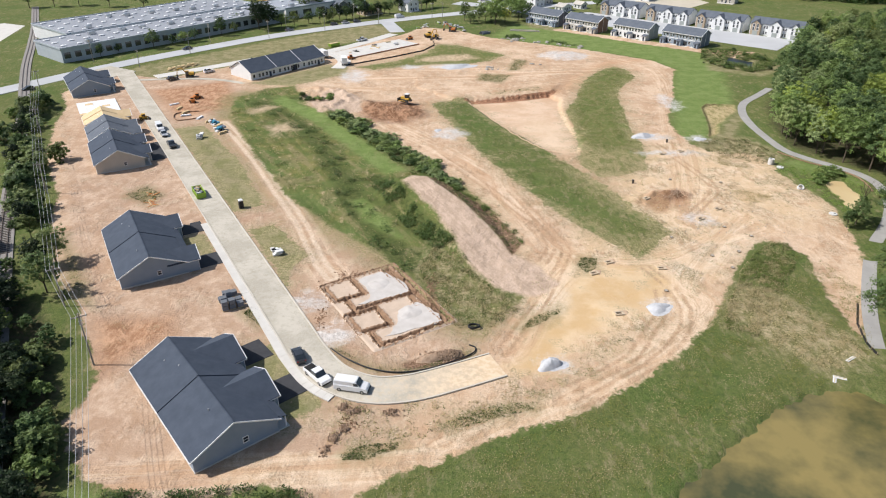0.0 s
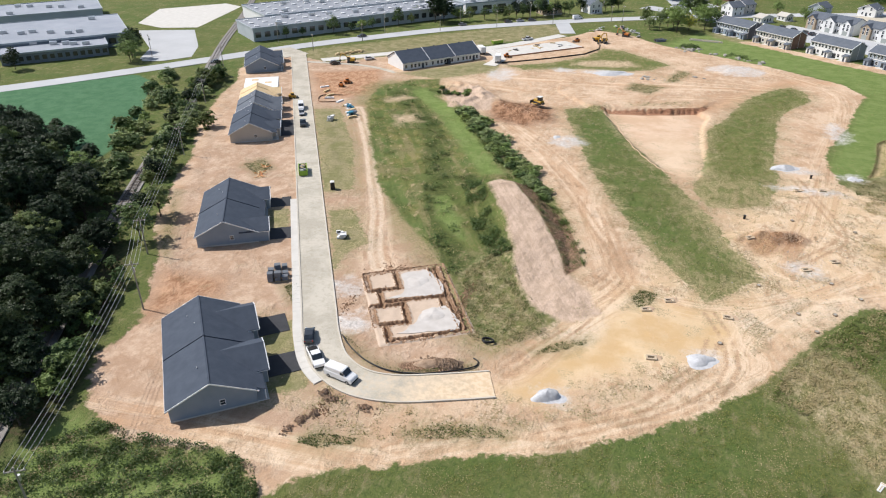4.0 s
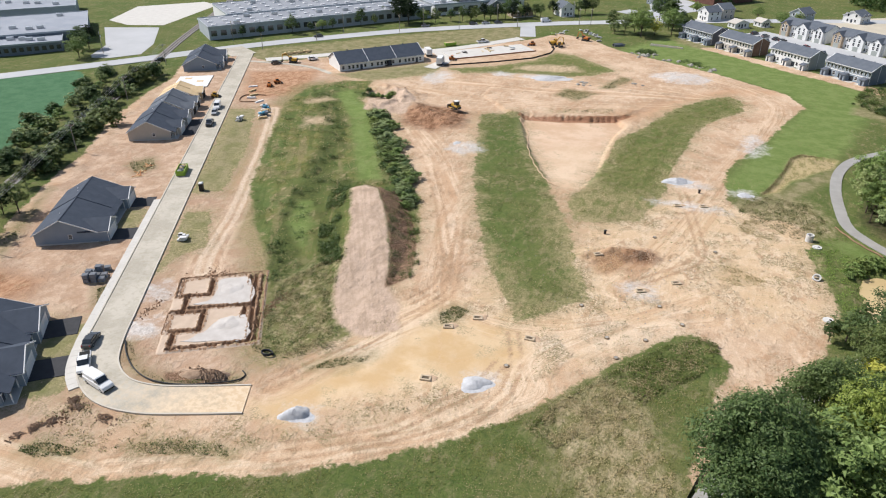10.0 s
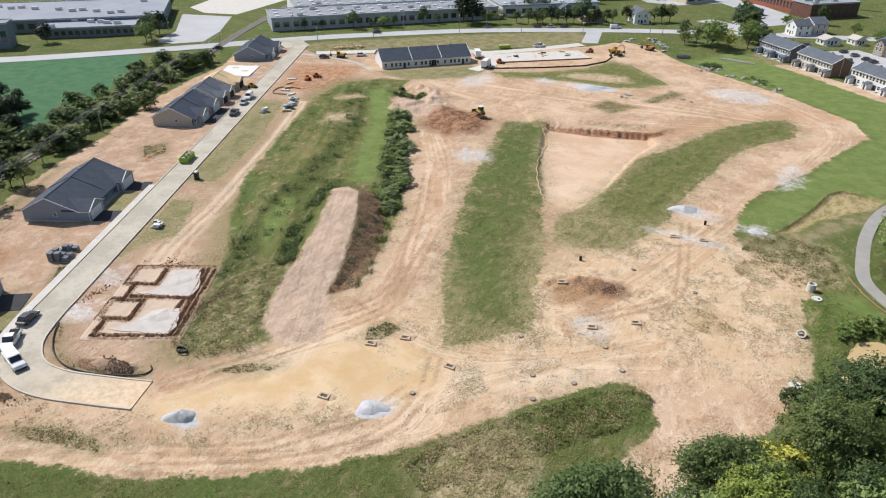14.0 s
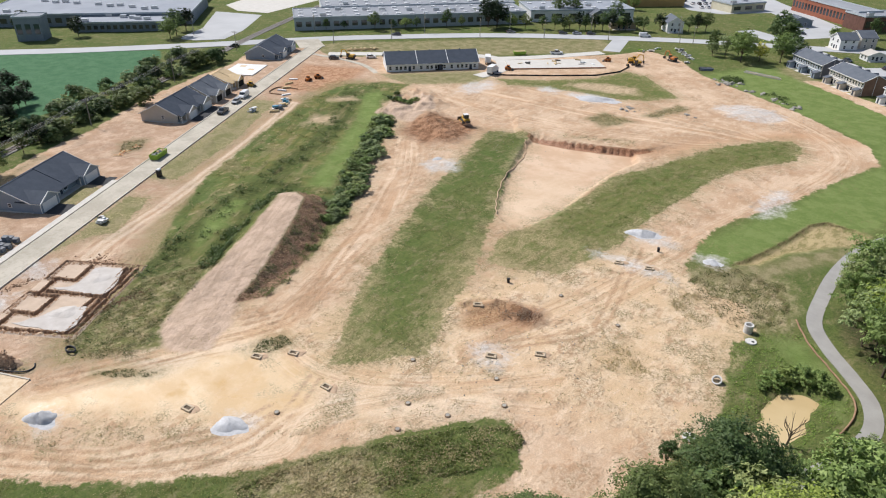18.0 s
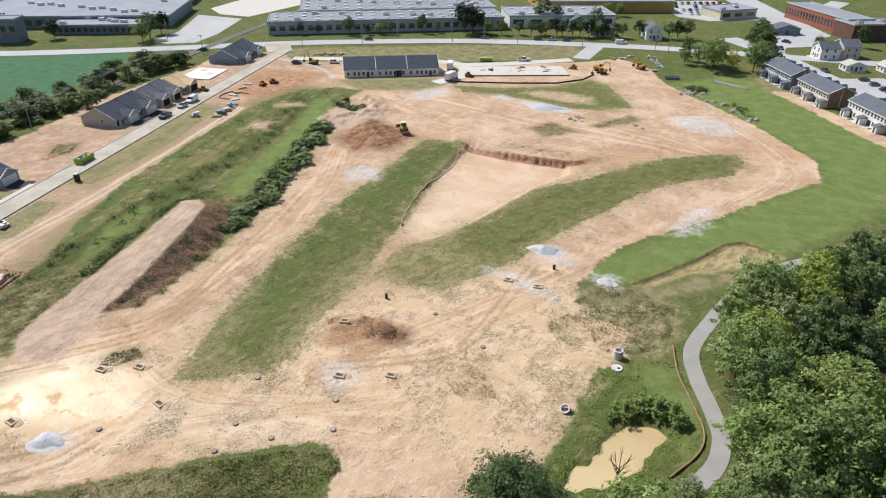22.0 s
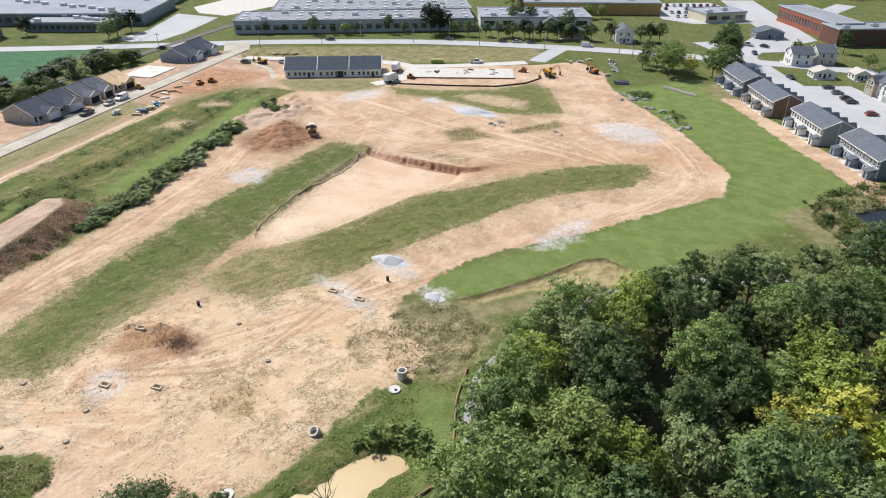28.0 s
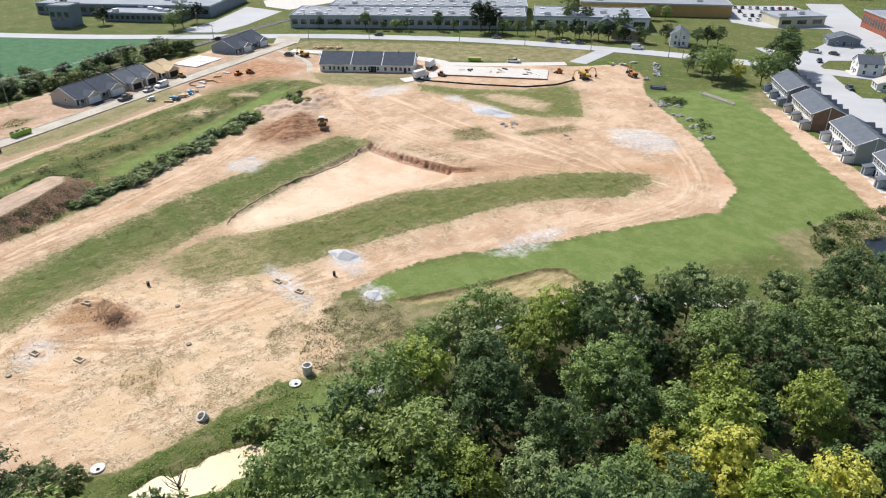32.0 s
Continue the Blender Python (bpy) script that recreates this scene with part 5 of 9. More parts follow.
plain_house(pose(52, 459, 0, 0, 0, -48), 9, 9, 5.0, 7.6, SIDING_WHITE, SHINGLE_GREY, "white two-storey house with a dark porch")
plain_house(pose(58, 470, 0, 0, 0, -48), 11, 8, 5.4, 8.0, SIDING_BEIGE, SHINGLE_GREY, "pale two-storey house with grey roof")
plain_house(pose(73, 437, 0, 0, 0, 42), 9, 6, 2.6, 4.2, SIDING_WHITE, SIDING_BEIGE, "white detached garage with a pale roof", 1)
plain_house(pose(86, 446, 0, 0, 0, 42), 6, 6, 2.6, 4.2, SIDING_WHITE, SIDING_BEIGE, "small white shed with a pale roof", 1)
plain_house(pose(100, 470, 0, 0, 0, -35), 9, 10, 5, 7.6, CLAD, SHINGLE_GREY, "pale blue two-storey house")
plain_house(pose(128, 480, 0, 0, 0, -35), 10, 10, 4, 6.5, SIDING_WHITE, SHINGLE_GREY, "white house behind the terraces")
plain_house(pose(180, 470, 0, 0, 0, -35), 11, 10, 4, 6.5, SIDING_BEIGE, SHINGLE_GREY, "beige house behind the terraces")
plain_house(pose(-65, 432, 0, 0, 0, 42), 9, 9, 4.5, 7, WALL_GREY, SHINGLE_GREY, "grey house among trees by the main road")
plain_house(pose(23, 496, 0, 0, 0, 42), 14, 8, 3.4, 5.4, WALL_GREY, SHINGLE_GREY, "low grey garage block with white doors", 1)


def hall(m, w, d, h, wall, roof, label, skylights=(0, 0), name="factory", bays=0, boxes=0):
    """A flat-roofed hall: front along x at y = 0."""
    e = thing(name, m, label, "industrial building")
    part("wall", bx(0, w, 0, d, -0.5, h), wall, e)
    part("roof", bx(-0.2, w + 0.2, -0.2, d + 0.2, h, h + 0.25), roof, e)
    p = bmesh.new()
    for a, b, c, f in ((-0.3, w + 0.3, -0.35, -0.05), (-0.3, w + 0.3, d + 0.05, d + 0.35), (-0.35, -0.05, -0.3, d + 0.3), (w + 0.05, w + 0.35, -0.3, d + 0.3)):
        box(p, a, b, c, f, h - 0.2, h + 0.6)
    part("parapet", p, CLAD, e, "pale parapet")
    nx, ny = skylights
    for i in range(nx):
        for j in range(ny):
            x, y = w * (i + 0.5) / nx, d * (j + 0.5) / ny
            part("skylight", bx(x - 1.3, x + 1.3, y - 0.8, y + 0.8, h + 0.2, h + 0.75, bevel=0.2), TRIM, e)
    for i in range(bays):
        x = w * (i + 0.5) / bays
        part("window_band", bx(x - w / bays * 0.3, x + w / bays * 0.3, -0.06, 0.04, h * 0.3, h * 0.72), GLASS, e)
    for i in range(boxes):
        x, y = w * (0.12 + 0.8 * ((i * 0.618) % 1)), d * (0.15 + 0.7 * ((i * 0.37) % 1))
        part("roof_unit", bx(x - 1.6, x + 1.6, y - 1.1, y + 1.1, h + 0.2, h + 1.7, bevel=0.1), METAL, e)
    return e


FACTORY = pose(-172, 309, 0, 0, 0, 50.5)
hall(FACTORY, 126, 27, 6.2, CLAD, ROOF_GREY, "long low factory with rows of white roof lights", (17, 3), bays=26, boxes=9)
hall(FACTORY @ pose(16, 28, 0), 112, 40, 6.6, SIDING_WHITE, ROOF_GREY, "rear factory hall with rows of white roof lights", (15, 4), boxes=8)
hall(pose(-92, 412, 0, 0, 0, 46), 60, 30, 6.0, SIDING_WHITE, ROOF_PALE, "white factory wing with dark wall piers", (7, 2), bays=6, boxes=3)
hall(pose(-252, 232, 0, 0, 0, 47), 44, 26, 4.5, WALL_GREY, ROOF_PALE, "low grey school wing with a pale roof", (0, 0), bays=14, boxes=7, name="school")
hall(pose(-330, 200, 0, 0, 0, 47), 108, 55, 6.0, WALL_GREY, ROOF_PALE, "large grey school block with a pale roof", (0, 0), bays=20, boxes=12, name="school").location.xy = (-300, 205)
hall(pose(-252, 205, 0, 0, 0, 47), 12, 10, 11, WALL_GREY, ROOF_GREY, "tall grey school entrance tower", bays=3, name="school")
hall(pose(-318, 290, 0, 0, 0, 47), 52, 40, 7, CLAD, ROOF_PALE, "pale blue factory hall", boxes=6)
hall(pose(-106, 462, 0, 0, 0, 44), 84, 50, 6.5, OCHRE_WALL, ROOF_GREY, "long ochre metal-clad warehouse", boxes=6, name="warehouse")
hall(pose(-15, 517, 0, 0, 0, 60), 26, 18, 5.0, CREAM_WALL, ROOF_PALE, "cream commercial building beside a car park", bays=3, boxes=2, name="shop")
hall(pose(10, 554, 0, 0, 0, -40.5), 56, 15, 8.5, BRICK, ROOF_GREY, "red brick factory with tall window bays", bays=20, name="brick_factory")
hall(pose(58, 508, 0, 0, 0, 48), 34, 16, 8, BRICK_DARK, ROOF_GREY, "dark red brick factory block", bays=7, boxes=2, name="brick_factory")
e = thing("chimney_stack", pose(70, 560, 0), "dark brick factory chimney", "chimney")
part("shaft", tube(bmesh.new(), (0, 0, 0), (0, 0, 24), 1.6, 1.2, 14), BRICK, e)
part("rim", tube(bmesh.new(), (0, 0, 23.4), (0, 0, 24.2), 1.45, 1.45, 14), CONCRETE, e)

# ---- kerbs, drives, water, railway ----
KERB_MAT = surface("dusty_kerb", (0.45, 0.41, 0.345), (0.58, 0.535, 0.46), 0.4, 5, 0.85, relief=0.2)
for s in (-3.2, 3.2):
    k = strip("kerb", STREET, s - 0.28 if s < 0 else s, s if s < 0 else s + 0.28, -0.1, 0.24, KERB_MAT, "pale concrete kerb of the new street", "kerb")
# pavement slabs on the house side, laid in bays
PAVED = [p for p in STREET if p[1] < 152 and p[0] < -16]


def slabs(line, d0, d1, z=0.16, name="pavement", label="new pale concrete pavement along the houses"):
    base = thing(name, Matrix(), label, "pavement", kind="structure")
    even = [line[0]]
    for a, b in zip(line, line[1:]):
        n = max(1, round(math.dist(a, b) / 1.6))
        even += [(a[0] + (b[0] - a[0]) * k / n, a[1] + (b[1] - a[1]) * k / n) for k in range(1, n + 1)]
    p, q = offset(even, d0), offset(even, d1)
    for i in range(len(even) - 1):
        a, b, c, d = (Vector(v) for v in (p[i], p[i + 1], q[i + 1], q[i]))
        k = 0.015
        part("slab", prism(bmesh.new(), [tuple(v) for v in (a.lerp(b, k), b.lerp(a, k), c.lerp(d, k), d.lerp(c, k))], -0.1, z), CONCRETE, base)
    return base


slabs(PAVED, -5.1, -3.5)


def drive(cx, cy, deg, x0, x1, y0, y1, mat, label):
    ob = part("driveway", bx(x0, x1, y0, y1, -0.15, 0.09, bevel=0.03), mat)
    ob.matrix_world = pose(cx, cy, 0, 0, 0, deg)
    return tagged(ob, label, "driveway", kind="structure")


drive(-38.9, 83.8, 39.5, 9.1, 15.6, -7.2, -1.4, ASPHALT, "black asphalt driveway of the house by the bend")
drive(-38.9, 83.8, 39.5, 9.1, 15.0, 5.2, 11.2, ASPHALT, "black asphalt driveway of the house by the bend")
drive(-67.3, 133.0, 30.5, 9.3, 14.6, -11.8, -6.0, ASPHALT, "black asphalt driveway of the blue-grey duplex")
drive(-67.3, 133.0, 30.5, 9.3, 14.6, 6.0, 11.8, ASPHALT, "black asphalt driveway of the blue-grey duplex")
drive(-98.6, 192.3, 29.0, 8.9, 14.0, -6.4, 9.8, ASPHALT, "dark driveway of the beige duplex")


def pond(poly, z, a, b, rough, label):
    m, t, p = nodes_of("pond_water")
    n = noise_tex(t, 0.06, 5)
    t.links.new(mixc(t, ramp(t, n, 0.4, 0.62), a, b), p.inputs["Base Color"])
    p.inputs["Roughness"].default_value, p.inputs["Specular IOR Level"].default_value = rough, 0.5
    bump(t, p, noise_tex(t, 2.5, 3), 0.08, 0.05)
    bm = bmesh.new()
    pts = smooth(list(poly) + [poly[0]], 4)[:-1]
    cx, cy = sum(q[0] for q in pts) / len(pts), sum(q[1] for q in pts) / len(pts)
    vs = [bm.verts.new((cx + (x - cx) * 1.3, cy + (y - cy) * 1.3, z)) for x, y in pts]
    bmesh.ops.triangulate(bm, faces=[bm.faces.new(vs)])
    return tagged(part("water", bm, m), label, "pond", kind="structure")


pond(POND_MUD, -0.45, (0.50, 0.37, 0.19), (0.58, 0.45, 0.25), 0.5, "muddy yellow-brown sediment pond")
pond(POND_BIG, -0.45, (0.06, 0.066, 0.03), (0.25, 0.195, 0.07), 0.2, "shallow green-brown pond with weed patches")
pond(POND_SMALL, -0.4, (0.015, 0.02, 0.026), (0.03, 0.036, 0.03), 0.3, "small dark blue pond")

RAIL = [(-30, 0), (-62, 62), (-108, 149), (-131, 196), (-152, 238), (-170, 272), (-187, 305), (-206, 345), (-228, 390), (-262, 455)]
RAIL_LINE = smooth(RAIL, 5)
BALLAST = surface("railway_ballast", (0.20, 0.185, 0.17), (0.30, 0.28, 0.26), 1.0, 8, 0.95, relief=0.7, dist=0.06)
RAIL_STEEL = surface("rusty_rail", (0.16, 0.11, 0.08), (0.30, 0.26, 0.23), 1, 8, 0.5, metal=0.7, relief=0.1)
SLEEPER = surface("old_sleeper", (0.08, 0.065, 0.05), (0.14, 0.12, 0.10), 1, 8, 0.9, relief=0.3)
rl = thing("railway_track", Matrix(), "single railway track on grey ballast among bushes", "railway", kind="structure")
strip("ballast", RAIL_LINE, -2.0, 2.0, -0.3, 0.28, BALLAST, parent=rl)
for s in (-0.75, 0.75):
    strip("rail", RAIL_LINE, s - 0.07, s + 0.07, 0.4, 0.56, RAIL_STEEL, parent=rl)
sl = None
for a, b in zip(RAIL_LINE, RAIL_LINE[1:]):
    if not 120 < a[1] < 250:
        continue
    n = int(math.dist(a, b) / 1.0)
    for k in range(n):
        x, y = a[0] + (b[0] - a[0]) * k / n, a[1] + (b[1] - a[1]) * k / n
        ang = math.degrees(math.atan2(b[1] - a[1], b[0] - a[0]))
        if sl is None:
            sl = part("sleeper", bx(-0.13, 0.13, -1.3, 1.3, 0.2, 0.42, bevel=0.02), SLEEPER, rl)
            ob = sl
        else:
            ob = new("sleeper", sl.data)
            ob.parent = rl
        ob.matrix_basis = pose(x, y, 0, 0, 0, ang)

# side streets, yards and car parks
strip("road", [(-25, 377), (-34, 408)], -4, 4, -0.1, 0.09, MAIN_ROAD, "short pale access street to the site", "street")
strip("road", smooth([(8, 470), (36, 452), (60, 428), (95, 397), (130, 368), (165, 338)], 4), -6.2, 6.2, -0.1, 0.10, MAIN_ROAD, "grey street behind the townhouses", "street")
strip("road", smooth([(20, 640), (22, 560), (26, 500), (36, 452)], 4), -6, 6, -0.1, 0.11, MAIN_ROAD, "wide grey street beside the brick factory", "street")
strip("road", [(-137, 290), (-152, 299)], -6, 6, -0.1, 0.13, ROAD_MAT, "mouth of the new street at the main road", "street")
strip("road", smooth([(-130, 281), (-100, 283), (-82, 276)], 4), -1.2, 1.2, -0.1, 0.05, ROAD_MAT, "pale site track to the row house", "track")
strip("road", smooth([(-47, 300), (-46, 315), (-58, 330), (-80, 322), (-100, 305), (-122, 286)], 4), -3, 3, -0.1, 0.09, CONCRETE, "pale concrete lane round the row house", "lane")
strip("road", smooth([(-58, 330), (-45, 345), (-27, 372)], 4), -3, 3, -0.1, 0.085, CONCRETE, "pale concrete lane along the new slab", "lane")


def yard(pts, z, mat, label):
    return tagged(part("pavement", prism(bmesh.new(), pts, -0.1, z), mat), label, "paved yard", kind="structure")


yard([(-248, 314), (-219.5, 325), (-193, 292), (-183, 273), (-191, 262), (-201, 258), (-213, 281)], 0.06, MAIN_ROAD, "wide pale car park of the factory")
yard([(-262, 331), (-280, 372), (-252, 402), (-236, 395), (-225, 345), (-222, 331), (-241, 324)], 0.05, CONCRETE, "pale concrete yard behind the factory")
yard([(-74, 550), (-46, 584), (-14, 566), (4, 536), (-18, 510), (-38, 510)], 0.05, MAIN_ROAD, "grey car park with parked cars")
yard([(5, 533), (-45, 598), (-30, 614), (19, 550), (47, 515), (42, 490)], 0.08, MAIN_ROAD, "grey street towards the brick factories")
yard([(73, 421), (109, 391.5), (167, 342), (182, 354), (100, 426), (88, 436)], 0.07, MAIN_ROAD, "grey parking bays before the terraces")
yard([(117, 479), (163, 508), (175, 470), (153, 447), (135, 442), (121, 457)], 0.05, OLD_STREET, "pale gravel ground behind the white terraces")
yard([(22, 474), (32, 460), (52, 486), (40, 504), (28, 494)], 0.06, MAIN_ROAD, "grey forecourt of the garages")

# ---- plants ----


def leaf_cloud(name, centres, normals, size, mat, rng, parent=None, flat=0.5):
    """Many small leaves: one triangle each, facing roughly along its normal."""
    n = len(centres)
    nrm = normals + rng.normal(0, flat, (n, 3))
    nrm /= np.linalg.norm(nrm, axis=1, keepdims=True) + 1e-9
    ref = rng.normal(0, 1, (n, 3))
    u = np.cross(nrm, ref)
    u /= np.linalg.norm(u, axis=1, keepdims=True) + 1e-9
    v = np.cross(nrm, u)
    s = size * rng.uniform(0.6, 1.35, (n, 1))
    a, b, c = centres - u * s, centres + u * s + v * s * 0.6, centres + u * s - v * s * 0.6
    co = np.stack([a, b, c], 1).reshape(-1, 3)
    me = bpy.data.meshes.new(name)
    me.vertices.add(3 * n)
    me.vertices.foreach_set("co", co.ravel().astype(np.float32))
    me.loops.add(3 * n)
    me.loops.foreach_set("vertex_index", np.arange(3 * n))
    me.polygons.add(n)
    me.polygons.foreach_set("loop_start", np.arange(0, 3 * n, 3))
    me.update()
    me.materials.append(mat)
    ob = new(name, me)
    ob.parent = parent
    return ob


def make_tree(name, seed, height, radius, mat, leaves, size, label, category="tree", low=0.28, group=""):
    rng = np.random.RandomState(seed)
    t = thing(name, Matrix(), label, category, group)
    bm = bmesh.new()
    r0 = max(0.06, height * 0.018)
    fork = height * (low + 0.12)
    tube(bm, (0, 0, -0.3), (0, 0, fork), r0, r0 * 0.7, 7)
    lobes = []
    n = max(7, int(9 + radius * 3))
    for k in range(n):
        a, e = k * 2.399 + rng.uniform(-0.3, 0.3), rng.uniform(-0.15, 1.0)
        rr = radius * (0.72 if e < 0.6 else 0.45) * rng.uniform(0.75, 1.1)
        z = height * (low + (1 - low) * (0.35 + 0.45 * e)) + rng.uniform(-0.05, 0.05) * height
        p = np.array((rr * math.cos(a), rr * math.sin(a), z))
        lr = radius * rng.uniform(0.30, 0.50)
        p[2] = min(p[2], height - lr * 0.8)
        lobes.append((p, lr))
        if k % 2 == 0:
            tube(bm, (0, 0, fork * rng.uniform(0.7, 1.0)), tuple(p * np.array((0.8, 0.8, 0.95))), r0 * 0.42, r0 * 0.12, 5)
    lobes.append((np.array((0, 0, height * 0.84)), radius * 0.45))
    part("trunk", bm, BARK, t)
    tot = sum(l[1] ** 2 for l in lobes)
    cs, ns = [], []
    for p, lr in lobes:
        k = int(leaves * lr * lr / tot)
        sprays = max(6, k // 26)
        d = rng.normal(0, 1, (sprays, 3)) + np.array((0, 0, 0.25))
        d /= np.linalg.norm(d, axis=1, keepdims=True)
        rad = lr * rng.uniform(0.72, 1.15, (sprays, 1)) * (1 + 0.2 * np.sin(d[:, :1] * 5 + d[:, 1:2] * 7 + seed))
        mid = p + d * rad * np.array((1, 1, 0.85))
        which = rng.randint(0, sprays, k)
        off = rng.normal(0, 1, (k, 3)) * np.array((1, 1, 0.45)) * lr * 0.16
        cs.append(mid[which] + off)
        ns.append(d[which] * 0.7 + np.array((0, 0, 0.6)) + off * 0.5)
    leaf_cloud("crown", np.concatenate(cs), np.concatenate(ns), size, mat, rng, t, 0.45)
    return t


def scatter(poly, spacing, seed, jitter=0.45):
    rng = random.Random(seed)
    xs, ys = [p[0] for p in poly], [p[1] for p in poly]
    out, row = [], 0
    y = min(ys)
    while y < max(ys):
        x = min(xs) + (row % 2) * spacing / 2
        while x < max(xs):
            out.append((x + rng.uniform(-jitter, jitter) * spacing, y + rng.uniform(-jitter, jitter) * spacing))
            x += spacing
        y += spacing * 0.87
        row += 1
    P = np.array(out)
    keep = inside_distance(poly, P[:, 0], P[:, 1]) > 0
    return [out[i] for i in range(len(out)) if keep[i]]


KINDS = [make_tree("tree", 11, 13, 4.8, LEAF_A, 5979, 0.232, "broadleaf tree with a full mid-green crown in the woods", low=0.16, group="trees of the woods"),
         make_tree("tree", 12, 15, 4.6, LEAF_F, 5979, 0.232, "tall dark green broadleaf tree in the woods", low=0.16, group="trees of the woods"),
         make_tree("tree", 13, 12, 4.4, LEAF_D, 5750, 0.226, "grey-green broadleaf tree with a loose crown", low=0.16, group="trees of the woods"),
         make_tree("tree", 14, 11, 3.9, LEAF_C, 5750, 0.215, "young yellow-green tree turning towards autumn", low=0.16, group="trees of the woods"),
         make_tree("tree", 15, 13, 3.6, LEAF_B, 5290, 0.226, "slender dark green tree in the woods", low=0.16, group="trees of the woods"),
         make_tree("tree", 16, 14, 5.6, LEAF_A, 6899, 0.232, "wide-crowned green broadleaf tree", low=0.16, group="trees of the woods"),
         make_tree("tree", 17, 12, 4.3, LEAF_E, 5979, 0.226, "bright fresh green broadleaf tree", low=0.16, group="trees of the woods"),
         make_tree("tree", 18, 21, 6.7, LEAF_B, 24000, 0.20, "large dark green broadleaf tree beside the meadow", low=0.1, group="trees of the woods"),
         make_tree("tree", 19, 20, 6.2, LEAF_E, 18000, 0.21, "large bright green broadleaf tree beside the meadow", low=0.1, group="trees of the woods"),
         make_tree("tree", 20, 14, 4.6, LEAF_G, 6400, 0.24, "green tree of the western woods with shade darkened into its leaves", low=0.08, group="trees of the woods")]
SHRUBS = [make_tree("shrub", 21, 3.2, 1.9, LEAF_A, 1300, 0.20, "dense green shrub on the rough strip", "shrub", 0.05, "shrubs"),
          make_tree("shrub", 22, 2.4, 1.6, LEAF_B, 1100, 0.18, "dark green shrub on the rough strip", "shrub", 0.05, "shrubs"),
          make_tree("shrub", 23, 4.2, 2.9, LEAF_B, 3600, 0.23, "tall dark green bush beside the railway", "shrub", 0.0, "shrubs"),
          make_tree("shrub", 24, 3.6, 2.5, LEAF_D, 2400, 0.22, "grey-green bush beside the railway", "shrub", 0.0, "shrubs"),
          make_tree("shrub", 25, 2.8, 1.8, LEAF_F, 1500, 0.17, "deep green bush in the brush along the haul road", "shrub", 0.0, "shrubs")]
used = set()


def plant(kinds, k, x, y, s, rng, slim=1.0):
    """The first of a kind is the original itself; later ones are copies."""
    z = float(ground_z(x, y))
    m = pose(x, y, z - 0.05, 0, 0, rng.uniform(0, 360))
    src = kinds[k]
    if id(src) not in used:
        used.add(id(src))
        src.matrix_world = m
        src.scale = (s * slim, s * slim, s)
        return src
    ob = copy_thing(src, m)
    ob.scale = (s * slim * rng.uniform(0.9, 1.1), s * slim * rng.uniform(0.9, 1.1), s * rng.uniform(0.88, 1.14))
    return ob


rng = random.Random(5)
GOLD = ((149, 214.4, 1.15, 3), (154.7, 217.4, 1.4, 3), (147, 228, 1.3, 6), (156, 237, 1.25, 6), (165, 226, 1.3, 3), (162, 218, 1.25, 6), (151, 223, 1.45, 6), (138, 190, 1.4, 6))
for x, y in scatter(WOODS_EAST, 8.5, 3, 0.42):
    if min(math.hypot(x - g[0], y - g[1]) for g in GOLD) < 4.6:
        continue
    k = rng.choices(range(7), (5, 3.5, 6, 0.25, 2.5, 3, 1.2) if y < 225 else (3, 6, 4, 0.15, 6, 2, 0.3))[0]
    tall = 1.36 if y < 198 else 1.1 if y < 300 else 0.95
    plant(KINDS, k, x, y, rng.uniform(0.75, 1.16) * tall, rng, 0.86)
for x, y in ((111, 204), (114.5, 197), (119, 189.5), (123, 182.5), (126.5, 175), (128, 167), (127.5, 159), (125.5, 151), (113, 211), (115.5, 220), (118.5, 229), (121.5, 238), (124.5, 247), (130, 257), (135, 267)):
    plant(KINDS, rng.choice((0, 1, 2, 2, 5)), x, y, rng.uniform(1.1, 1.3) * (1.0 if y < 200 else 0.78), rng, 0.82)
for x, y, s, k in GOLD:
    plant(KINDS, k, x, y, s, rng, 0.82)
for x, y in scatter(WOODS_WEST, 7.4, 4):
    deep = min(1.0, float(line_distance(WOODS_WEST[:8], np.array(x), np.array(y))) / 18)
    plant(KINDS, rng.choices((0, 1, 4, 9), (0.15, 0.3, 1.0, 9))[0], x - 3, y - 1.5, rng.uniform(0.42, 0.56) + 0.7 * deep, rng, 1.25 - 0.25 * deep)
for x, y in scatter(WOODS_WEST[2:7] + [(-66, 60), (-84, 96), (-104, 122), (-124, 140)], 6.2, 14):
    plant(SHRUBS, rng.choice((0, 1, 1, 2)), x, y, rng.uniform(0.8, 1.5), rng)
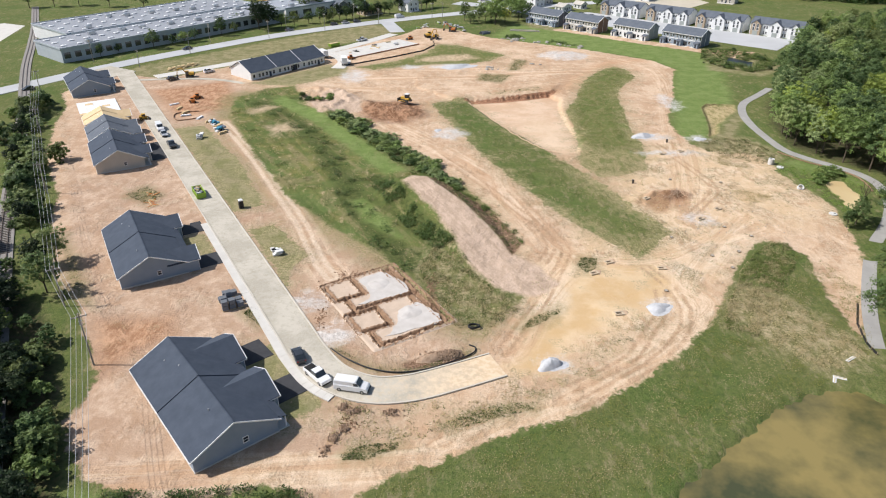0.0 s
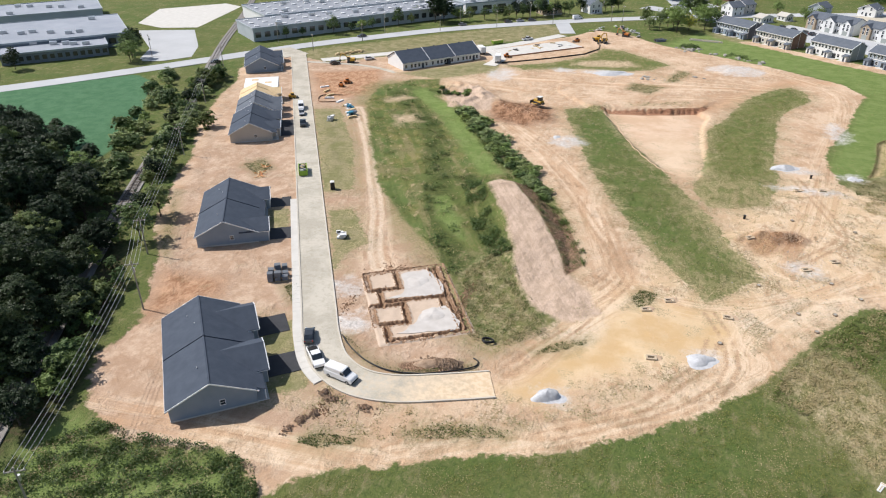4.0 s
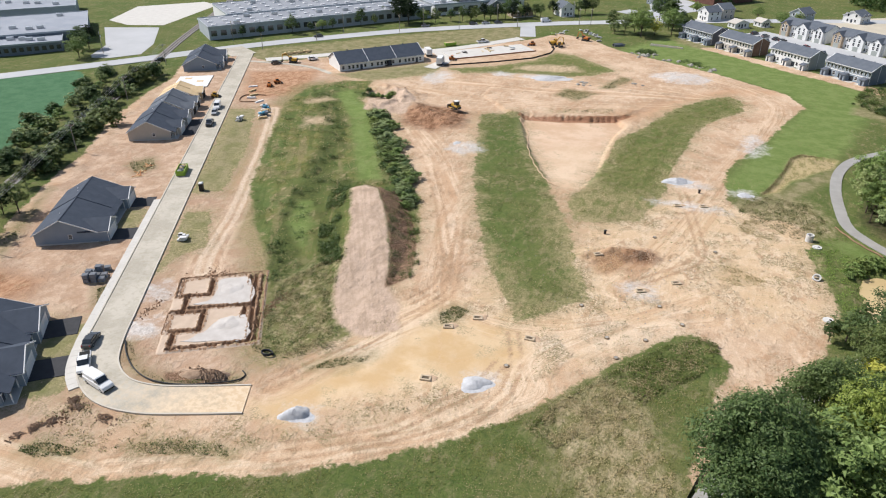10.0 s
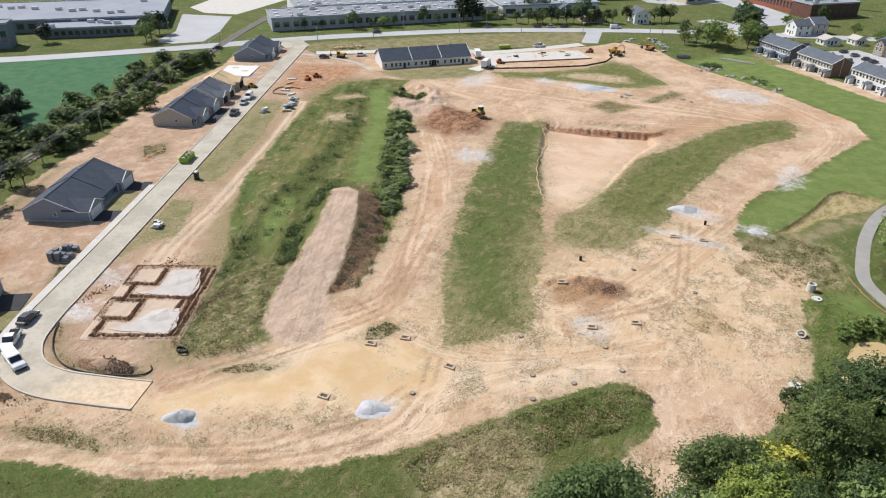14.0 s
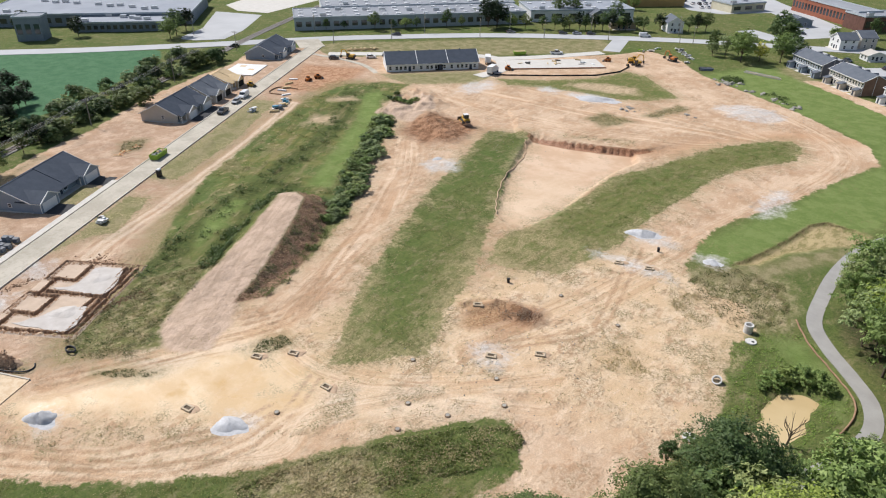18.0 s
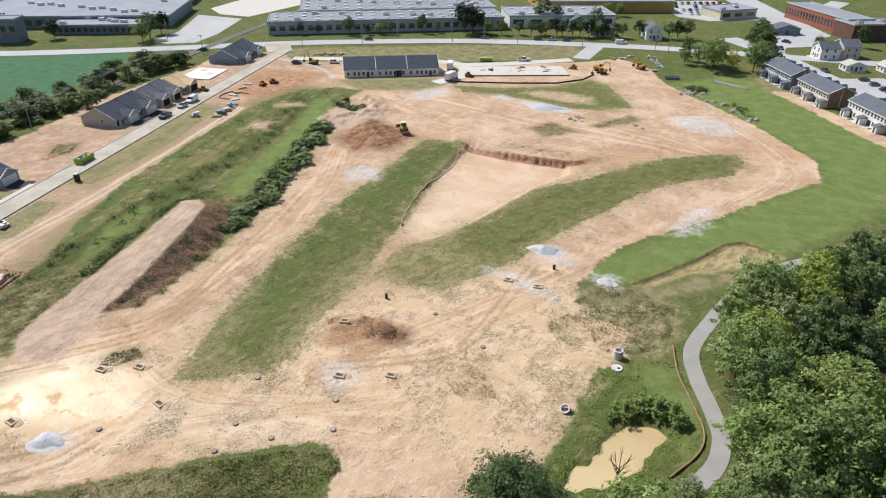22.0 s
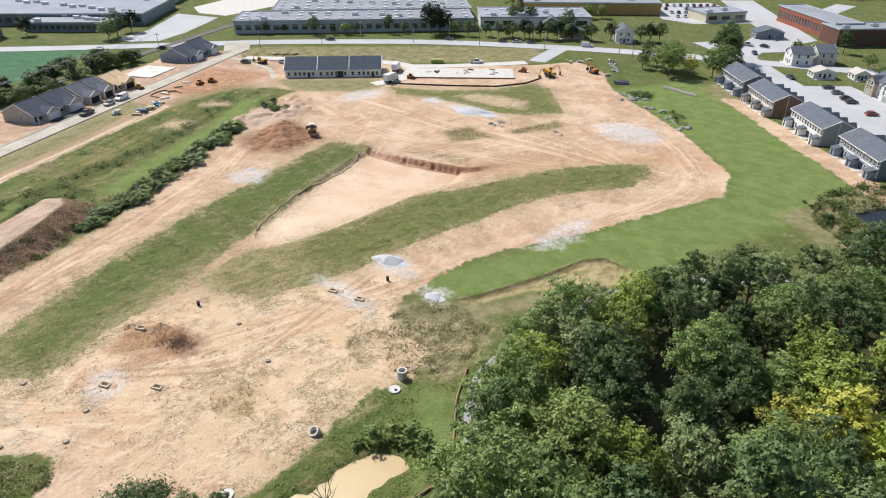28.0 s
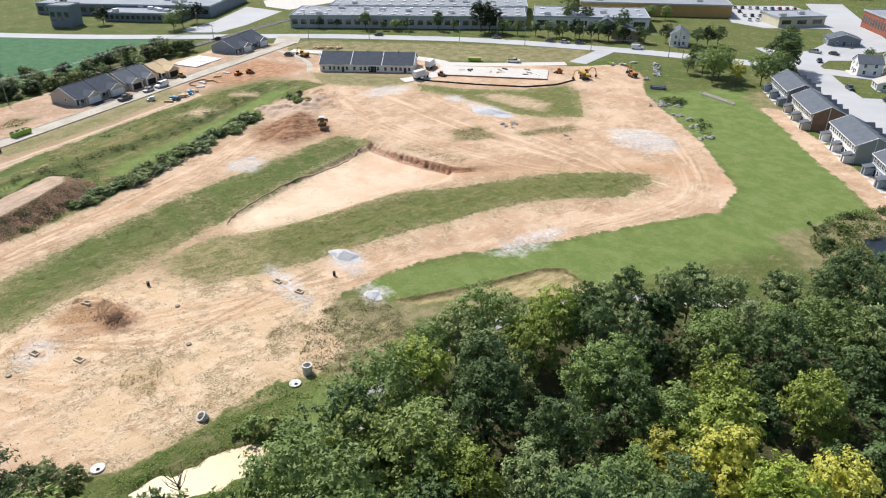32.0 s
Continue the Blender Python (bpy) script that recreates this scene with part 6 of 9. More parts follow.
for x, y, k, s in ((83, 99.5, 7, 1.05), (93, 116.5, 7, 0.85), (104, 126.5, 7, 0.9), (108.7, 141, 7, 0.9), (115.4, 131, 8, 1.1), (98, 111.5, 8, 0.85), (99, 121, 3, 1.2), (98, 101, 5, 1.4), (86, 97, 7, 0.9), (93, 104, 4, 1.4), (100, 113, 7, 0.88), (110, 120, 7, 0.9), (120, 142, 5, 1.3), (108, 134, 4, 1.4),
                   (101, 148.5, 1, 0.5), (103.5, 151.5, 4, 0.5), (98, 147, 4, 0.4), (120.5, 163, 2, 0.55), (122, 156, 0, 0.6),
                   (29, 397, 0, 1.2), (35, 404, 3, 0.8), (43, 408, 0, 1.05), (36, 434, 1, 1.25), (33, 440, 1, 1.1), (40, 430, 4, 1.2), (20, 403, 2, 0.95), (24, 409, 0, 0.95), (15, 400, 2, 0.7), (40, 422, 5, 0.9), (12, 408, 4, 0.8), (46, 418, 1, 0.8), (27, 404, 2, 1.0), (50, 413, 4, 0.75),
                   (-264, 452, 1, 1.0), (-250, 456, 4, 1.1), (-236, 460, 1, 0.9), (-214, 455, 4, 1.0), (-190, 450, 1, 0.8), (-84, 432, 1, 1.1), (-78, 438, 4, 1.0), (-52, 436, 1, 0.9), (-114, 390, 1, 0.6),
                   (-127.7, 189, 9, 0.5), (-131, 198, 4, 0.5), (-136, 209, 9, 0.55), (-140, 217, 4, 0.5), (-143.4, 226, 9, 0.5), (-98, 142, 4, 0.55), (-108.5, 156, 4, 0.5), (-89, 128, 9, 0.6), (-118, 169, 4, 0.42), (-103, 149, 9, 0.5), (-123, 180, 4, 0.4), (-147, 234, 9, 0.45), (-86, 130, 1, 0.7), (-82, 118, 1, 0.7), (-207, 262, 1, 0.95), (-203, 256, 5, 0.8), (-262, 213, 9, 0.9), (-241, 229, 9, 0.8), (-214, 272, 9, 0.95),
                   (-160, 320, 4, 0.5), (-155, 328, 1, 0.35), (-142, 338, 1, 0.65), (-135, 345, 4, 0.5), (-131, 350, 5, 0.45), (-127, 354, 1, 0.45), (-117.5, 368, 4, 0.75), (-112, 374, 1, 0.4), (-101.5, 384, 9, 1.35), (-97, 386, 9, 1.25), (-90, 389, 5, 0.6), (-84, 394, 1, 0.6), (-77, 400, 4, 0.65), (-71, 403, 1, 0.55),
                   (-68, 408, 9, 0.6), (-61, 412, 9, 0.7), (-54, 416, 9, 0.65), (-47, 421, 9, 0.75), (-40, 424, 9, 0.6), (-36, 430, 4, 0.7), (-28, 441, 9, 0.7), (-11, 450, 9, 0.7), (-66, 404, 4, 0.4), (-64, 406, 1, 0.65), (-57, 411, 4, 0.75), (-50, 417, 1, 0.75), (-44, 425, 5, 0.6), (-33, 431, 1, 0.6), (-14, 446, 1, 0.65), (-7, 452, 4, 0.85), (96, 446, 5, 0.6), (104, 452, 0, 0.6), (66, 494, 4, 0.9), (84, 470, 5, 0.6), (50, 478, 0, 0.5),
                   (-70, 480, 5, 0.7), (-64, 486, 0, 0.7)):
    plant(KINDS, k, x, y, s, rng)
for x, y, s in ((104.6, 175.3, 1.05), (106.2, 178, 1.2), (108.3, 179.6, 1.2), (110.8, 180.2, 1.05), (112.6, 179.2, 0.8), (103.6, 173.0, 0.6), (116.2, 164.5, 0.9), (118, 160, 1.1)):
    plant(SHRUBS, 0, x, y, s * 0.75, rng, 1.2)
dead = thing("dead_tree", pose(110.6, 162.6, float(ground_z(110.6, 162.6)) - 0.1), "leafless grey dead tree at the muddy pond", "tree")
bm = bmesh.new()
tube(bm, (0, 0, 0), (0.15, 0.1, 3.2), 0.17, 0.12, 7)
part("trunk", bm, BARK, dead)
limbs = random.Random(8)
for k in range(9):
    a, z0 = k * 2.4, 1.4 + 0.22 * k
    mid = (1.1 * math.cos(a), 1.1 * math.sin(a), z0 + 1.7)
    bm = bmesh.new()
    tube(bm, (0.1, 0.07, z0), mid, 0.075, 0.05, 5)
    for j in range(3):
        tip = (mid[0] * 1.5 + limbs.uniform(-0.5, 0.5), mid[1] * 1.5 + limbs.uniform(-0.5, 0.5), mid[2] + limbs.uniform(0.9, 2.0))
        tube(bm, mid, tip, 0.04, 0.014, 4)
    part("branch", bm, BARK, dead)
# bushes along the railway
for i in range(84):
    k = rng.random()
    x, y = -108 - 56 * k, 145 + 99 * k
    side = rng.choice((-1, 1))
    r0 = rng.uniform(3.4, 10.5)
    plant(SHRUBS, rng.choices((0, 1, 2, 3), (3, 2, 2, 3))[0], x + side * r0 * 0.87, y + side * r0 * 0.5, rng.uniform(0.45, 1.25), rng, 1.15)
# the hedge-like row between the rough strip and the haul road, and beyond the mound
for i in range(104):
    k = (i + rng.random()) / 104
    w = 4.6 if k < 0.8 else 2.6
    x, y = -37 + 41 * k + rng.uniform(-w, w) * 0.86, 233 - 64 * k + rng.uniform(-w, w) * 0.5
    plant(SHRUBS, rng.choice((0, 1, 1, 3, 4)), x, y, rng.uniform(0.34, 0.8) * (0.8 if k > 0.8 else 1.0), rng, 1.55)
# weeds and bushes on the dug-up heap by the row house
for i in range(16):
    plant(SHRUBS, rng.choice((0, 1, 1)), -49 + rng.uniform(-7, 6), 255.5 + rng.uniform(-3.5, 3.5), rng.uniform(0.3, 0.6), rng, 1.5)
for x, y, s in ((-144.8, 229.7, 1.3), (-147, 235, 1.5), (-147, 241.5, 1.4), (-142, 207, 1.3), (-131.6, 200, 1.1), (-115.5, 191, 1.2), (-150, 247, 1.2)):
    plant(SHRUBS, 2, x, y, s, rng)
# scrub round the small dark pond and along the wood's edge
for i in range(34):
    a = rng.uniform(0, 6.28)
    r0 = rng.uniform(1.2, 2.6)
    plant(SHRUBS, rng.randrange(3), 135 + 7 * r0 * math.cos(a), 313 + 9 * r0 * math.sin(a), rng.uniform(0.2, 0.48), rng, 1.1)
# distant woods, one joined mass for each side
for nm, pts, lab in (("far_woods", [(-420, 470), (-300, 520), (-180, 560), (-60, 640), (40, 700)], "distant dark green tree line behind the factories"),
                     ("far_woods", [(150, 540), (230, 500), (330, 470), (420, 520)], "distant trees behind the terraces")):
    r2 = np.random.RandomState(len(pts))
    line = smooth(pts, 40)
    c, nn = [], []
    for x, y in line:
        for j in range(3):
            p = np.array((x + r2.uniform(-14, 14), y + r2.uniform(-14, 14), r2.uniform(4, 8)))
            d = r2.normal(0, 1, (90, 3))
            d /= np.linalg.norm(d, axis=1, keepdims=True)
            c.append(p + d * r2.uniform(3, 5.5) * np.array((1, 1, 1.2)))
            nn.append(d)
    tagged(leaf_cloud(nm, np.concatenate(c), np.concatenate(nn), 0.9, LEAF_B, r2), lab, "trees", kind="stuff")


def tufts(name, polys, count, size, mat, seed, label, up=0.12, holes=(), thin=None, clump=9, spread=0.35, band=99.0):
    """Low plants strewn in clumps over a stretch of the plan."""
    r2 = np.random.RandomState(seed)
    pts = []
    for poly in polys:
        a = np.array(poly)
        lo, hi = a.min(0), a.max(0)
        n = int(count * 2.2 / len(polys) / clump)
        P = r2.uniform(lo, hi, (n, 2))
        if thin:
            P = P[wave(P[:, 0], P[:, 1], thin, seed) * 2.2 > r2.uniform(-0.9, 0.9, n)]
        P = np.repeat(P, clump, 0) + r2.normal(0, spread, (len(P) * clump, 2))
        deep = inside_distance(poly, P[:, 0], P[:, 1])
        keep = (deep > (0.3 if band > 50 else -1.5)) & (deep < band)
        for h in holes:
            keep &= inside_distance(h, P[:, 0], P[:, 1]) < 0.5
        pts.append(P[keep])
    P = np.concatenate(pts)
    z = ground_z(P[:, 0], P[:, 1]) + r2.uniform(0.0, up, len(P)) ** 1.0
    nrm = np.tile(np.array((-0.25, 0.0, 1.0)), (len(P), 1))
    return tagged(leaf_cloud(name, np.column_stack([P, z]), nrm, size, mat, r2, None, 0.6), label, "plants", kind="stuff")


GRASS_LEAF = leaf_material("grass_blades", (0.09, 0.13, 0.025), (0.19, 0.21, 0.06))
WEED_LEAF = leaf_material("weed_leaves", (0.055, 0.088, 0.02), (0.15, 0.175, 0.046))
WEED_BUSH = leaf_material("bushy_weeds", (0.045, 0.085, 0.02), (0.13, 0.185, 0.05))
STRAW_LEAF = leaf_material("straw_blades", (0.30, 0.25, 0.12), (0.46, 0.38, 0.21))
BUSH_BAND = [(x - 4, y - 1) for x, y in smooth(ROW_A)] + [(x + 4, y + 1) for x, y in smooth(ROW_A)[::-1]]
BUSH_ROW = [(x - 2.6, y - 1) for x, y in smooth(ROW_B)] + [(x + 2.6, y + 1) for x, y in smooth(ROW_B)[::-1]]
tufts("weeds", [BUSH_BAND, BUSH_ROW], 46000, 0.19, WEED_BUSH, 44, "bushy dark green weeds along the middle of the rough strip", 1.1, (), 9, 60, 0.65)
HEDGE_BAND = [(-41, 233), (-30, 212), (-19, 195), (-8, 178), (0, 169), (6, 169), (2, 176), (-8, 190), (-17, 205), (-26, 222), (-34, 236)]
tufts("brush", [HEDGE_BAND], 15000, 0.20, WEED_BUSH, 47, "dense low green brush between the bushes", 1.5, (), 7, 55, 0.6)
tufts("brush", [HEDGE_BAND], 4500, 0.16, WEED_LEAF, 48, "dark low brush between the bushes", 1.0, (), 5, 40, 0.6)
tufts("weeds", [[(16, 142), (18.5, 137), (19, 142), (15, 153), (9, 164), (3, 171), (0, 170), (8, 159)]], 9000, 0.17, WEED_BUSH, 49, "green weeds at the foot of the spoil slope", 0.6, (), 6, 30, 0.55)
SCRUB_SOUTH = [(-56, 52), (-50, 63), (-47.5, 67), (-42, 66.5), (-34, 67), (-26, 68), (-19, 66.5), (-15, 62), (-17, 54), (-30, 50), (-45, 48)]
tufts("weeds", [SCRUB_SOUTH], 22000, 0.17, WEED_BUSH, 53, "tall green weeds and scrub below the first house", 0.9, (), 5, 36, 0.6)
tufts("weeds", [SCRUB_SOUTH], 6000, 0.13, STRAW_LEAF, 54, "dry stalks among the scrub below the first house", 0.7, (), 4, 16, 0.5)
SCRUB_POND = [(122, 300), (118, 316), (124, 334), (134, 336), (148, 326), (150, 308), (142, 296), (132, 292)]
tufts("brush", [SCRUB_POND], 16000, 0.24, WEED_BUSH, 55, "olive scrub round the small dark pond", 1.1, (POND_SMALL,), 6, 45, 0.9)
SCRUB_MEADOW = [(53, 105), (55, 111), (60, 119), (64.5, 127), (71.5, 136), (77, 140), (80, 138), (80, 132), (72, 121), (64, 108), (58, 102)]
tufts("weeds", [SCRUB_MEADOW], 16000, 0.15, WEED_BUSH, 56, "dark rough weeds at the end of the meadow", 0.7, (SOUTH_DRY,), 4, 30, 0.6)
tufts("grass", [SOUTH_DRY], 9000, 0.12, STRAW_LEAF, 61, "dry pale grass beside the meadow trees", 0.3, (POND_BIG,), 5, 14, 0.5)
tufts("weeds", [SCRUB_MEADOW], 16000, 0.13, STRAW_LEAF, 57, "dry seeding stalks at the end of the meadow", 0.5, (), 5, 18, 0.5)
tufts("brush", [[(31, 361), (33, 369), (40, 368), (42, 360), (37, 359)], [(52, 349), (55, 355), (62, 351), (67, 343), (63, 342), (58, 348)]], 5000, 0.2, WEED_BUSH, 58, "low bushes among the boulders", 1.0, (), 3, 40, 0.6)
tufts("weeds", [WEEDY_EAST], 5000, 0.12, STRAW_LEAF, 59, "dry weeds between the bare soil and the lawn", 0.2, (), 4, 10, 0.45)
tufts("weeds", [WEEDY_EAST], 4000, 0.12, WEED_LEAF, 60, "green weeds between the bare soil and the lawn", 0.2, (), 4, 12, 0.45)
POND_LEAF = leaf_material("lush_grass", (0.12, 0.21, 0.035), (0.26, 0.36, 0.075))
tufts("grass", [POND_BANK], 13000, 0.11, POND_LEAF, 38, "lush green grass on the banks of the muddy pond", 0.25, (POND_MUD, [(106, 193), (112, 187), (116, 181), (116, 174), (112, 179), (106, 181), (100, 189)]), 5, 9, 0.4)
tufts("weeds", GRASS_BITS, 9000, 0.12, WEED_LEAF, 39, "scattered weeds on the disturbed soil", 0.15, (), None, 8, 0.35)
tufts("weeds", [SPOIL], 3500, 0.14, WEED_LEAF, 40, "weeds growing on the spoil slope", 0.25, (), 9, 10, 0.4)
tufts("weeds", [WEEDS], 26000, 0.15, WEED_LEAF, 31, "tall dark weeds over the rough strip", 0.55, (MOUND, GREEN_LANE, LIME_PATCH, DRY_WEEDS), 11, 26, 0.75)
tufts("weeds", [DRY_WEEDS], 9000, 0.13, STRAW_LEAF, 42, "dry straw-coloured weeds beside the foundation", 0.3, (), 5, 10, 0.5)
tufts("weeds", [DRY_WEEDS], 5000, 0.13, WEED_LEAF, 43, "green weeds among the dry ones", 0.35, (), 5, 14, 0.5)
tufts("weeds", [WEEDS], 12000, 0.13, STRAW_LEAF, 32, "dry seeding stalks among the weeds", 0.4, (MOUND, GREEN_LANE), 8, 22, 0.8)
tufts("grass", [STRIP_MID, STRIP_EAST], 36000, 0.11, GRASS_LEAF, 33, "rough grass on the strips between haul roads", 0.12, (SPARSE_TIP, SPARSE_SIDE), 8, 10, 0.4)
tufts("grass", [STRIP_MID, STRIP_EAST], 14000, 0.11, STRAW_LEAF, 37, "dry grass on the strips between haul roads", 0.12, (), 11, 10, 0.5)
tufts("grass", [[p for p in STRIP_MID if p[1] < 200], STRIP_EAST], 24000, 0.10, STRAW_LEAF, 41, "dry straw at the edges of the grass strips", 0.14, (), 7, 10, 0.5, 4.0)
MEADOW = [(-15, 60), (-8, 68), (20, 81), (42, 96), (54, 112), (70, 133), (84, 134), (88, 118), (78, 98), (66, 90), (44, 77), (30, 66), (20, 56)]
tufts("grass", [MEADOW], 60000, 0.10, GRASS_LEAF, 34, "rough meadow grass along the haul road", 0.15, (POND_BIG, SOUTH_DRY), 10, 10, 0.4)
tufts("grass", [MEADOW], 40000, 0.085, STRAW_LEAF, 35, "dry straw-coloured grass in the meadow", 0.12, (POND_BIG,), 12, 12, 0.5)

tufts("weeds", ISLES[:3] + ISLES[4:], 7000, 0.12, STRAW_LEAF, 51, "dry straw and dead weeds on disturbed soil", 0.14, (), 6, 9, 0.4)
tufts("weeds", ISLES[:3], 1800, 0.12, WEED_LEAF, 52, "green weeds among straw on disturbed soil", 0.14, (), 5, 9, 0.4)
tufts("weeds", [CREAM], 4500, 0.10, GRASS_LEAF, 45, "small weeds scattered over the bare soil", 0.08, (STRIP_MID, OCHRE), 13, 7, 0.3)
tufts("weeds", [CREAM], 9000, 0.12, STRAW_LEAF, 46, "dead stalks scattered over the bare soil", 0.08, (STRIP_MID, OCHRE), 17, 9, 0.45)

# ---- vehicles and machines ----
RUBBER = surface("black_rubber", (0.014, 0.014, 0.015), (0.03, 0.03, 0.03), 3, 20, 0.85, relief=0.2)
RIM = surface("alloy_rim", (0.42, 0.42, 0.43), (0.55, 0.55, 0.56), 3, 20, 0.35, metal=0.8, relief=0)
LAMP = surface("lamp_lens", (0.62, 0.62, 0.60), (0.75, 0.75, 0.73), 3, 20, 0.15, relief=0)
TAIL = surface("tail_lamp_lens", (0.30, 0.02, 0.02), (0.40, 0.03, 0.03), 3, 20, 0.2, relief=0)
PAINTS = {n: surface(n + "_car_paint", a, tuple(v * 1.12 for v in a), 1, 9, 0.3, relief=0, coat=0.5, spec=0.5) for n, a in
          (("white", (0.70, 0.70, 0.70)), ("dark", (0.03, 0.034, 0.04)), ("silver", (0.36, 0.37, 0.39)), ("red", (0.30, 0.03, 0.03)), ("blue", (0.05, 0.10, 0.22)), ("grey", (0.14, 0.145, 0.15)))}


def bevelled(bm, w=0.06):
    bmesh.ops.bevel(bm, geom=list(bm.edges), offset=w, segments=2, affect="EDGES", clamp_overlap=True)
    return bm


def vehicle(m, style, paint, label, group="parked vehicles"):
    """x is forward. style: car, van or pickup."""
    v = thing({"car": "car", "van": "van", "pickup": "pickup_truck"}[style], m, label, "vehicle", group)
    L, W = {"car": (4.6, 1.82), "van": (5.9, 2.05), "pickup": (5.8, 2.0)}[style]
    p = PAINTS[paint]
    if style == "car":
        low = [(-L / 2, 0.45), (-L / 2 + 0.05, 0.95), (-L / 2 + 0.9, 1.05), (1.0, 1.0), (L / 2 - 0.15, 0.8), (L / 2, 0.5), (L / 2 - 0.1, 0.25), (-L / 2 + 0.1, 0.25)]
        top = [(-L / 2 + 0.35, 1.0), (-L / 2 + 0.95, 1.55), (0.25, 1.58), (1.15, 0.98)]
    elif style == "van":
        low = [(-L / 2, 0.4), (-L / 2, 1.35), (1.5, 1.35), (L / 2 - 0.25, 1.05), (L / 2, 0.75), (L / 2 - 0.05, 0.3), (-L / 2 + 0.1, 0.3)]
        top = [(-L / 2 + 0.02, 1.3), (-L / 2 + 0.12, 2.2), (0.95, 2.22), (1.75, 1.3)]
    else:
        low = [(-L / 2, 0.5), (-L / 2, 1.1), (L / 2 - 0.9, 1.15), (L / 2 - 0.05, 1.05), (L / 2, 0.5), (L / 2 - 0.1, 0.35), (-L / 2 + 0.1, 0.35)]
        top = [(-0.75, 1.1), (-0.6, 1.85), (0.85, 1.87), (1.55, 1.12)]
    part("body", bevelled(extrude_profile(bmesh.new(), low, -W / 2, W / 2)), p, v)
    inset = 0.1
    part("cabin", bevelled(extrude_profile(bmesh.new(), top, -W / 2 + inset, W / 2 - inset), 0.08), p if style == "van" else GLASS, v)
    zt = max(z for _, z in top)
    if style != "van":
        part("roof", bevelled(bx(top[1][0] + 0.1, top[2][0] - 0.05, -W / 2 + 0.2, W / 2 - 0.2, zt - 0.03, zt + 0.03), 0.02), p, v)
    a, b = Vector((top[2][0], 0, top[2][1])), Vector((top[3][0], 0, top[3][1]))
    n = Vector((b.z - a.z, 0, a.x - b.x)).normalized() * -0.03
    ws = bmesh.new()
    a, b = a.lerp(b, 0.12), a.lerp(b, 0.92)
    vs = [ws.verts.new((q.x - n.x * s, y, q.z - n.z * s)) for s in (-0.6, 1.0) for q, y in ((a, -W / 2 + 0.22), (a, W / 2 - 0.22), (b, W / 2 - 0.18), (b, -W / 2 + 0.18))]
    for f in ((0, 1, 2, 3), (7, 6, 5, 4), (0, 4, 5, 1), (1, 5, 6, 2), (2, 6, 7, 3), (3, 7, 4, 0)):
        ws.faces.new([vs[k] for k in f])
    part("windscreen", ws, GLASS, v, "dark windscreen")
    if style == "van":
        for y in (-1, 1):
            part("side_window", bx(0.55, 1.35, y * (W / 2 - 0.11) - 0.02, y * (W / 2 - 0.11) + 0.02, 1.4, 1.95), GLASS, v)
    if style == "pickup":
        part("load_bed", bx(-L / 2 + 0.15, -0.85, -W / 2 + 0.14, W / 2 - 0.14, 1.06, 1.14), DARK, v, "open dark load bed")
    for y in (-W / 2 + 0.22, W / 2 - 0.22):
        part("headlight", bx(L / 2 - 0.16, L / 2 - 0.02, y - 0.17, y + 0.17, 0.68, 0.86, bevel=0.03), LAMP, v)
        part("tail_light", bx(-L / 2 - 0.03, -L / 2 + 0.05, y - 0.1, y + 0.1, 0.75, 1.0), TAIL, v)
        part("wing_mirror", bx(1.05, 1.2, y * 1.22 - 0.08, y * 1.22 + 0.08, 1.05, 1.25, bevel=0.03), p, v)
    part("bumper", bx(L / 2 - 0.12, L / 2 + 0.06, -W / 2 + 0.1, W / 2 - 0.1, 0.32, 0.55, bevel=0.04), DARK, v)
    for x in (-L / 2 + 1.0, L / 2 - 0.95):
        for y in (-1, 1):
            wheel = part("wheel", tube(bmesh.new(), (x, y * (W / 2 - 0.2), 0.36), (x, y * (W / 2 + 0.02), 0.36), 0.36, 0.36, 14), RUBBER, v, "black tyre")
            part("rim", tube(bmesh.new(), (x, y * (W / 2 - 0.02), 0.36), (x, y * (W / 2 + 0.035), 0.36), 0.21, 0.19, 10), RIM, wheel)
    return v


def heading(x, y, dx, dy, z=0.1):
    return pose(x, y, z, 0, 0, math.degrees(math.atan2(dy, dx)))


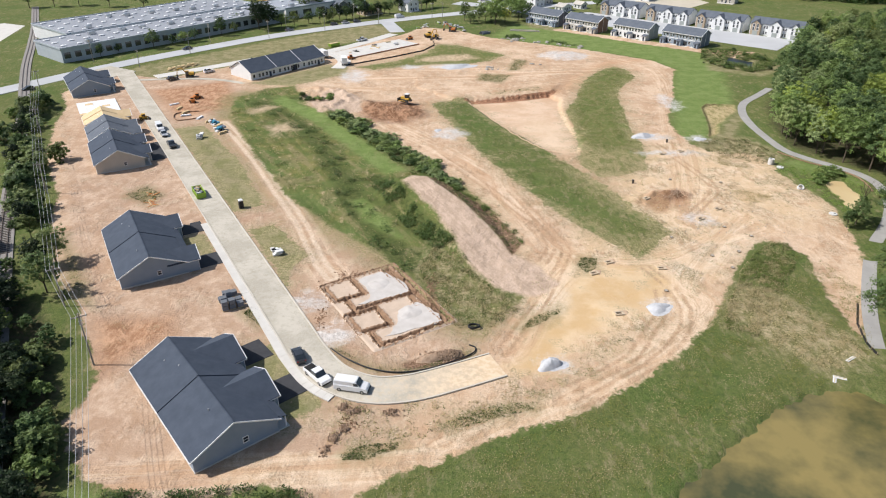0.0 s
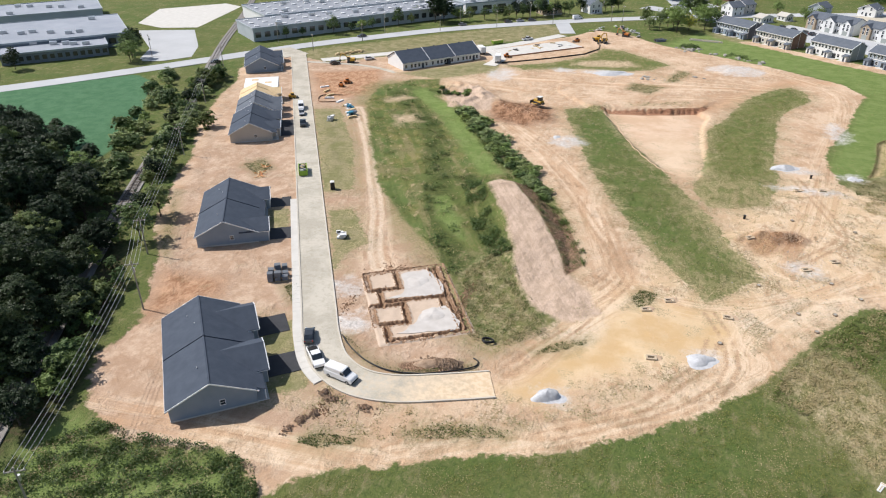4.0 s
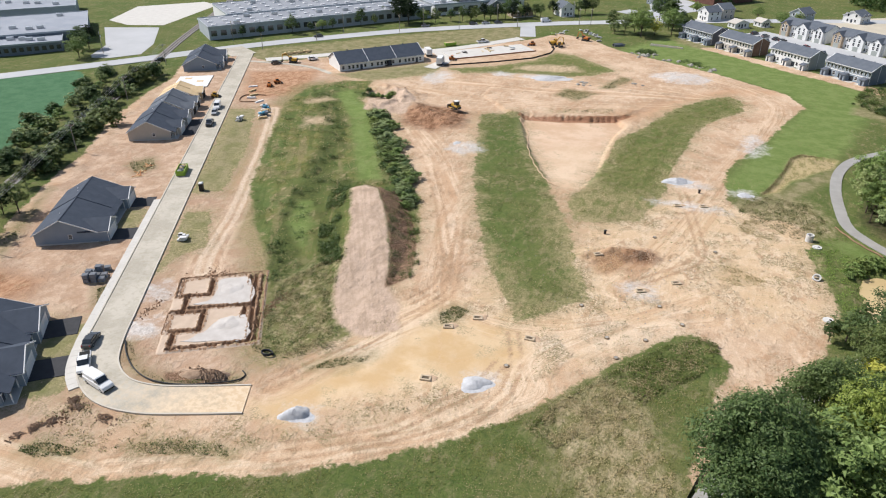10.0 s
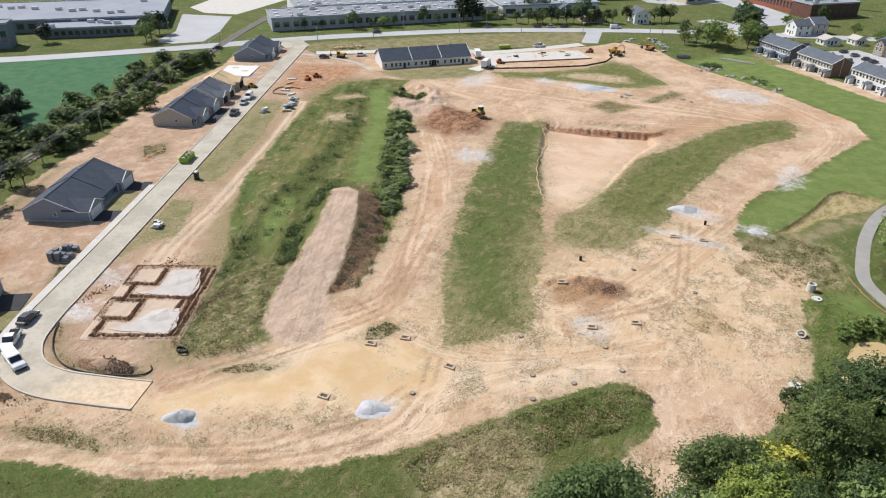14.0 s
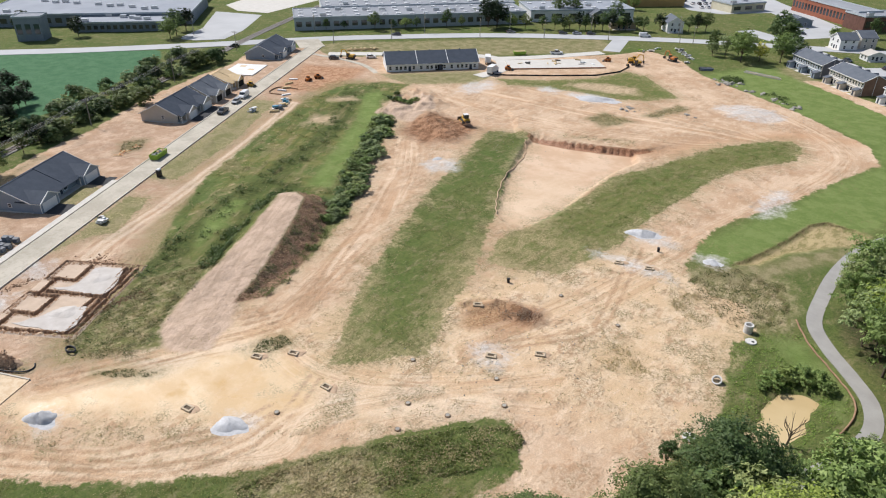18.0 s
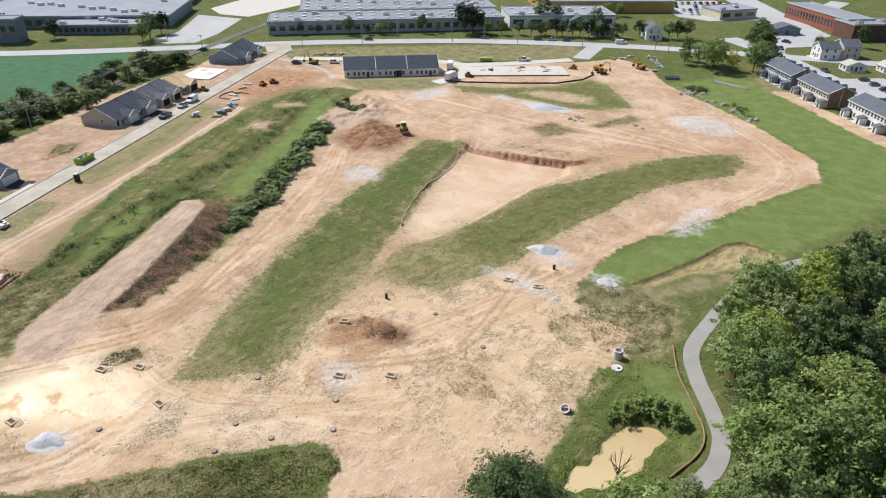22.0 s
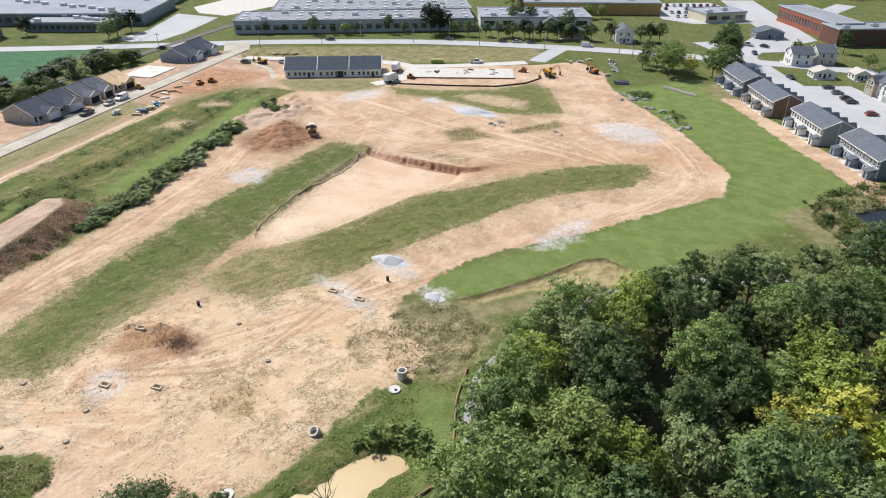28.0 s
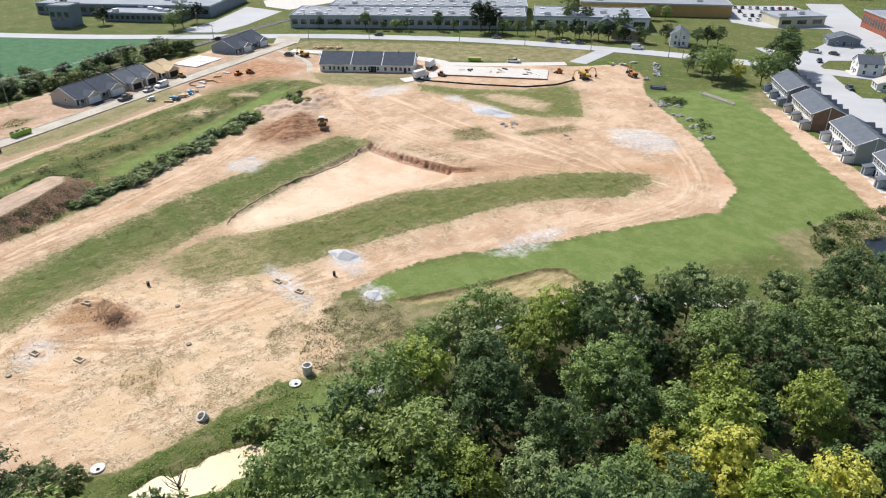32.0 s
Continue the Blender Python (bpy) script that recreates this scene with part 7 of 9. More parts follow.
vehicle(heading(-25.9, 96.3, -0.42, 0.9), "car", "dark", "dark blue car parked at the bend of the street")
vehicle(heading(-21.7, 90.9, 0.68, -0.73), "pickup", "white", "white pickup truck parked at the bend of the street")
vehicle(heading(-15.4, 88.0, 0.97, -0.2), "van", "white", "white work van standing across the street bend")
vehicle(heading(-86.0, 203.0, 0.51, -0.86), "pickup", "dark", "dark pickup truck on the new street")
vehicle(heading(-92.0, 213.0, 0.51, -0.86), "car", "silver", "silver car on the new street")
vehicle(heading(-95.6, 219.0, 0.51, -0.86), "van", "white", "white van on the new street")
for x, y, dx, dy, st, c, lab in ((-113, 281, 0.7, 0.6, "car", "dark", "dark car on the lane by the row house"), (-101.5, 293, 0.7, 0.7, "car", "white", "white car on the lane by the row house"),
                                 (-42, 355, 0.7, 0.7, "pickup", "white", "white pickup truck beside the concrete slab"), (-26.4, 418, 0.78, 0.6, "van", "white", "white van driving on the main road"),
                                 (-125, 336, -0.7, -0.7, "car", "dark", "dark car on the main road"), (-84, 380, 0.7, 0.6, "car", "grey", "grey car parked along the main road"),
                                 (-62, 396, 0.75, 0.6, "car", "dark", "dark car parked along the main road"), (-56, 400, 0.75, 0.6, "car", "silver", "silver car parked along the main road"), (-50, 404, 0.75, 0.6, "car", "dark", "dark car parked along the main road"),
                                 (82.9, 426, 0.66, 0.75, "car", "dark", "dark car in a parking bay"), (88, 420.5, 0.66, 0.75, "car", "grey", "grey car in a parking bay"), (93, 415, 0.66, 0.75, "car", "dark", "dark car in a parking bay"),
                                 (96, 411.5, 0.66, 0.75, "car", "dark", "dark car in a parking bay"), (106, 401, 0.66, 0.75, "car", "red", "red car in a parking bay"), (124, 385, 0.66, 0.75, "car", "silver", "silver car in a parking bay"),
                                 (66.3, 430.4, 0.75, -0.66, "car", "dark", "black car parked at the kerb"), (37.4, 462, 0.6, -0.8, "car", "dark", "dark car at the street corner"), (34.5, 480, 1, 0.1, "car", "dark", "dark car in the forecourt"), (27, 477, 1, 0.1, "pickup", "silver", "silver pickup truck in the forecourt"),
                                 (-128, 381, 0.9, 0.4, "car", "white", "white car behind the factory"), (-165, 266, -0.6, -0.8, "car", "dark", "dark car on the main road by the field")):
    vehicle(heading(x, y, dx, dy, 0.12), st, c, lab)
r3 = random.Random(9)
first = None
for i in range(4):
    for j in range(9):
        if r3.random() < 0.25:
            continue
        col = r3.choice(("white", "dark", "silver", "grey", "blue", "red"))
        vehicle(heading(-62 + j * 3.1 + i * 9, 549 + j * 2.9 - i * 9, -0.64, 0.77, 0.1), "car", col, col + " car in the distant car park", "cars in the car park")

YELLOW = surface("worn_yellow_paint", (0.50, 0.28, 0.035), (0.62, 0.38, 0.06), 1.2, 9, 0.5, relief=0.1)
ORANGE = surface("worn_orange_paint", (0.45, 0.14, 0.03), (0.55, 0.20, 0.05), 1.2, 9, 0.5, relief=0.1)
STEEL = surface("dark_steel", (0.05, 0.048, 0.045), (0.12, 0.11, 0.10), 1.5, 9, 0.6, metal=0.5, relief=0.2)


def track_frame(parent, L, W, gap, H=0.75):
    for s in (-1, 1):
        tr = bmesh.new()
        y = s * (gap / 2 + W / 2)
        prof = [(-L / 2, H * 0.5), (-L / 2 + 0.3, H), (L / 2 - 0.3, H), (L / 2, H * 0.5), (L / 2 - 0.35, 0), (-L / 2 + 0.35, 0)]
        extrude_profile(tr, prof, y - W / 2, y + W / 2)
        t = part("track", tr, STEEL, parent, "dark steel crawler track")
        for k in range(5):
            x = -L / 2 + 0.5 + k * (L - 1.0) / 4
            part("roller", tube(bmesh.new(), (x, y - W / 2 - 0.04, H * 0.45), (x, y + W / 2 + 0.04, H * 0.45), 0.2, 0.2, 8), STEEL, t)


def excavator(m, paint, label):
    e = thing("excavator", m, label, "excavator", "construction machines")
    track_frame(e, 3.6, 0.55, 1.5)
    part("turntable", tube(bmesh.new(), (0, 0, 0.7), (0, 0, 1.0), 0.6, 0.6, 12), STEEL, e)
    part("engine_house", bx(-1.9, 0.6, -1.2, 1.2, 1.0, 2.0, bevel=0.12), paint, e)
    c = part("cab", bx(0.1, 1.5, 0.2, 1.2, 1.0, 2.75, bevel=0.1), GLASS, e, "dark glazed cab")
    part("cab_roof", bx(0.05, 1.55, 0.15, 1.25, 2.72, 2.84), paint, c)
    b = bmesh.new()
    for a, q, r in (((1.0, -0.3, 1.5), (2.8, -0.3, 3.9), 0.24), ((2.8, -0.3, 3.9), (4.4, -0.3, 3.6), 0.2)):
        tube(b, a, q, r, r * 0.85, 6)
    part("boom", b, paint, e)
    part("stick", tube(bmesh.new(), (4.4, -0.3, 3.7), (5.0, -0.3, 1.2), 0.2, 0.15, 6), paint, e)
    part("bucket", bevelled(extrude_profile(bmesh.new(), [(4.6, 1.3), (5.2, 1.2), (5.3, 0.4), (4.8, 0.15), (4.4, 0.6)], -0.85, 0.25), 0.04), STEEL, e)
    part("counterweight", bx(-2.3, -1.85, -1.15, 1.15, 1.0, 1.8, bevel=0.12), STEEL, e)


def dozer(m, label):
    e = thing("bulldozer", m, label, "bulldozer", "construction machines")
    track_frame(e, 3.4, 0.6, 1.3, 0.95)
    part("engine_hood", bx(-0.2, 1.9, -0.6, 0.6, 0.8, 1.8, bevel=0.1), YELLOW, e)
    part("body", bx(-1.8, -0.1, -0.95, 0.95, 0.75, 1.55, bevel=0.08), YELLOW, e)
    c = part("cab", bx(-1.3, 0.1, -0.75, 0.75, 1.5, 2.85, bevel=0.08), GLASS, e, "dark glazed cab")
    part("cab_roof", bx(-1.45, 0.25, -0.85, 0.85, 2.85, 3.0, bevel=0.04), SIDING_WHITE, c)
    part("blade", bevelled(extrude_profile(bmesh.new(), [(2.5, 0.05), (2.75, 0.0), (2.6, 0.6), (2.8, 1.2), (2.6, 1.2), (2.4, 0.6)], -1.7, 1.7), 0.02), STEEL, e)
    for s in (-1, 1):
        part("push_arm", tube(bmesh.new(), (-0.5, s * 1.35, 0.45), (2.5, s * 1.35, 0.4), 0.11, 0.11, 6), YELLOW, e)
    part("exhaust", tube(bmesh.new(), (1.0, 0.2, 1.7), (1.0, 0.2, 2.6), 0.06), STEEL, e)
    part("ripper", bx(-2.5, -1.8, -0.6, 0.6, 0.4, 1.0, bevel=0.05), STEEL, e)


def loader(m, paint, label):
    e = thing("skid_steer_loader", m, label, "loader", "construction machines")
    part("body", bevelled(extrude_profile(bmesh.new(), [(-1.4, 0.4), (-1.5, 1.3), (-0.6, 1.5), (0.8, 0.9), (1.0, 0.4)], -0.6, 0.6), 0.06), paint, e)
    c = part("cab", bx(-0.6, 0.6, -0.5, 0.5, 1.1, 2.05, bevel=0.06), GLASS, e, "dark caged cab")
    part("cab_roof", bx(-0.65, 0.65, -0.55, 0.55, 2.03, 2.12), paint, c)
    for s in (-1, 1):
        part("lift_arm", bevelled(extrude_profile(bmesh.new(), [(-1.4, 1.2), (-1.3, 1.5), (0.9, 1.2), (1.7, 0.35), (1.5, 0.3), (0.8, 0.95)], s * 0.72 - 0.08, s * 0.72 + 0.08), 0.02), paint, e)
        for x in (-0.75, 0.65):
            w = part("wheel", tube(bmesh.new(), (x, s * 0.62, 0.42), (x, s * 0.95, 0.42), 0.42, 0.42, 12), RUBBER, e)
            part("rim", tube(bmesh.new(), (x, s * 0.9, 0.42), (x, s * 0.97, 0.42), 0.22, 0.2, 8), paint, w)
    part("bucket", bevelled(extrude_profile(bmesh.new(), [(1.5, 0.1), (2.4, 0.05), (1.75, 0.45), (1.65, 0.8), (1.5, 0.8)], -0.95, 0.95), 0.02), STEEL, e)


dozer(pose(-14.2, 247.6, 1.0, 0, 0, 150), "yellow bulldozer on the dug earth bank")
loader(pose(-94.5, 249.5, 0, 0, 0, 120), ORANGE, "orange skid-steer loader on the red lot")
loader(pose(-94.2, 254.5, 0, 0, 0, 40), ORANGE, "orange skid-steer loader on the red lot")
excavator(pose(-107.5, 286.0, 0, 0, 0, 200), YELLOW, "yellow excavator beside the lane")
loader(pose(-105.0, 229.5, 0, 0, 0, 20), YELLOW, "yellow loader before the unfinished houses")
excavator(pose(-8.0, 363.5, 0, 0, 0, 30), YELLOW, "yellow excavator at the end of the slab")
excavator(pose(-4.5, 360.0, 0, 0, 0, 250), YELLOW, "yellow excavator at the end of the slab")
loader(pose(-17.5, 358.5, 0, 0, 0, 210), ORANGE, "small loader beside the slab")
loader(pose(-43.0, 316.5, 0, 0, 0, 20), ORANGE, "red-orange loader beside the slab")
excavator(pose(4.5, 378.5, 0, 0, 0, 160), ORANGE, "orange excavator near the material yard")


def box_truck(m, label):
    t = thing("box_truck", m, label, "truck", "construction machines")
    part("cargo_box", bx(-4.2, 1.4, -1.2, 1.2, 1.0, 3.5, bevel=0.05), SIDING_WHITE, t)
    c = part("cab", bevelled(extrude_profile(bmesh.new(), [(1.5, 0.6), (1.5, 2.6), (2.6, 2.6), (3.3, 1.7), (3.5, 0.6)], -1.1, 1.1), 0.06), PAINTS["white"], t)
    part("windscreen", bx(2.95, 3.1, -0.95, 0.95, 1.75, 2.35), GLASS, c)
    part("chassis", bx(-4.2, 3.3, -0.5, 0.5, 0.55, 1.0), STEEL, t)
    for x in (-3.0, -2.0, 2.5):
        for s in (-1, 1):
            part("wheel", tube(bmesh.new(), (x, s * 0.85, 0.48), (x, s * 1.18, 0.48), 0.48, 0.48, 12), RUBBER, t)


box_truck(heading(-57.0, 321.0, -0.6, 0.8, 0.1), "white box truck on the lane behind the row house")
box_truck(heading(-45.0, 308.0, -0.2, 0.98, 0.1), "flatbed truck with a pale load on the lane")

# ---- things on the site ----
GREEN_PAINT = surface("lime_green_paint", (0.20, 0.34, 0.03), (0.30, 0.44, 0.06), 0.8, 8, 0.55, relief=0.15)
BLACK_PLASTIC = surface("black_plastic", (0.012, 0.012, 0.013), (0.035, 0.035, 0.036), 2, 10, 0.5, relief=0.1)
CAST = surface("cast_concrete", (0.52, 0.51, 0.49), (0.66, 0.65, 0.63), 1.2, 9, 0.8, relief=0.25)
TIMBER = surface("raw_timber", (0.48, 0.35, 0.18), (0.64, 0.50, 0.30), 1.5, 10, 0.8, relief=0.2)
BLUE_WRAP = surface("blue_wrap", (0.04, 0.20, 0.32), (0.08, 0.28, 0.40), 1, 8, 0.4, relief=0.2)
SOIL = surface("dug_soil", (0.48, 0.325, 0.21), (0.62, 0.455, 0.32), 0.5, 5, 0.95, relief=0.7, dist=0.08)
SOIL_RED = surface("red_soil", (0.27, 0.13, 0.07), (0.42, 0.23, 0.13), 0.6, 5, 0.95, relief=0.8, dist=0.08)
GREY_WRAP = surface("grey_pallet_wrap", (0.10, 0.12, 0.15), (0.20, 0.22, 0.26), 1.2, 7, 0.35, relief=0.3)
POLE_GREY = surface("weathered_board", (0.36, 0.34, 0.31), (0.50, 0.475, 0.44), 1.2, 9, 0.9, relief=0.25)
STONE = surface("pale_stone", (0.27, 0.255, 0.225), (0.44, 0.415, 0.37), 0.9, 7, 0.9, relief=0.6, dist=0.08, vary=0.2)


def dumpster(m, label):
    d = thing("dumpster", m, label, "dumpster")
    L, W, H = 6.2, 2.3, 1.55
    sh = bmesh.new()
    prof = [(-L / 2 + 0.5, 0.18), (L / 2 - 0.2, 0.18), (L / 2, H), (-L / 2, H)]
    for s in (-1, 1):
        extrude_profile(sh, prof, s * W / 2 - 0.05, s * W / 2 + 0.05)
    part("side_wall", sh, GREEN_PAINT, d)
    part("end_wall", bx(L / 2 - 0.15, L / 2 - 0.05, -W / 2, W / 2, 0.18, H), GREEN_PAINT, d)
    part("end_wall", bx(-L / 2 + 0.2, -L / 2 + 0.3, -W / 2, W / 2, 0.18, H), GREEN_PAINT, d)
    part("floor", bx(-L / 2 + 0.4, L / 2 - 0.2, -W / 2, W / 2, 0.15, 0.25), STEEL, d)
    for k in range(6):
        x = -L / 2 + 0.7 + k * 0.95
        for s in (-1, 1):
            part("rib", bx(x - 0.06, x + 0.06, s * (W / 2 + 0.05) - 0.05, s * (W / 2 + 0.05) + 0.05, 0.2, H), GREEN_PAINT, d)
    for s in (-1, 1):
        part("top_rail", bx(-L / 2, L / 2, s * W / 2 - 0.08, s * W / 2 + 0.08, H - 0.06, H + 0.06), GREEN_PAINT, d)
    r = random.Random(2)
    for k in range(14):
        x, y = r.uniform(-2.4, 2.4), r.uniform(-0.8, 0.8)
        part("rubbish", bx(-0.5, 0.5, -0.25, 0.25, 0.0, 0.3, m=pose(x, y, r.uniform(0.9, 1.3), r.uniform(-25, 25), r.uniform(-25, 25), r.uniform(0, 180))), r.choice((SIDING_WHITE, TIMBER, GREY_WRAP, CAST)), d)


dumpster(pose(-65.6, 166.0, 0.1, 0, 0, 120.6), "lime-green roll-off dumpster filled with rubbish on the street")

t = thing("portable_toilet", pose(-52.3, 158.2, 0.1, 0, 0, 30), "black portable toilet with a pale roof", "portable toilet")
part("body", bx(-0.56, 0.56, -0.56, 0.56, 0.1, 2.05, bevel=0.05), BLACK_PLASTIC, t)
part("base", bx(-0.62, 0.62, -0.62, 0.62, 0, 0.14), STEEL, t)
part("roof", bevelled(extrude_profile(bmesh.new(), [(-0.62, 2.02), (0.62, 2.02), (0.4, 2.28), (-0.4, 2.28)], -0.62, 0.62), 0.04), SIDING_WHITE, t, "pale plastic roof")
part("door", bx(-0.4, 0.4, 0.55, 0.6, 0.15, 1.95), BLACK_PLASTIC, t)

# pallets of wrapped blocks beside the street
for k, (dx, dy, n) in enumerate(((0, 0, 2), (1.5, 0.1, 2), (3.0, 0.0, 1), (0.2, 1.6, 2), (1.7, 1.7, 1), (0.1, 3.2, 1), (1.6, 3.3, 2), (3.1, 1.6, 1), (2.9, 4.6, 1), (1.3, 5.0, 1))):
    p = thing("block_pallet", pose(-43.3, 111.5, 0, 0, 0, 30) @ pose(dx, dy, 0, 0, 0, (k * 37) % 9 - 4), "pallet of dark grey wrapped building blocks", "pallet", "pallets of blocks")
    part("pallet", bx(-0.6, 0.6, -0.6, 0.6, 0, 0.14), TIMBER, p)
    for j in range(n):
        part("wrapped_load", bx(-0.58, 0.58, -0.58, 0.58, 0.14 + j * 1.0, 1.1 + j * 1.0, bevel=0.06), GREY_WRAP, p)
        part("lid_sheet", bx(-0.6, 0.6, -0.6, 0.6, 1.1 + j, 1.13 + j), PAINTS["grey"], p)


def stack(name, m, sizes, mat, label, category, group=""):
    """Loose pieces stacked crosswise."""
    s = thing(name, m, label, category, group)
    r = random.Random(len(label))
    for k in range(sizes[0]):
        a = (k % 2) * 90 + r.uniform(-14, 14)
        part("piece", bx(-sizes[1] / 2, sizes[1] / 2, -sizes[2] / 2, sizes[2] / 2, 0, sizes[3], m=pose(r.uniform(-0.9, 0.9), r.uniform(-0.9, 0.9), 0.02 + (k // 3) * sizes[3], 0, 0, a)), mat[k % len(mat)], s)
    return s


stack("material_heap", pose(-37.8, 134.4, 0, 0, 0, 25), (9, 1.6, 0.9, 0.35), (SIDING_WHITE, CAST), "heap of white wrapped boards on the verge", "building material")
stack("material_heap", pose(-79.4, 210.2, 0, 0, 0, 10), (10, 1.7, 1.1, 0.4), (SIDING_WHITE, SIDING_WHITE, METAL), "heap of white sheeted material beside the track", "building material")
stack("material_heap", pose(-75.2, 218.2, 0, 0, 0, 60), (8, 2.4, 1.1, 0.5), (BLUE_WRAP, GREY_WRAP, SIDING_WHITE), "blue-wrapped lumber bundles beside the track", "building material")
stack("material_heap", pose(-79.0, 225.0, 0, 0, 0, 60), (8, 2.6, 0.9, 0.45), (SIDING_WHITE, BLUE_WRAP), "white and blue wrapped bundles beside the track", "building material")
stack("material_heap", pose(-76.6, 221.5, 0, 0, 0, 60), (7, 2.6, 1.0, 0.4), (TIMBER, SIDING_WHITE), "pale timber bundles beside the track", "building material")
for dx, dy in ((0, 0), (3, 3.3), (6, 6.8)):
    stack("lumber_stack", pose(-119 + dx, 299 + dy, 0, 0, 0, 48), (9, 4.2, 0.7, 0.25), (TIMBER,), "long stack of pale roof timbers on the verge", "lumber", "lumber stacks")
for k, (x, y, n, w) in enumerate(((-13.7, 386.5, 7, 2.4), (-10.6, 390, 6, 2.0), (-10, 396.1, 5, 1.6), (0.8, 397.9, 11, 2.2), (3.4, 395, 9, 1.7), (7.2, 390.2, 10, 2.2), (9.6, 387.5, 6, 1.6), (11, 379.5, 6, 1.3), (-3, 401.5, 5, 1.5))):
    stack("material_heap", pose(x, y, 0, 0, 0, k * 41), (n, w, 0.6, 0.38), (SIDING_WHITE, POLE_GREY, STEEL, CAST) if k % 2 else (SIDING_WHITE, CAST, GREEN_PAINT, POLE_GREY), "jumbled pile of pale boards, pipes and blocks at the yard edge", "building material", "yard material")
for k, (x, y) in enumerate(((-75.1, 159.3), (-77, 162), (-78, 166))):
    s = thing("timber_debris", pose(x, y, 0, 0, 0, 60 + k * 25), "broken timbers left on the bare lot", "debris", "timber debris")
    r = random.Random(k)
    for j in range(7):
        part("plank", bx(-1.3, 1.3, -0.08, 0.08, 0, 0.06, m=pose(r.uniform(-1, 1), r.uniform(-0.8, 0.8), 0.06 + j * 0.05, r.uniform(-4, 4), r.uniform(-6, 6), r.uniform(0, 180))), TIMBER if j % 3 else ORANGE, s)
for x, y, a, w in ((72.3, 95.9, 35, 2.6), (67.8, 90.8, -20, 2.2), (66.6, 90.2, 60, 1.5)):
    e = thing("board_debris", pose(x, y, float(ground_z(x, y)), 0, 4, a), "white board lying in the dry grass by the pond", "debris", "white boards")
    part("board", bx(-w / 2, w / 2, -0.28, 0.28, 0.02, 0.12, bevel=0.02), SIDING_WHITE, e)
    part("batten", bx(-w / 2 + 0.1, w / 2 - 0.1, -0.05, 0.05, 0.12, 0.18), TIMBER, e)
e = thing("dumpster", pose(-54.5, 343, 0.1, 0, 0, 45), "green dumpster beside the concrete slab", "dumpster")
part("body", bevelled(extrude_profile(bmesh.new(), [(-2.6, 0.15), (2.6, 0.15), (3, 1.5), (-3, 1.5)], -1.1, 1.1), 0.05), GREEN_PAINT, e)
part("rubbish", bx(-2.5, 2.5, -0.9, 0.9, 1.45, 1.62, bevel=0.08), TIMBER, e)


DUSTY_RIM = surface("dusty_iron", (0.20, 0.15, 0.10), (0.34, 0.26, 0.18), 1.5, 8, 0.9, relief=0.3)
for x, y in ((63.2, 127.8), (73.0, 142.4), (68.3, 147.0), (67.3, 135.0), (60.6, 133.2), (77.2, 174.4), (63.7, 176.5), (54, 142), (46, 118.5)):
    e = thing("utility_ring", pose(x, y, float(ground_z(x, y))), "small dusty cast ring of a buried valve in soil", "utility ring", "utility rings")
    part("rim", bevelled(tube(bmesh.new(), (0, 0, -0.1), (0, 0, 0.22), 0.5, 0.46, 14), 0.03), DUSTY_RIM, e)
    part("lid", tube(bmesh.new(), (0, 0, 0.2), (0, 0, 0.25), 0.32, 0.32, 14), STONE, e)


def heap(name, parent, cx, cy, rx, ry, h, mat, seed, z0=0.0, label=""):
    """A low uneven heap."""
    bm = bmesh.new()
    n, rings = 22, 7
    r = random.Random(seed)
    ph = [r.uniform(0, 6.28) for _ in range(4)]
    rows = []
    for i in range(rings + 1):
        k = i / rings
        row = []
        for j in range(n):
            a = j * 2 * math.pi / n
            w = 1 + 0.18 * math.sin(2 * a + ph[0]) + 0.12 * math.sin(3 * a + ph[1]) + 0.07 * math.sin(5 * a + ph[2])
            z = z0 + h * (1 - k ** 1.6) * (1 + 0.25 * math.sin(3 * a + ph[3]) * k) + (r.uniform(-0.06, 0.06) if 0 < i < rings else 0) * h * 2
            row.append(bm.verts.new((cx + rx * k * w * math.cos(a), cy + ry * k * w * math.sin(a), z0 - 0.05 if i == rings else max(z0, z))))
        rows.append(row)
    for i in range(rings):
        for j in range(n):
            bm.faces.new((rows[i][j], rows[i + 1][j], rows[i + 1][(j + 1) % n], rows[i][(j + 1) % n]))
    return part(name, bm, mat, parent, label, smooth=True)


SOIL_CLOD = surface("crumbled_soil", (0.24, 0.155, 0.10), (0.46, 0.335, 0.235), 1.6, 7, 0.95, relief=0.9, dist=0.1)
DUSTY_STONE = surface("dusty_crushed_stone", (0.44, 0.40, 0.36), (0.60, 0.565, 0.53), 0.5, 12, 0.95, relief=0.6, dist=0.05)
fd = thing("house_foundation", pose(FOUND[0], FOUND[1], 0, 0, 0, FOUND[2]), "dug foundation trenches of a duplex with gravel fill", "foundation")
r = random.Random(8)
SOIL_DARK = surface("dark_soil_and_shade", (0.20, 0.118, 0.07), (0.37, 0.24, 0.152), 0.8, 6, 0.95, relief=0.8, dist=0.08)
SOIL_LOT = surface("lot_soil", (0.47, 0.36, 0.27), (0.59, 0.465, 0.36), 0.4, 5, 0.95, relief=0.7, dist=0.08)
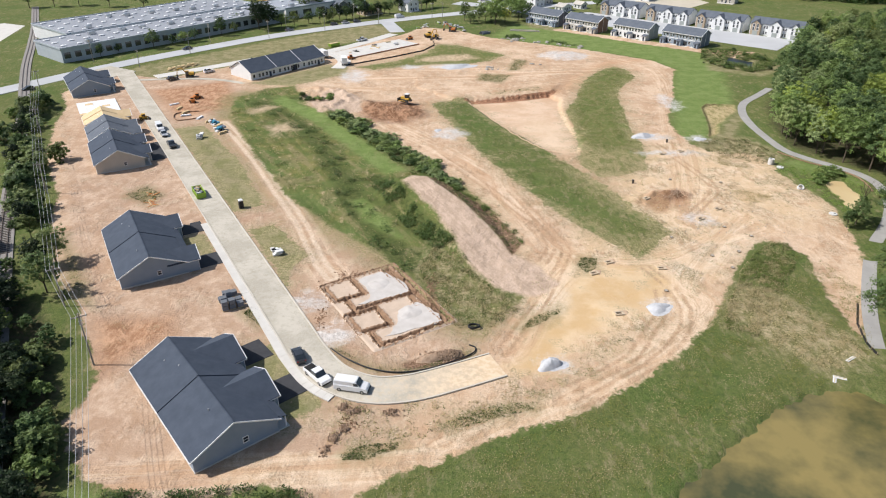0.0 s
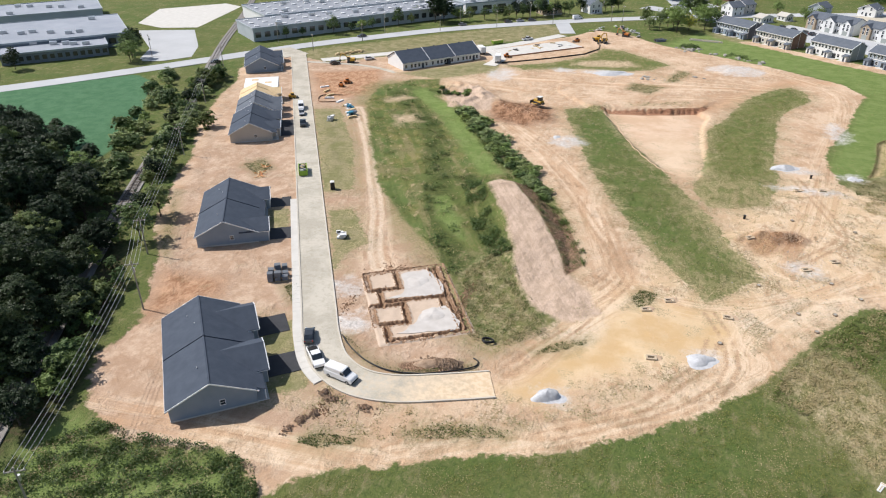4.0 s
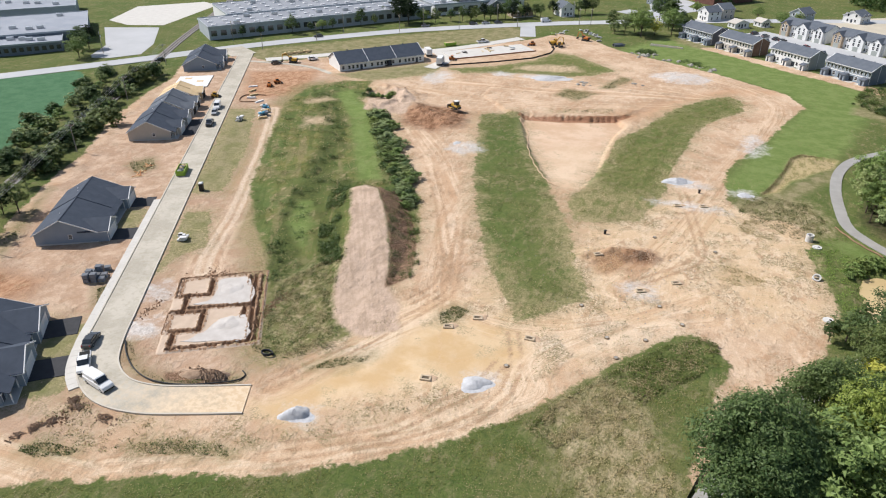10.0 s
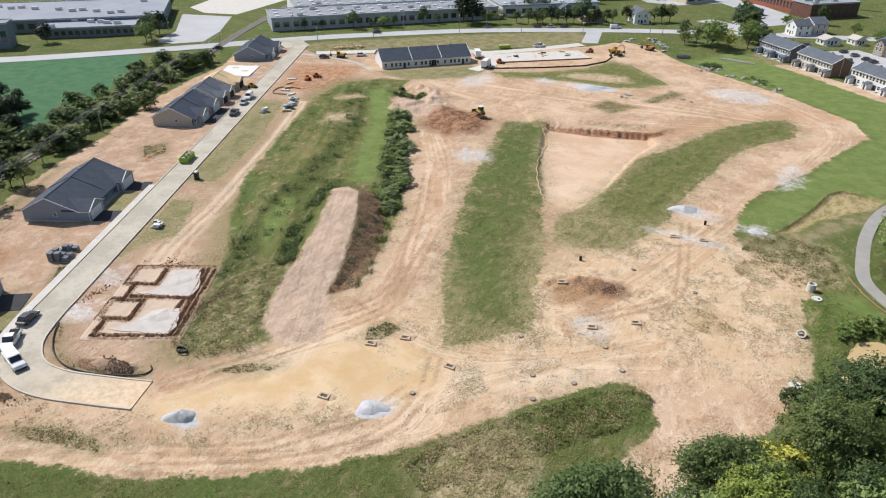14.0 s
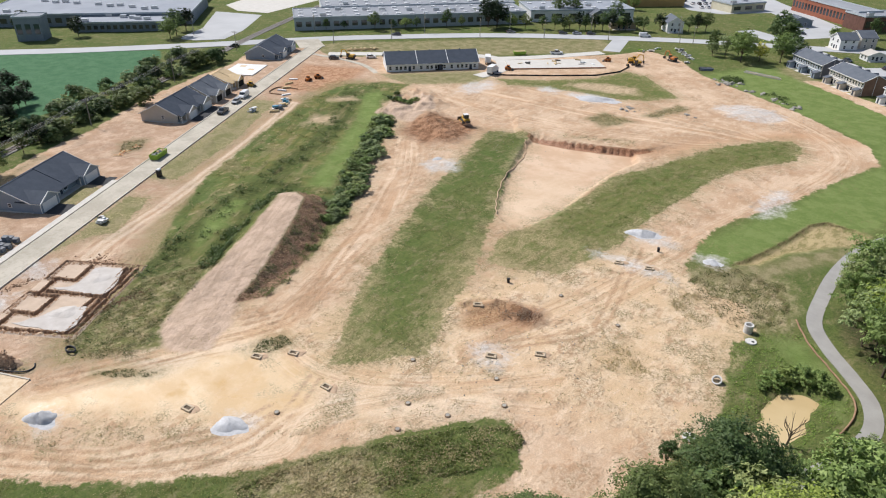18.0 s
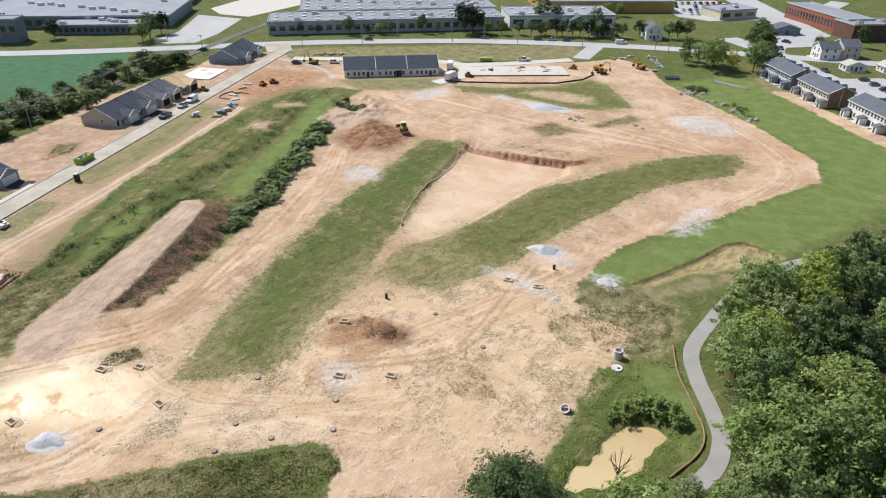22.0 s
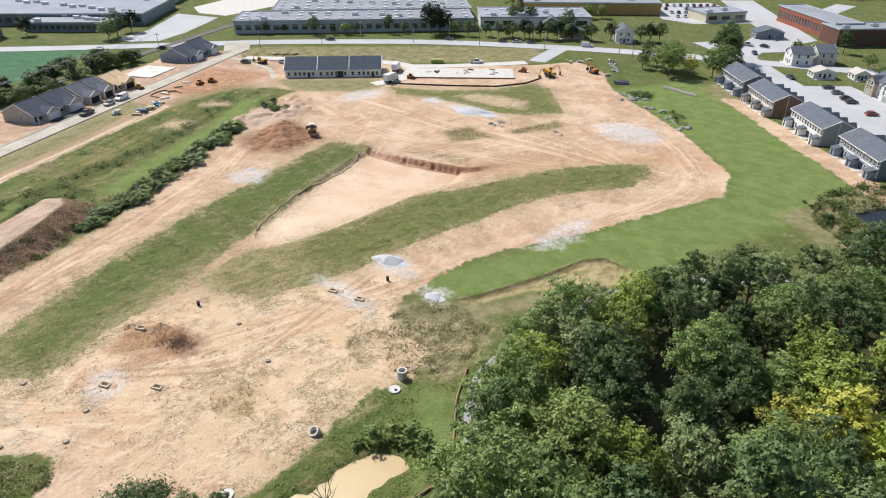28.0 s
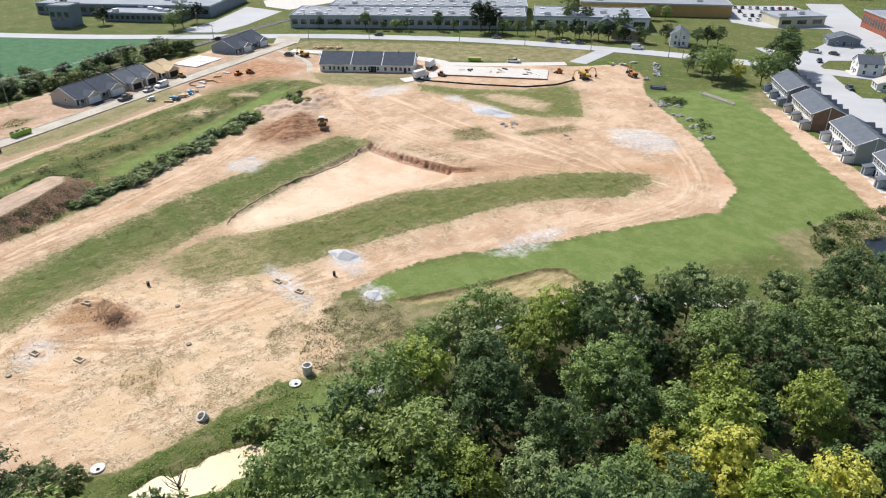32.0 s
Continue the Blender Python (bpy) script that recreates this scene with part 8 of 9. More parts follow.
TRENCHES = [[(-8.3, 12.2), (-1.9, 12.4), (-2.0, 5.2), (-8.2, 5.5), (-8.3, 12.2)], [(-8.3, 12.3), (8.4, 12.6)], [(8.5, 12.6), (8.0, -12.2)], [(6.9, 11.8), (6.9, -11.8)], [(-8.4, -0.2), (-6.3, -0.1), (-6.3, 5.1)], [(-5.4, 0.8), (7.8, 0.3)],
            [(-8.7, -0.6), (-2.3, -0.7), (-2.5, -7.0), (-8.7, -6.6), (-8.7, -0.6)], [(-6.9, -6.8), (-7.1, -12.2), (7.8, -12.1)], [(6.0, 11.9), (5.8, 8.0)], [(5.5, 0.2), (5.3, -3.8)], [(6.9, 5.6), (8.2, 5.6)], [(6.9, -6.2), (8.2, -6.2)]]


def foundation_ground():
    """The worked-over lot: narrow footing trenches with crumbled rims, dry soil between them."""
    U, V = np.meshgrid(np.linspace(-9.6, 9.6, 97), np.linspace(-13.6, 13.6, 137), indexing="ij")
    Uw, Vw = U + 0.16 * wave(U, V, 1.6, 51), V + 0.16 * wave(U, V, 1.4, 52)
    dist = np.minimum.reduce([line_distance(ln, Uw, Vw) for ln in TRENCHES])
    rag = wave(U, V, 0.8, 53)
    z = 0.16 + 0.04 * wave(U, V, 2.6, 54)
    z += 0.20 * np.clip(0.75 + 0.6 * rag, 0, 1.4) * np.exp(-((dist - 0.62) / 0.24) ** 2)
    z -= 0.75 * np.clip((0.42 + 0.1 * rag - dist) / 0.2, 0, 1)
    rim = np.minimum(9.6 - abs(U), 13.6 - abs(V))
    z = np.where(rim < 0.8, z - 0.35 * (1 - rim / 0.8), z)
    n, k = U.shape
    quads = [(a * k + b, (a + 1) * k + b, (a + 1) * k + b + 1, a * k + b + 1) for a in range(n - 1) for b in range(k - 1)]
    verts = np.column_stack([U.ravel(), V.ravel(), z.ravel()]).tolist()
    d = dist.ravel() + 0.25 * rag.ravel()
    dug = [q for q in quads if min(d[v] for v in q) < 0.62]
    dry = [q for q in quads if min(d[v] for v in q) >= 0.62]
    # trench shade is put into the colour: dug faces take the darker brown
    for name, faces, mat, lab in (("trench", dug, SOIL_DARK, "dug footing trenches with shade darkened into the brown soil"), ("soil_pad", dry, SOIL_LOT, "dry trodden soil")):
        used_v = sorted({v for q in faces for v in q})
        at = {v: i for i, v in enumerate(used_v)}
        link_mesh(name, [verts[v] for v in used_v], [tuple(at[v] for v in q) for q in faces], mat, fd, lab, smooth=True)


foundation_ground()
for pts in ([(-4.7, 1.9), (-1.6, 3.6), (-0.6, 6.2), (-0.5, 10.4), (2.5, 11.0), (4.9, 10.7), (6.3, 7.6), (6.4, 1.2), (1.0, 1.4)], [(-5.1, -10.2), (-1.5, -7.8), (0.6, -4.6), (3.4, -3.6), (5.8, -3.6), (6.5, -6.7), (6.4, -11.2), (0.5, -11.0)]):
    line = [(x + r.uniform(-0.3, 0.3), y + r.uniform(-0.25, 0.25)) for x, y in smooth(pts + [pts[0]], 4)[:-1]]
    part("gravel_bed", prism(bmesh.new(), line, 0.0, 0.25 + r.uniform(0, 0.03)), DUSTY_STONE, fd, "pale crushed-stone fill")
    cx, cy = sum(p[0] for p in pts) / 9, sum(p[1] for p in pts) / 9
    heap("mounded_stone", fd, cx + 0.6, cy + 0.8, 2.3, 2.7, 0.32, DUSTY_STONE, 3 if cy < 0 else 4, 0.2)

for x, y, rx, ry, h, a, sd in ((18.8, 94.5, 2.3, 1.7, 1.35, 30, 21), (42.5, 112.3, 2.7, 1.9, 0.75, 10, 22), (5, 302.5, 7.5, 3.4, 1.0, 20, 23), (82.5, 209.5, 1.9, 1.5, 0.5, 40, 24), (65, 212.5, 3.4, 2.3, 1.1, 35, 25), (-2, 218, 1.6, 1.0, 0.3, 50, 26)):
    e = thing("gravel_heap", pose(x, y, float(ground_z(x, y)) - 0.03, 0, 0, a), "heap of pale grey crushed stone on the soil", "gravel heap", "gravel heaps")
    heap("stone_body", e, 0, 0, rx, ry, h, GRAVEL_MAT, sd, 0.0)
    heap("stone_skirt", e, rx * 0.15, -ry * 0.1, rx * 1.25, ry * 1.25, h * 0.14, GRAVEL_MAT, sd + 40, 0.0)

e = thing("spoil_heap", pose(-0.6, 96.7, float(ground_z(-0.6, 96.7)) - 0.35, 0, 0, 20), "heap of brown dug clods on the island of the bend", "spoil heap")
heap("clod_body", e, 0, 0, 4.4, 1.7, 1.5, SOIL_CLOD, 71, 0.0)
heap("clod_shoulder", e, 2.4, 0.1, 2.4, 1.3, 1.0, SOIL_CLOD, 72, 0.0)

# slab of the next row house
sb = thing("concrete_slab", pose(-33, 338, 0, 0, 0, 44), "pale concrete floor slab of the next row house", "slab")
part("slab", bx(-21, 21, -7.5, 7.5, -0.2, 0.35, bevel=0.04), CONCRETE, sb)
part("edge_form", bx(-21.2, 21.2, -7.75, -7.5, -0.1, 0.5), SOIL_RED, sb)
r = random.Random(4)
for k in range(14):
    part("board", bx(-1.2, 1.2, -0.3, 0.3, 0.36, 0.36 + r.uniform(0.1, 0.5), m=pose(r.uniform(-19, 19), r.uniform(-2, 6), 0, 0, 0, r.uniform(0, 180))), r.choice((TIMBER, SIDING_WHITE, STEEL)), sb)


DUSTY = surface("soil_stained_concrete", (0.40, 0.31, 0.20), (0.58, 0.48, 0.36), 1.5, 8, 0.9, relief=0.3)
SHAFT = surface("shaded_shaft", (0.10, 0.075, 0.05), (0.17, 0.13, 0.09), 1, 5, 0.9, relief=0)


def inlet_box(x, y, deg, label, w=0.95, d=0.62, h=0.32):
    """A storm-drain inlet: a cast rim round a dark opening, in a shallow dug ring."""
    z = float(ground_z(x, y))
    e = thing("drain_inlet", pose(x, y, z, 0, 0, deg), label, "drain inlet", "storm drain inlets")
    for a, b, c, f in ((-w, w, -d, -d + 0.3), (-w, w, d - 0.3, d), (-w, -w + 0.35, -d + 0.3, d - 0.3), (w - 0.35, w, -d + 0.3, d - 0.3)):
        part("rim", bx(a, b, c, f, -0.2, h, bevel=0.03), DUSTY, e)
    part("shaft", bx(-w + 0.35, w - 0.35, -d + 0.3, d - 0.3, -0.2, h - 0.15), SHAFT, e, "dark open shaft")
    heap("dug_ring", e, w * 0.9, d * 0.7, 1.3, 0.9, 0.25, SOIL, int(abs(x) * 7) % 50, 0.0)


for x, y, a in ((66.9, 196.1, 20), (73.1, 198, 25), (64, 151.6, 25), (70.4, 157.6, 28), (53.2, 162.4, 35), (32.4, 125.3, 20), (36.6, 130, 20), (47.6, 127.6, 5), (34.4, 110.2, 10)):
    inlet_box(x, y, a, "square concrete drain inlet set in bare soil")


def ring_stack(x, y, label, n=2, tilt=0):
    z = float(ground_z(x, y))
    e = thing("manhole_ring", pose(x, y, z, tilt, 0, 0), label, "concrete ring", "concrete manhole parts")
    for k in range(n):
        bm = bmesh.new()
        seg = 20
        vs = [[bm.verts.new((rr * math.cos(j * 2 * math.pi / seg), rr * math.sin(j * 2 * math.pi / seg), zz)) for j in range(seg)] for rr, zz in ((0.85, k * 0.85), (0.85, k * 0.85 + 0.82), (0.62, k * 0.85 + 0.82), (0.62, k * 0.85))]
        for q in range(4):
            for j in range(seg):
                bm.faces.new((vs[q][j], vs[q][(j + 1) % seg], vs[(q + 1) % 4][(j + 1) % seg], vs[(q + 1) % 4][j]))
        part("ring", bm, CAST, e)
    return e


ring_stack(96.9, 188.2, "stack of two grey concrete manhole rings")
for x, y, lab in ((98.4, 185.2, "pale round concrete manhole cover lying on soil"), (98.6, 154.6, "pale round concrete manhole cover lying on soil")):
    z = float(ground_z(x, y))
    e = thing("manhole_cover", pose(x, y, z), lab, "concrete cover", "concrete manhole parts")
    part("disc", bevelled(tube(bmesh.new(), (0, 0, 0), (0, 0, 0.22), 1.0, 1.0, 20), 0.03), CAST, e)
    part("hole", tube(bmesh.new(), (0.35, 0, 0.2), (0.35, 0, 0.235), 0.28, 0.28, 12), DARK, e)
ring_stack(97.4, 170.3, "tipped grey concrete manhole ring on soil", 1, 32)
for x, y in ((52.6, 174.0), (71.4, 206.7)):
    z = float(ground_z(x, y))
    e = thing("standpipe", pose(x, y, z), "short black standpipe in bare soil", "pipe", "black standpipes")
    part("pipe", tube(bmesh.new(), (0, 0, -0.2), (0, 0, 0.9), 0.3, 0.3, 12), BLACK_PLASTIC, e)
    part("cap", tube(bmesh.new(), (0, 0, 0.88), (0, 0, 0.98), 0.34, 0.34, 12), BLACK_PLASTIC, e)


def cable(name, pts, rad, mat, parent=None, seg=6):
    """A round bar along a line of places."""
    bm = bmesh.new()
    rings = []
    for i, p in enumerate(pts):
        p = Vector(p)
        d = (Vector(pts[min(i + 1, len(pts) - 1)]) - Vector(pts[max(i - 1, 0)])).normalized()
        q = d.to_track_quat("Z", "Y").to_matrix()
        rings.append([bm.verts.new(p + q @ Vector((rad * math.cos(k * 2 * math.pi / seg), rad * math.sin(k * 2 * math.pi / seg), 0))) for k in range(seg)])
    for a, b in zip(rings, rings[1:]):
        for k in range(seg):
            bm.faces.new((a[k], a[(k + 1) % seg], b[(k + 1) % seg], b[k]))
    return part(name, bm, mat, parent, smooth=True)


hose = [(*p, 0.2) for p in smooth([(4.6, 100.0), (5.7, 99.2), (5.2, 97.6), (1.9, 95.4), (-2.7, 93.2), (-8.1, 92.2), (-13.1, 93.4), (-17.6, 96.2), (-20.6, 99.0)], 6)]
tagged(cable("drain_hose", hose, 0.13, BLACK_PLASTIC), "black filter sock lying along the inner kerb of the bend", "hose")
tagged(cable("drain_hose", [(5.7 + 1.1 * math.cos(a * 0.5), 105.6 + 0.7 * math.sin(a * 0.5), 0.12 + a * 0.02) for a in range(26)], 0.13, BLACK_PLASTIC), "coil of black drain hose on soil", "hose")


sock = smooth([(8.9, 248.7), (12.6, 243.4), (15.7, 237.0), (19.9, 222.1), (24.6, 211.4), (29, 203.6), (32.5, 198.8), (35.4, 196.8)], 6)
tagged(cable("erosion_log", [(x + 0.25 * math.sin(i * 1.7), y, float(ground_z(x, y)) + 0.1) for i, (x, y) in enumerate(sock)], 0.13, SOIL, seg=7), "tan erosion-control log along the grass strip", "erosion log")
log_line = smooth([(103.9, 198.2), (107.9, 191.5), (113.3, 185.4), (117.1, 180.6), (118.2, 175.7), (117, 168.4)], 6)
tagged(cable("erosion_log", [(x - 0.9, y - 0.4, float(ground_z(x - 0.9, y - 0.4)) + 0.2 + 0.08 * math.sin(i * 2.1)) for i, (x, y) in enumerate(log_line)], 0.17, SOIL_DARK, seg=7), "long brown erosion-control log along the footpath", "erosion log")


for ln in ([(-88.7, 238.8), (-96.1, 236.1), (-93.1, 228.7), (-85.4, 231.8)],):
    pts = smooth(ln, 5)
    tagged(cable("erosion_log", [(x, y, float(ground_z(x, y)) + 0.2) for x, y in pts], 0.2, SOIL_DARK, seg=7), "dark erosion-control log along the red lot", "erosion log")


def silt_fence(line, label, step=2.2, h=0.6):
    e = thing("silt_fence", Matrix(), label, "silt fence", "silt fences")
    acc = []
    for a, b in zip(line, line[1:]):
        n = max(1, round(math.dist(a, b) / step))
        acc += [(a[0] + (b[0] - a[0]) * k / n, a[1] + (b[1] - a[1]) * k / n) for k in range(n)]
    acc.append(line[-1])
    hz = [float(v) for v in ground_z([p[0] for p in acc], [p[1] for p in acc])]
    for i, (x, y) in enumerate(acc):
        part("stake", bx(x - 0.03, x + 0.03, y - 0.03, y + 0.03, hz[i] - 0.1, hz[i] + h + 0.15), TIMBER, e)
    bm = bmesh.new()
    o = offset(acc, 0.03)
    lo = [bm.verts.new((x, y, z - 0.05)) for (x, y), z in zip(acc, hz)]
    hi = [bm.verts.new((x, y, z + h - 0.1 * (i % 2))) for i, ((x, y), z) in enumerate(zip(acc, hz))]
    lo2 = [bm.verts.new((x, y, z - 0.05)) for (x, y), z in zip(o, hz)]
    hi2 = [bm.verts.new((x, y, z + h - 0.1 * (i % 2))) for i, ((x, y), z) in enumerate(zip(o, hz))]
    for i in range(len(acc) - 1):
        bm.faces.new((lo[i], lo[i + 1], hi[i + 1], hi[i]))
        bm.faces.new((lo2[i + 1], lo2[i], hi2[i], hi2[i + 1]))
        bm.faces.new((hi[i], hi[i + 1], hi2[i + 1], hi2[i]))
    part("cloth", bm, BLACK_PLASTIC, e, "black filter cloth")


for ln, lab in (([(-43, 306), (-38, 309), (-24, 320), (-10, 333), (-5, 345), (-5.7, 356)], "black silt fence below the slab"), ([(77.5, 97), (77.5, 100.5), (79.2, 107), (83, 114)], "dark silt fence along the footpath")):
    silt_fence(ln, lab)


def boulder(x, y, s, seed, label="pale angular boulder at the edge of the field"):
    bm = bmesh.new()
    bmesh.ops.create_icosphere(bm, subdivisions=2, radius=1)
    r = random.Random(seed)
    o = Vector((r.uniform(-9, 9), r.uniform(-9, 9), r.uniform(-9, 9)))
    for v in bm.verts:
        v.co *= 0.8 + 0.55 * noise.noise(v.co * 1.2 + o)
        v.co.z = max(v.co.z * 0.75, -0.3)
    ob = part("boulder", bm, STONE)
    ob.matrix_world = pose(x, y, float(ground_z(x, y)) + 0.15 * s, 0, 0, r.uniform(0, 360)) @ Matrix.Diagonal((s, s * r.uniform(0.7, 1), s * r.uniform(0.6, 0.9), 1))
    return tagged(ob, label, "boulder", "boulders")


r = random.Random(12)
for cx, cy, n, sp in ((36.5, 356.5, 15, 2.6), (33, 359.5, 8, 1.8), (40, 361, 5, 1.6), (48.5, 352, 6, 1.8), (57.5, 346.5, 6, 1.9), (62, 344, 5, 1.6), (67.5, 340, 5, 1.4), (53, 349, 4, 2.2), (21, 300, 9, 3.0), (40, 306, 4, 2)):
    for k in range(n):
        boulder(cx + r.gauss(0, sp * 0.6), cy + r.gauss(0, sp * 0.6), r.choice((0.4, 0.55, 0.7, 0.95, 1.2)) * r.uniform(0.8, 1.15), r.randrange(999))
e = thing("board_pile", pose(44, 379.5, float(ground_z(44, 379.5)), 0, 0, -10), "long pale pile of weathered boards on the lawn", "lumber")
r = random.Random(31)
for k in range(9):
    part("board", bx(-8.2 + r.uniform(0, 3), 8.2 - r.uniform(0, 3), -1.1 + 0.24 * k, -0.9 + 0.24 * k, 0.02, 0.5 + r.uniform(-0.15, 0.2), m=pose(0, 0, 0, 0, 0, r.uniform(-2, 2))), r.choice((POLE_GREY, POLE_GREY, TIMBER)), e)
e = thing("pipe_stack", pose(21.7, 373, float(ground_z(21.7, 373)), 0, 0, 35), "stack of dark steel pipes on the grass", "pipes")
for k in range(11):
    row = k // 6
    part("pipe", tube(bmesh.new(), (-2.6 + r.uniform(-0.5, 0.5), -1.6 + 0.62 * (k % 6) + 0.3 * row, 0.3 + 0.52 * row), (2.6 + r.uniform(-0.5, 0.5), -1.6 + 0.62 * (k % 6) + 0.3 * row, 0.3 + 0.52 * row), 0.29, 0.29, 10), STEEL if k % 3 else GREY_WRAP, e)
# loose clods and rubble on the soil
def clods(name, spots, count, size, mat, seed, label, lift=0.0, hump=0.0):
    r2 = np.random.RandomState(seed)
    base = np.array([(1, 0, 0), (-0.5, 0.87, 0), (-0.5, -0.87, 0), (0, 0, 0.9), (0.3, 0.2, -0.4)])
    tri = np.array([(0, 1, 3), (1, 2, 3), (2, 0, 3), (1, 0, 4), (2, 1, 4), (0, 2, 4)])
    P = []
    for x, y, rx, ry, w in spots:
        k = int(count * w)
        P.append(np.column_stack([r2.normal(x, rx * 0.5, k), r2.normal(y, ry * 0.5, k)]))
    H = np.concatenate([hump * np.exp(-((p[:, 0] - q[0]) / q[2]) ** 2 - ((p[:, 1] - q[1]) / q[3]) ** 2) for p, q in zip(P, spots)])
    P = np.concatenate(P)
    z = np.maximum(ground_z(P[:, 0], P[:, 1]), -0.6) + H
    z = np.where(z <= -0.59, lift, z)
    n = len(P)
    s = size * r2.uniform(0.4, 1.5, (n, 1, 1)) * r2.uniform(0.6, 1.3, (n, 5, 3))
    a = r2.uniform(0, 6.28, n)
    c, si = np.cos(a), np.sin(a)
    v = base[None] * s
    v = np.stack([v[..., 0] * c[:, None] - v[..., 1] * si[:, None], v[..., 0] * si[:, None] + v[..., 1] * c[:, None], v[..., 2]], -1) + np.column_stack([P, z])[:, None]
    f = (tri[None] + np.arange(n)[:, None, None] * 5).reshape(-1, 3)
    ob = link_mesh(name, v.reshape(-1, 3).tolist(), f.tolist(), mat)
    return tagged(ob, label, "rubble", kind="stuff")


clods("soil_clods", [(61.8, 165.6, 1.5, 1.7, 0.5), (59, 163.6, 2.6, 1.4, 0.2)], 420, 0.15, SOIL_CLOD, 18, "reddish clods on the fresh digging", 0.0, 0.3)
clods("soil_clods", [(-1, 96.5, 5, 2.2, 0.14), (58, 167, 6, 3, 0.1), (64, 166, 1.2, 1.8, 0.09), (51, 160.8, 1.2, 1.2, 0.05), (-20, 238, 9, 7, 0.12), (14, 150, 4, 22, 0.14), (22, 262, 24, 9, 0.14), (-44, 259, 9, 6, 0.08), (78, 165, 10, 9, 0.07), (-8, 80, 14, 5, 0.05), (62, 128, 9, 5, 0.04), (75, 185, 22, 26, 0.12)], 1500, 0.13, SOIL, 5, "brown clods and rubble on the bare soil")
clods("soil_clods", [(-0.6, 96.7, 2.6, 1.0, 0.5), (1.0, 97.2, 2.0, 0.9, 0.3)], 1100, 0.2, SOIL_CLOD, 16, "brown clods heaped on the island of the bend", 0.0, 1.05)
clods("soil_clods", [(-16.4, 83.6, 0.8, 0.9, 0.25), (-14.6, 82.6, 1.2, 0.8, 0.25), (-8.5, 82.3, 1.7, 0.9, 0.2), (-17.9, 74.2, 0.7, 1.2, 0.15), (-16.9, 76.6, 0.9, 1.2, 0.2), (-15.6, 78.6, 0.8, 1.0, 0.2)], 420, 0.19, SOIL_CLOD, 17, "brown clods beside a small digging at the verge", 0.0, 0.35)
clods("soil_clods", [(-2.5, 117, 1.2, 8, 0.2), (-19, 124, 5, 3, 0.1), (-24, 108, 1.5, 5, 0.05), (-14.5, 80, 1.8, 1.6, 0.04)], 2000, 0.2, SOIL_DARK, 15, "dark brown clods of dug soil")
for k, ln in enumerate(TRENCHES):
    spots = []
    for a, b in zip(ln, ln[1:]):
        steps = max(2, int(math.dist(a, b) / 1.3))
        for i in range(steps):
            w = fd.matrix_world @ Vector((*a, 0)).lerp(Vector((*b, 0)), (i + 0.5) / steps)
            spots.append((w.x, w.y, 0.9, 0.9, 0.11))
    clods("trench_clods", spots, 80, 0.13, SOIL_DARK, 60 + k, "dark crumbs of soil along the foundation trenches", 0.22)
clods("loose_stones", [(20, 300, 24, 8, 0.2), (64, 156, 28, 22, 0.2), (-10, 250, 30, 24, 0.2), (56, 323, 20, 14, 0.1)], 1600, 0.13, STONE, 6, "pale loose stones on the bare soil")
tufts("grass", [STRAW, STRAW_B], 4500, 0.10, STRAW_LEAF, 36, "dry tufts coming up on the bare soil", 0.08, (), 6, 8, 0.35)

for k, (x, y, a) in enumerate(((-91.8, 233.8, 20), (-92.9, 237, 60), (-81, 227, 30), (-100.4, 246.8, 40), (-96.8, 241.5, 80), (-73.2, 215, 50), (-86, 231, 75))):
    e = thing("lumber_stack", pose(x, y, 0, 0, 0, a), "stack of sawn boards on bare soil", "lumber", "lumber stacks")
    for j in range(3 + k % 3):
        part("board_layer", bx(-1.8 + 0.1 * j, 1.8 - 0.06 * j, -0.5 + 0.05 * j, 0.5, 0.16 * j, 0.16 * j + 0.14), TIMBER if k % 3 else SIDING_WHITE, e)

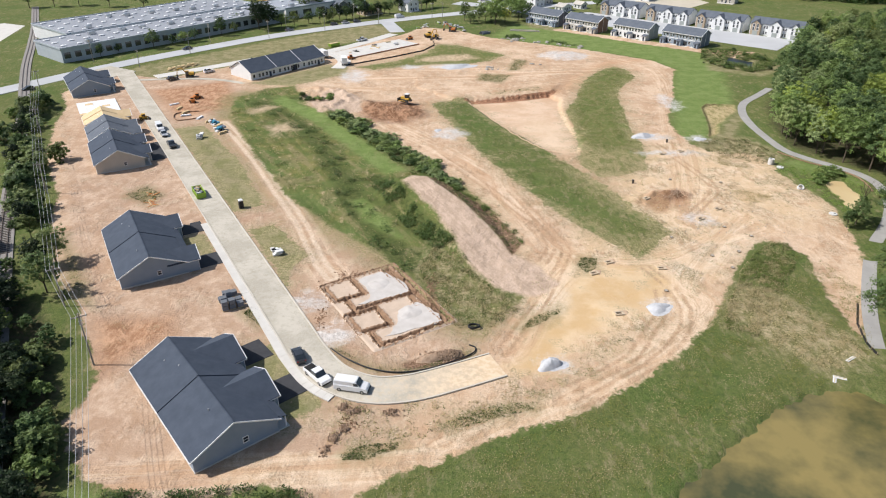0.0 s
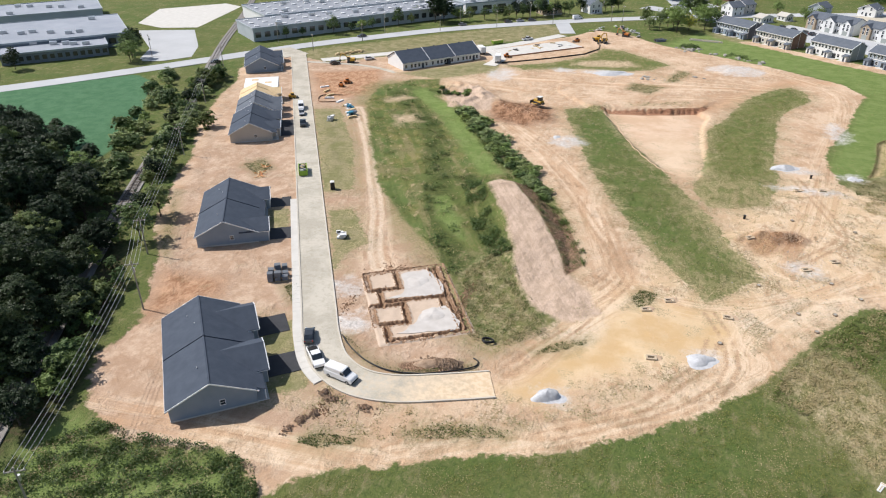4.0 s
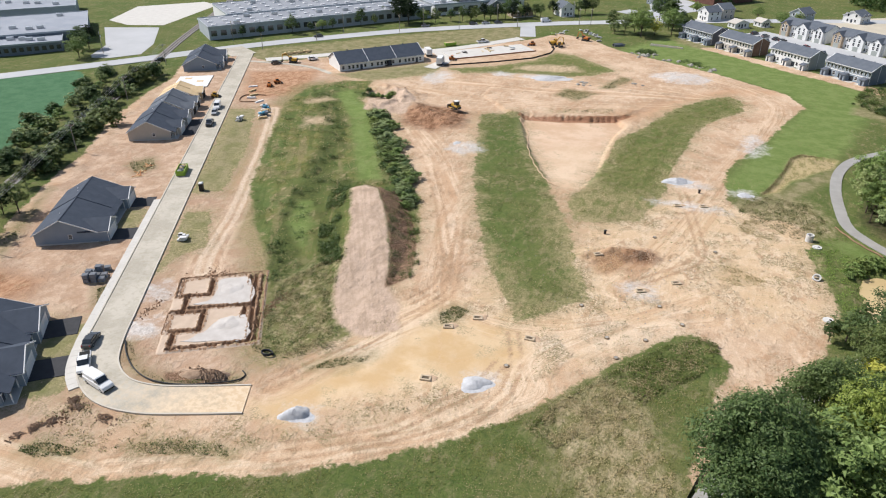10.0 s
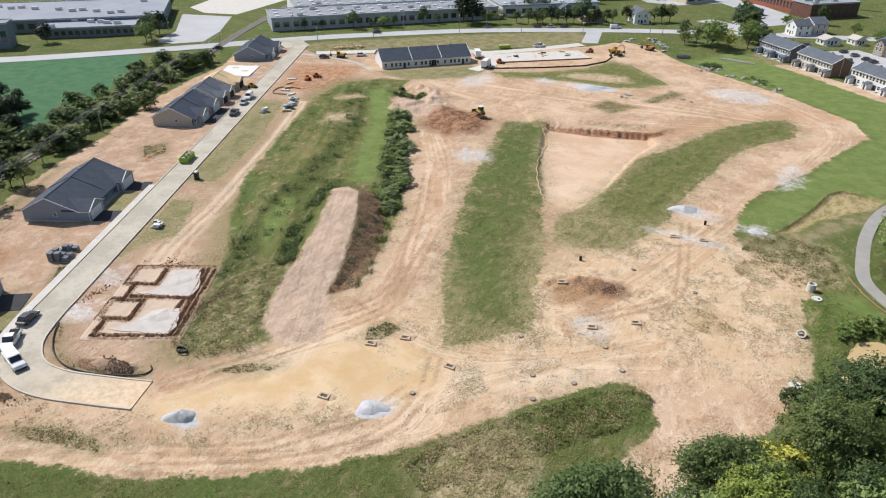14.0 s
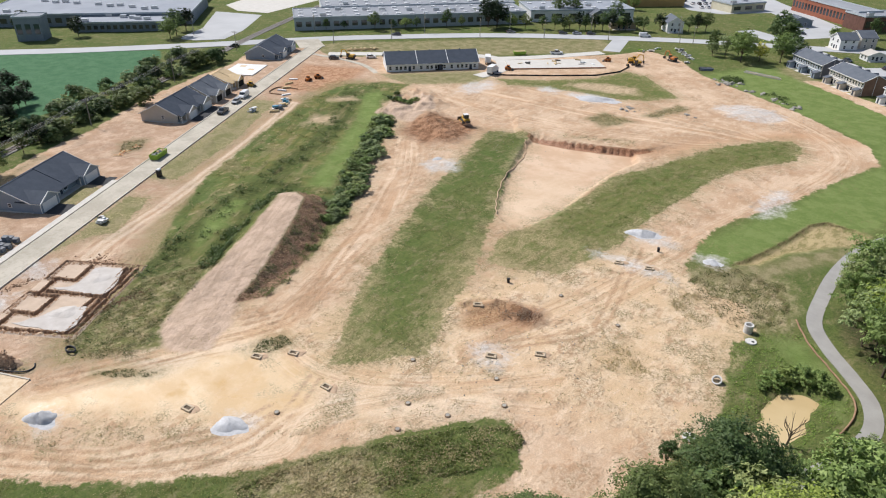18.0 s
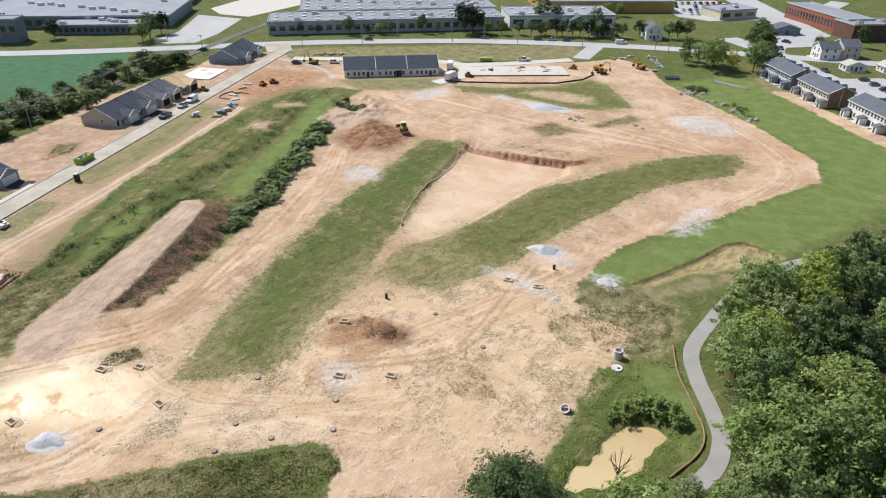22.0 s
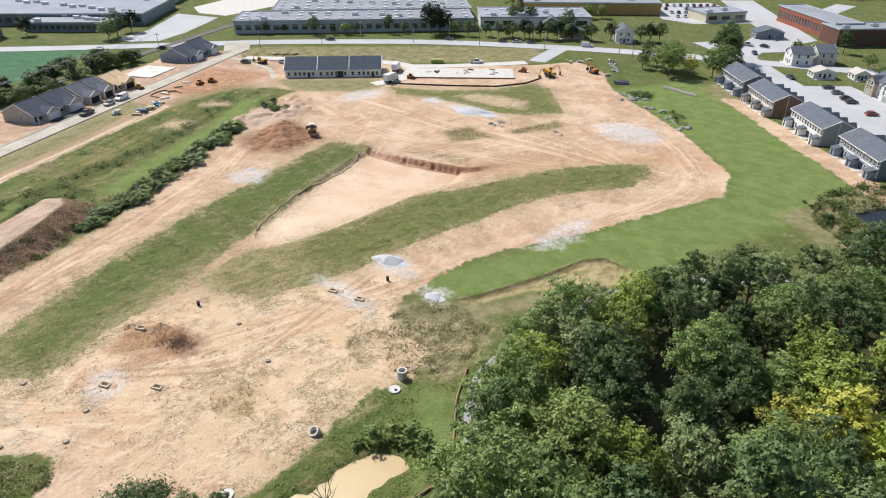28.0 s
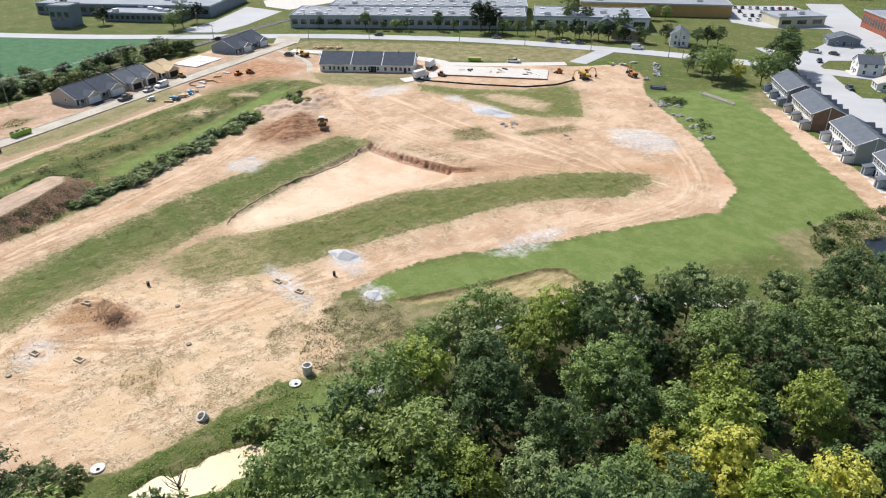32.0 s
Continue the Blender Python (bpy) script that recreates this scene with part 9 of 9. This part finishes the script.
# ---- poles and wires ----
POLE_WOOD = surface("weathered_pole", (0.26, 0.23, 0.19), (0.38, 0.35, 0.30), 1.5, 9, 0.9, relief=0.3)
WIRE = surface("aluminium_wire", (0.42, 0.42, 0.42), (0.55, 0.55, 0.55), 1, 5, 0.5, metal=0.3, relief=0)


def utility_pole(x, y, h, deg, label):
    e = thing("utility_pole", pose(x, y, 0, 0, 0, deg), label, "utility pole", "utility poles")
    part("pole", tube(bmesh.new(), (0, 0, -0.5), (0, 0, h), 0.17, 0.11, 8), POLE_WOOD, e)
    part("crossarm", bx(-1.3, 1.3, -0.07, 0.07, h - 0.8, h - 0.62), POLE_WOOD, e)
    for k in (-1.15, -0.4, 0.4, 1.15):
        part("insulator", tube(bmesh.new(), (k, 0, h - 0.62), (k, 0, h - 0.4), 0.06), CAST, e)
    part("transformer", tube(bmesh.new(), (0, 0.35, h - 2.6), (0, 0.35, h - 1.7), 0.25, 0.25, 10), METAL, e) if h > 9.5 else None
    return [(e.matrix_world @ Vector((k, 0, h - 0.4))) for k in (-1.15, -0.4, 0.4, 1.15)]


def string(rows, label):
    for a, b in zip(rows, rows[1:]):
        for p, q in zip(a, b):
            sag = (p - q).length * 0.018
            pts = [p.lerp(q, k / 10) - Vector((0, 0, sag * 4 * (k / 10) * (1 - k / 10))) for k in range(11)]
            tagged(cable("power_line", pts, 0.028, WIRE, seg=4), label, "wire", "power lines")


rows = [utility_pole(x, y, h, 31, "weathered wooden utility pole beside the railway") for x, y, h in ((-40, 48, 11), (-61.7, 94.4, 11), (-76, 113, 9.2), (-107, 167, 9.2), (-133, 214, 9.2), (-158, 262, 9.2))]
string(rows, "thin power line along the railway")
rows = [utility_pole(x, y, h, a, "dark wooden utility pole along the main road") for x, y, h, a in ((-201, 268, 10, -35), (-160, 312, 10, -40), (-134.7, 301.5, 8, -40), (-118, 350, 10, -45), (-86, 382, 10, -50), (-52, 408, 10, -55), (-14, 432, 10, -60))][0:2]
for x, y in ((-126, 336), (-96, 370), (-70, 390), (-42, 406), (-12, 424), (-6, 426)):
    utility_pole(x + 5, y - 8, 9, -45, "dark wooden utility pole along the main road")
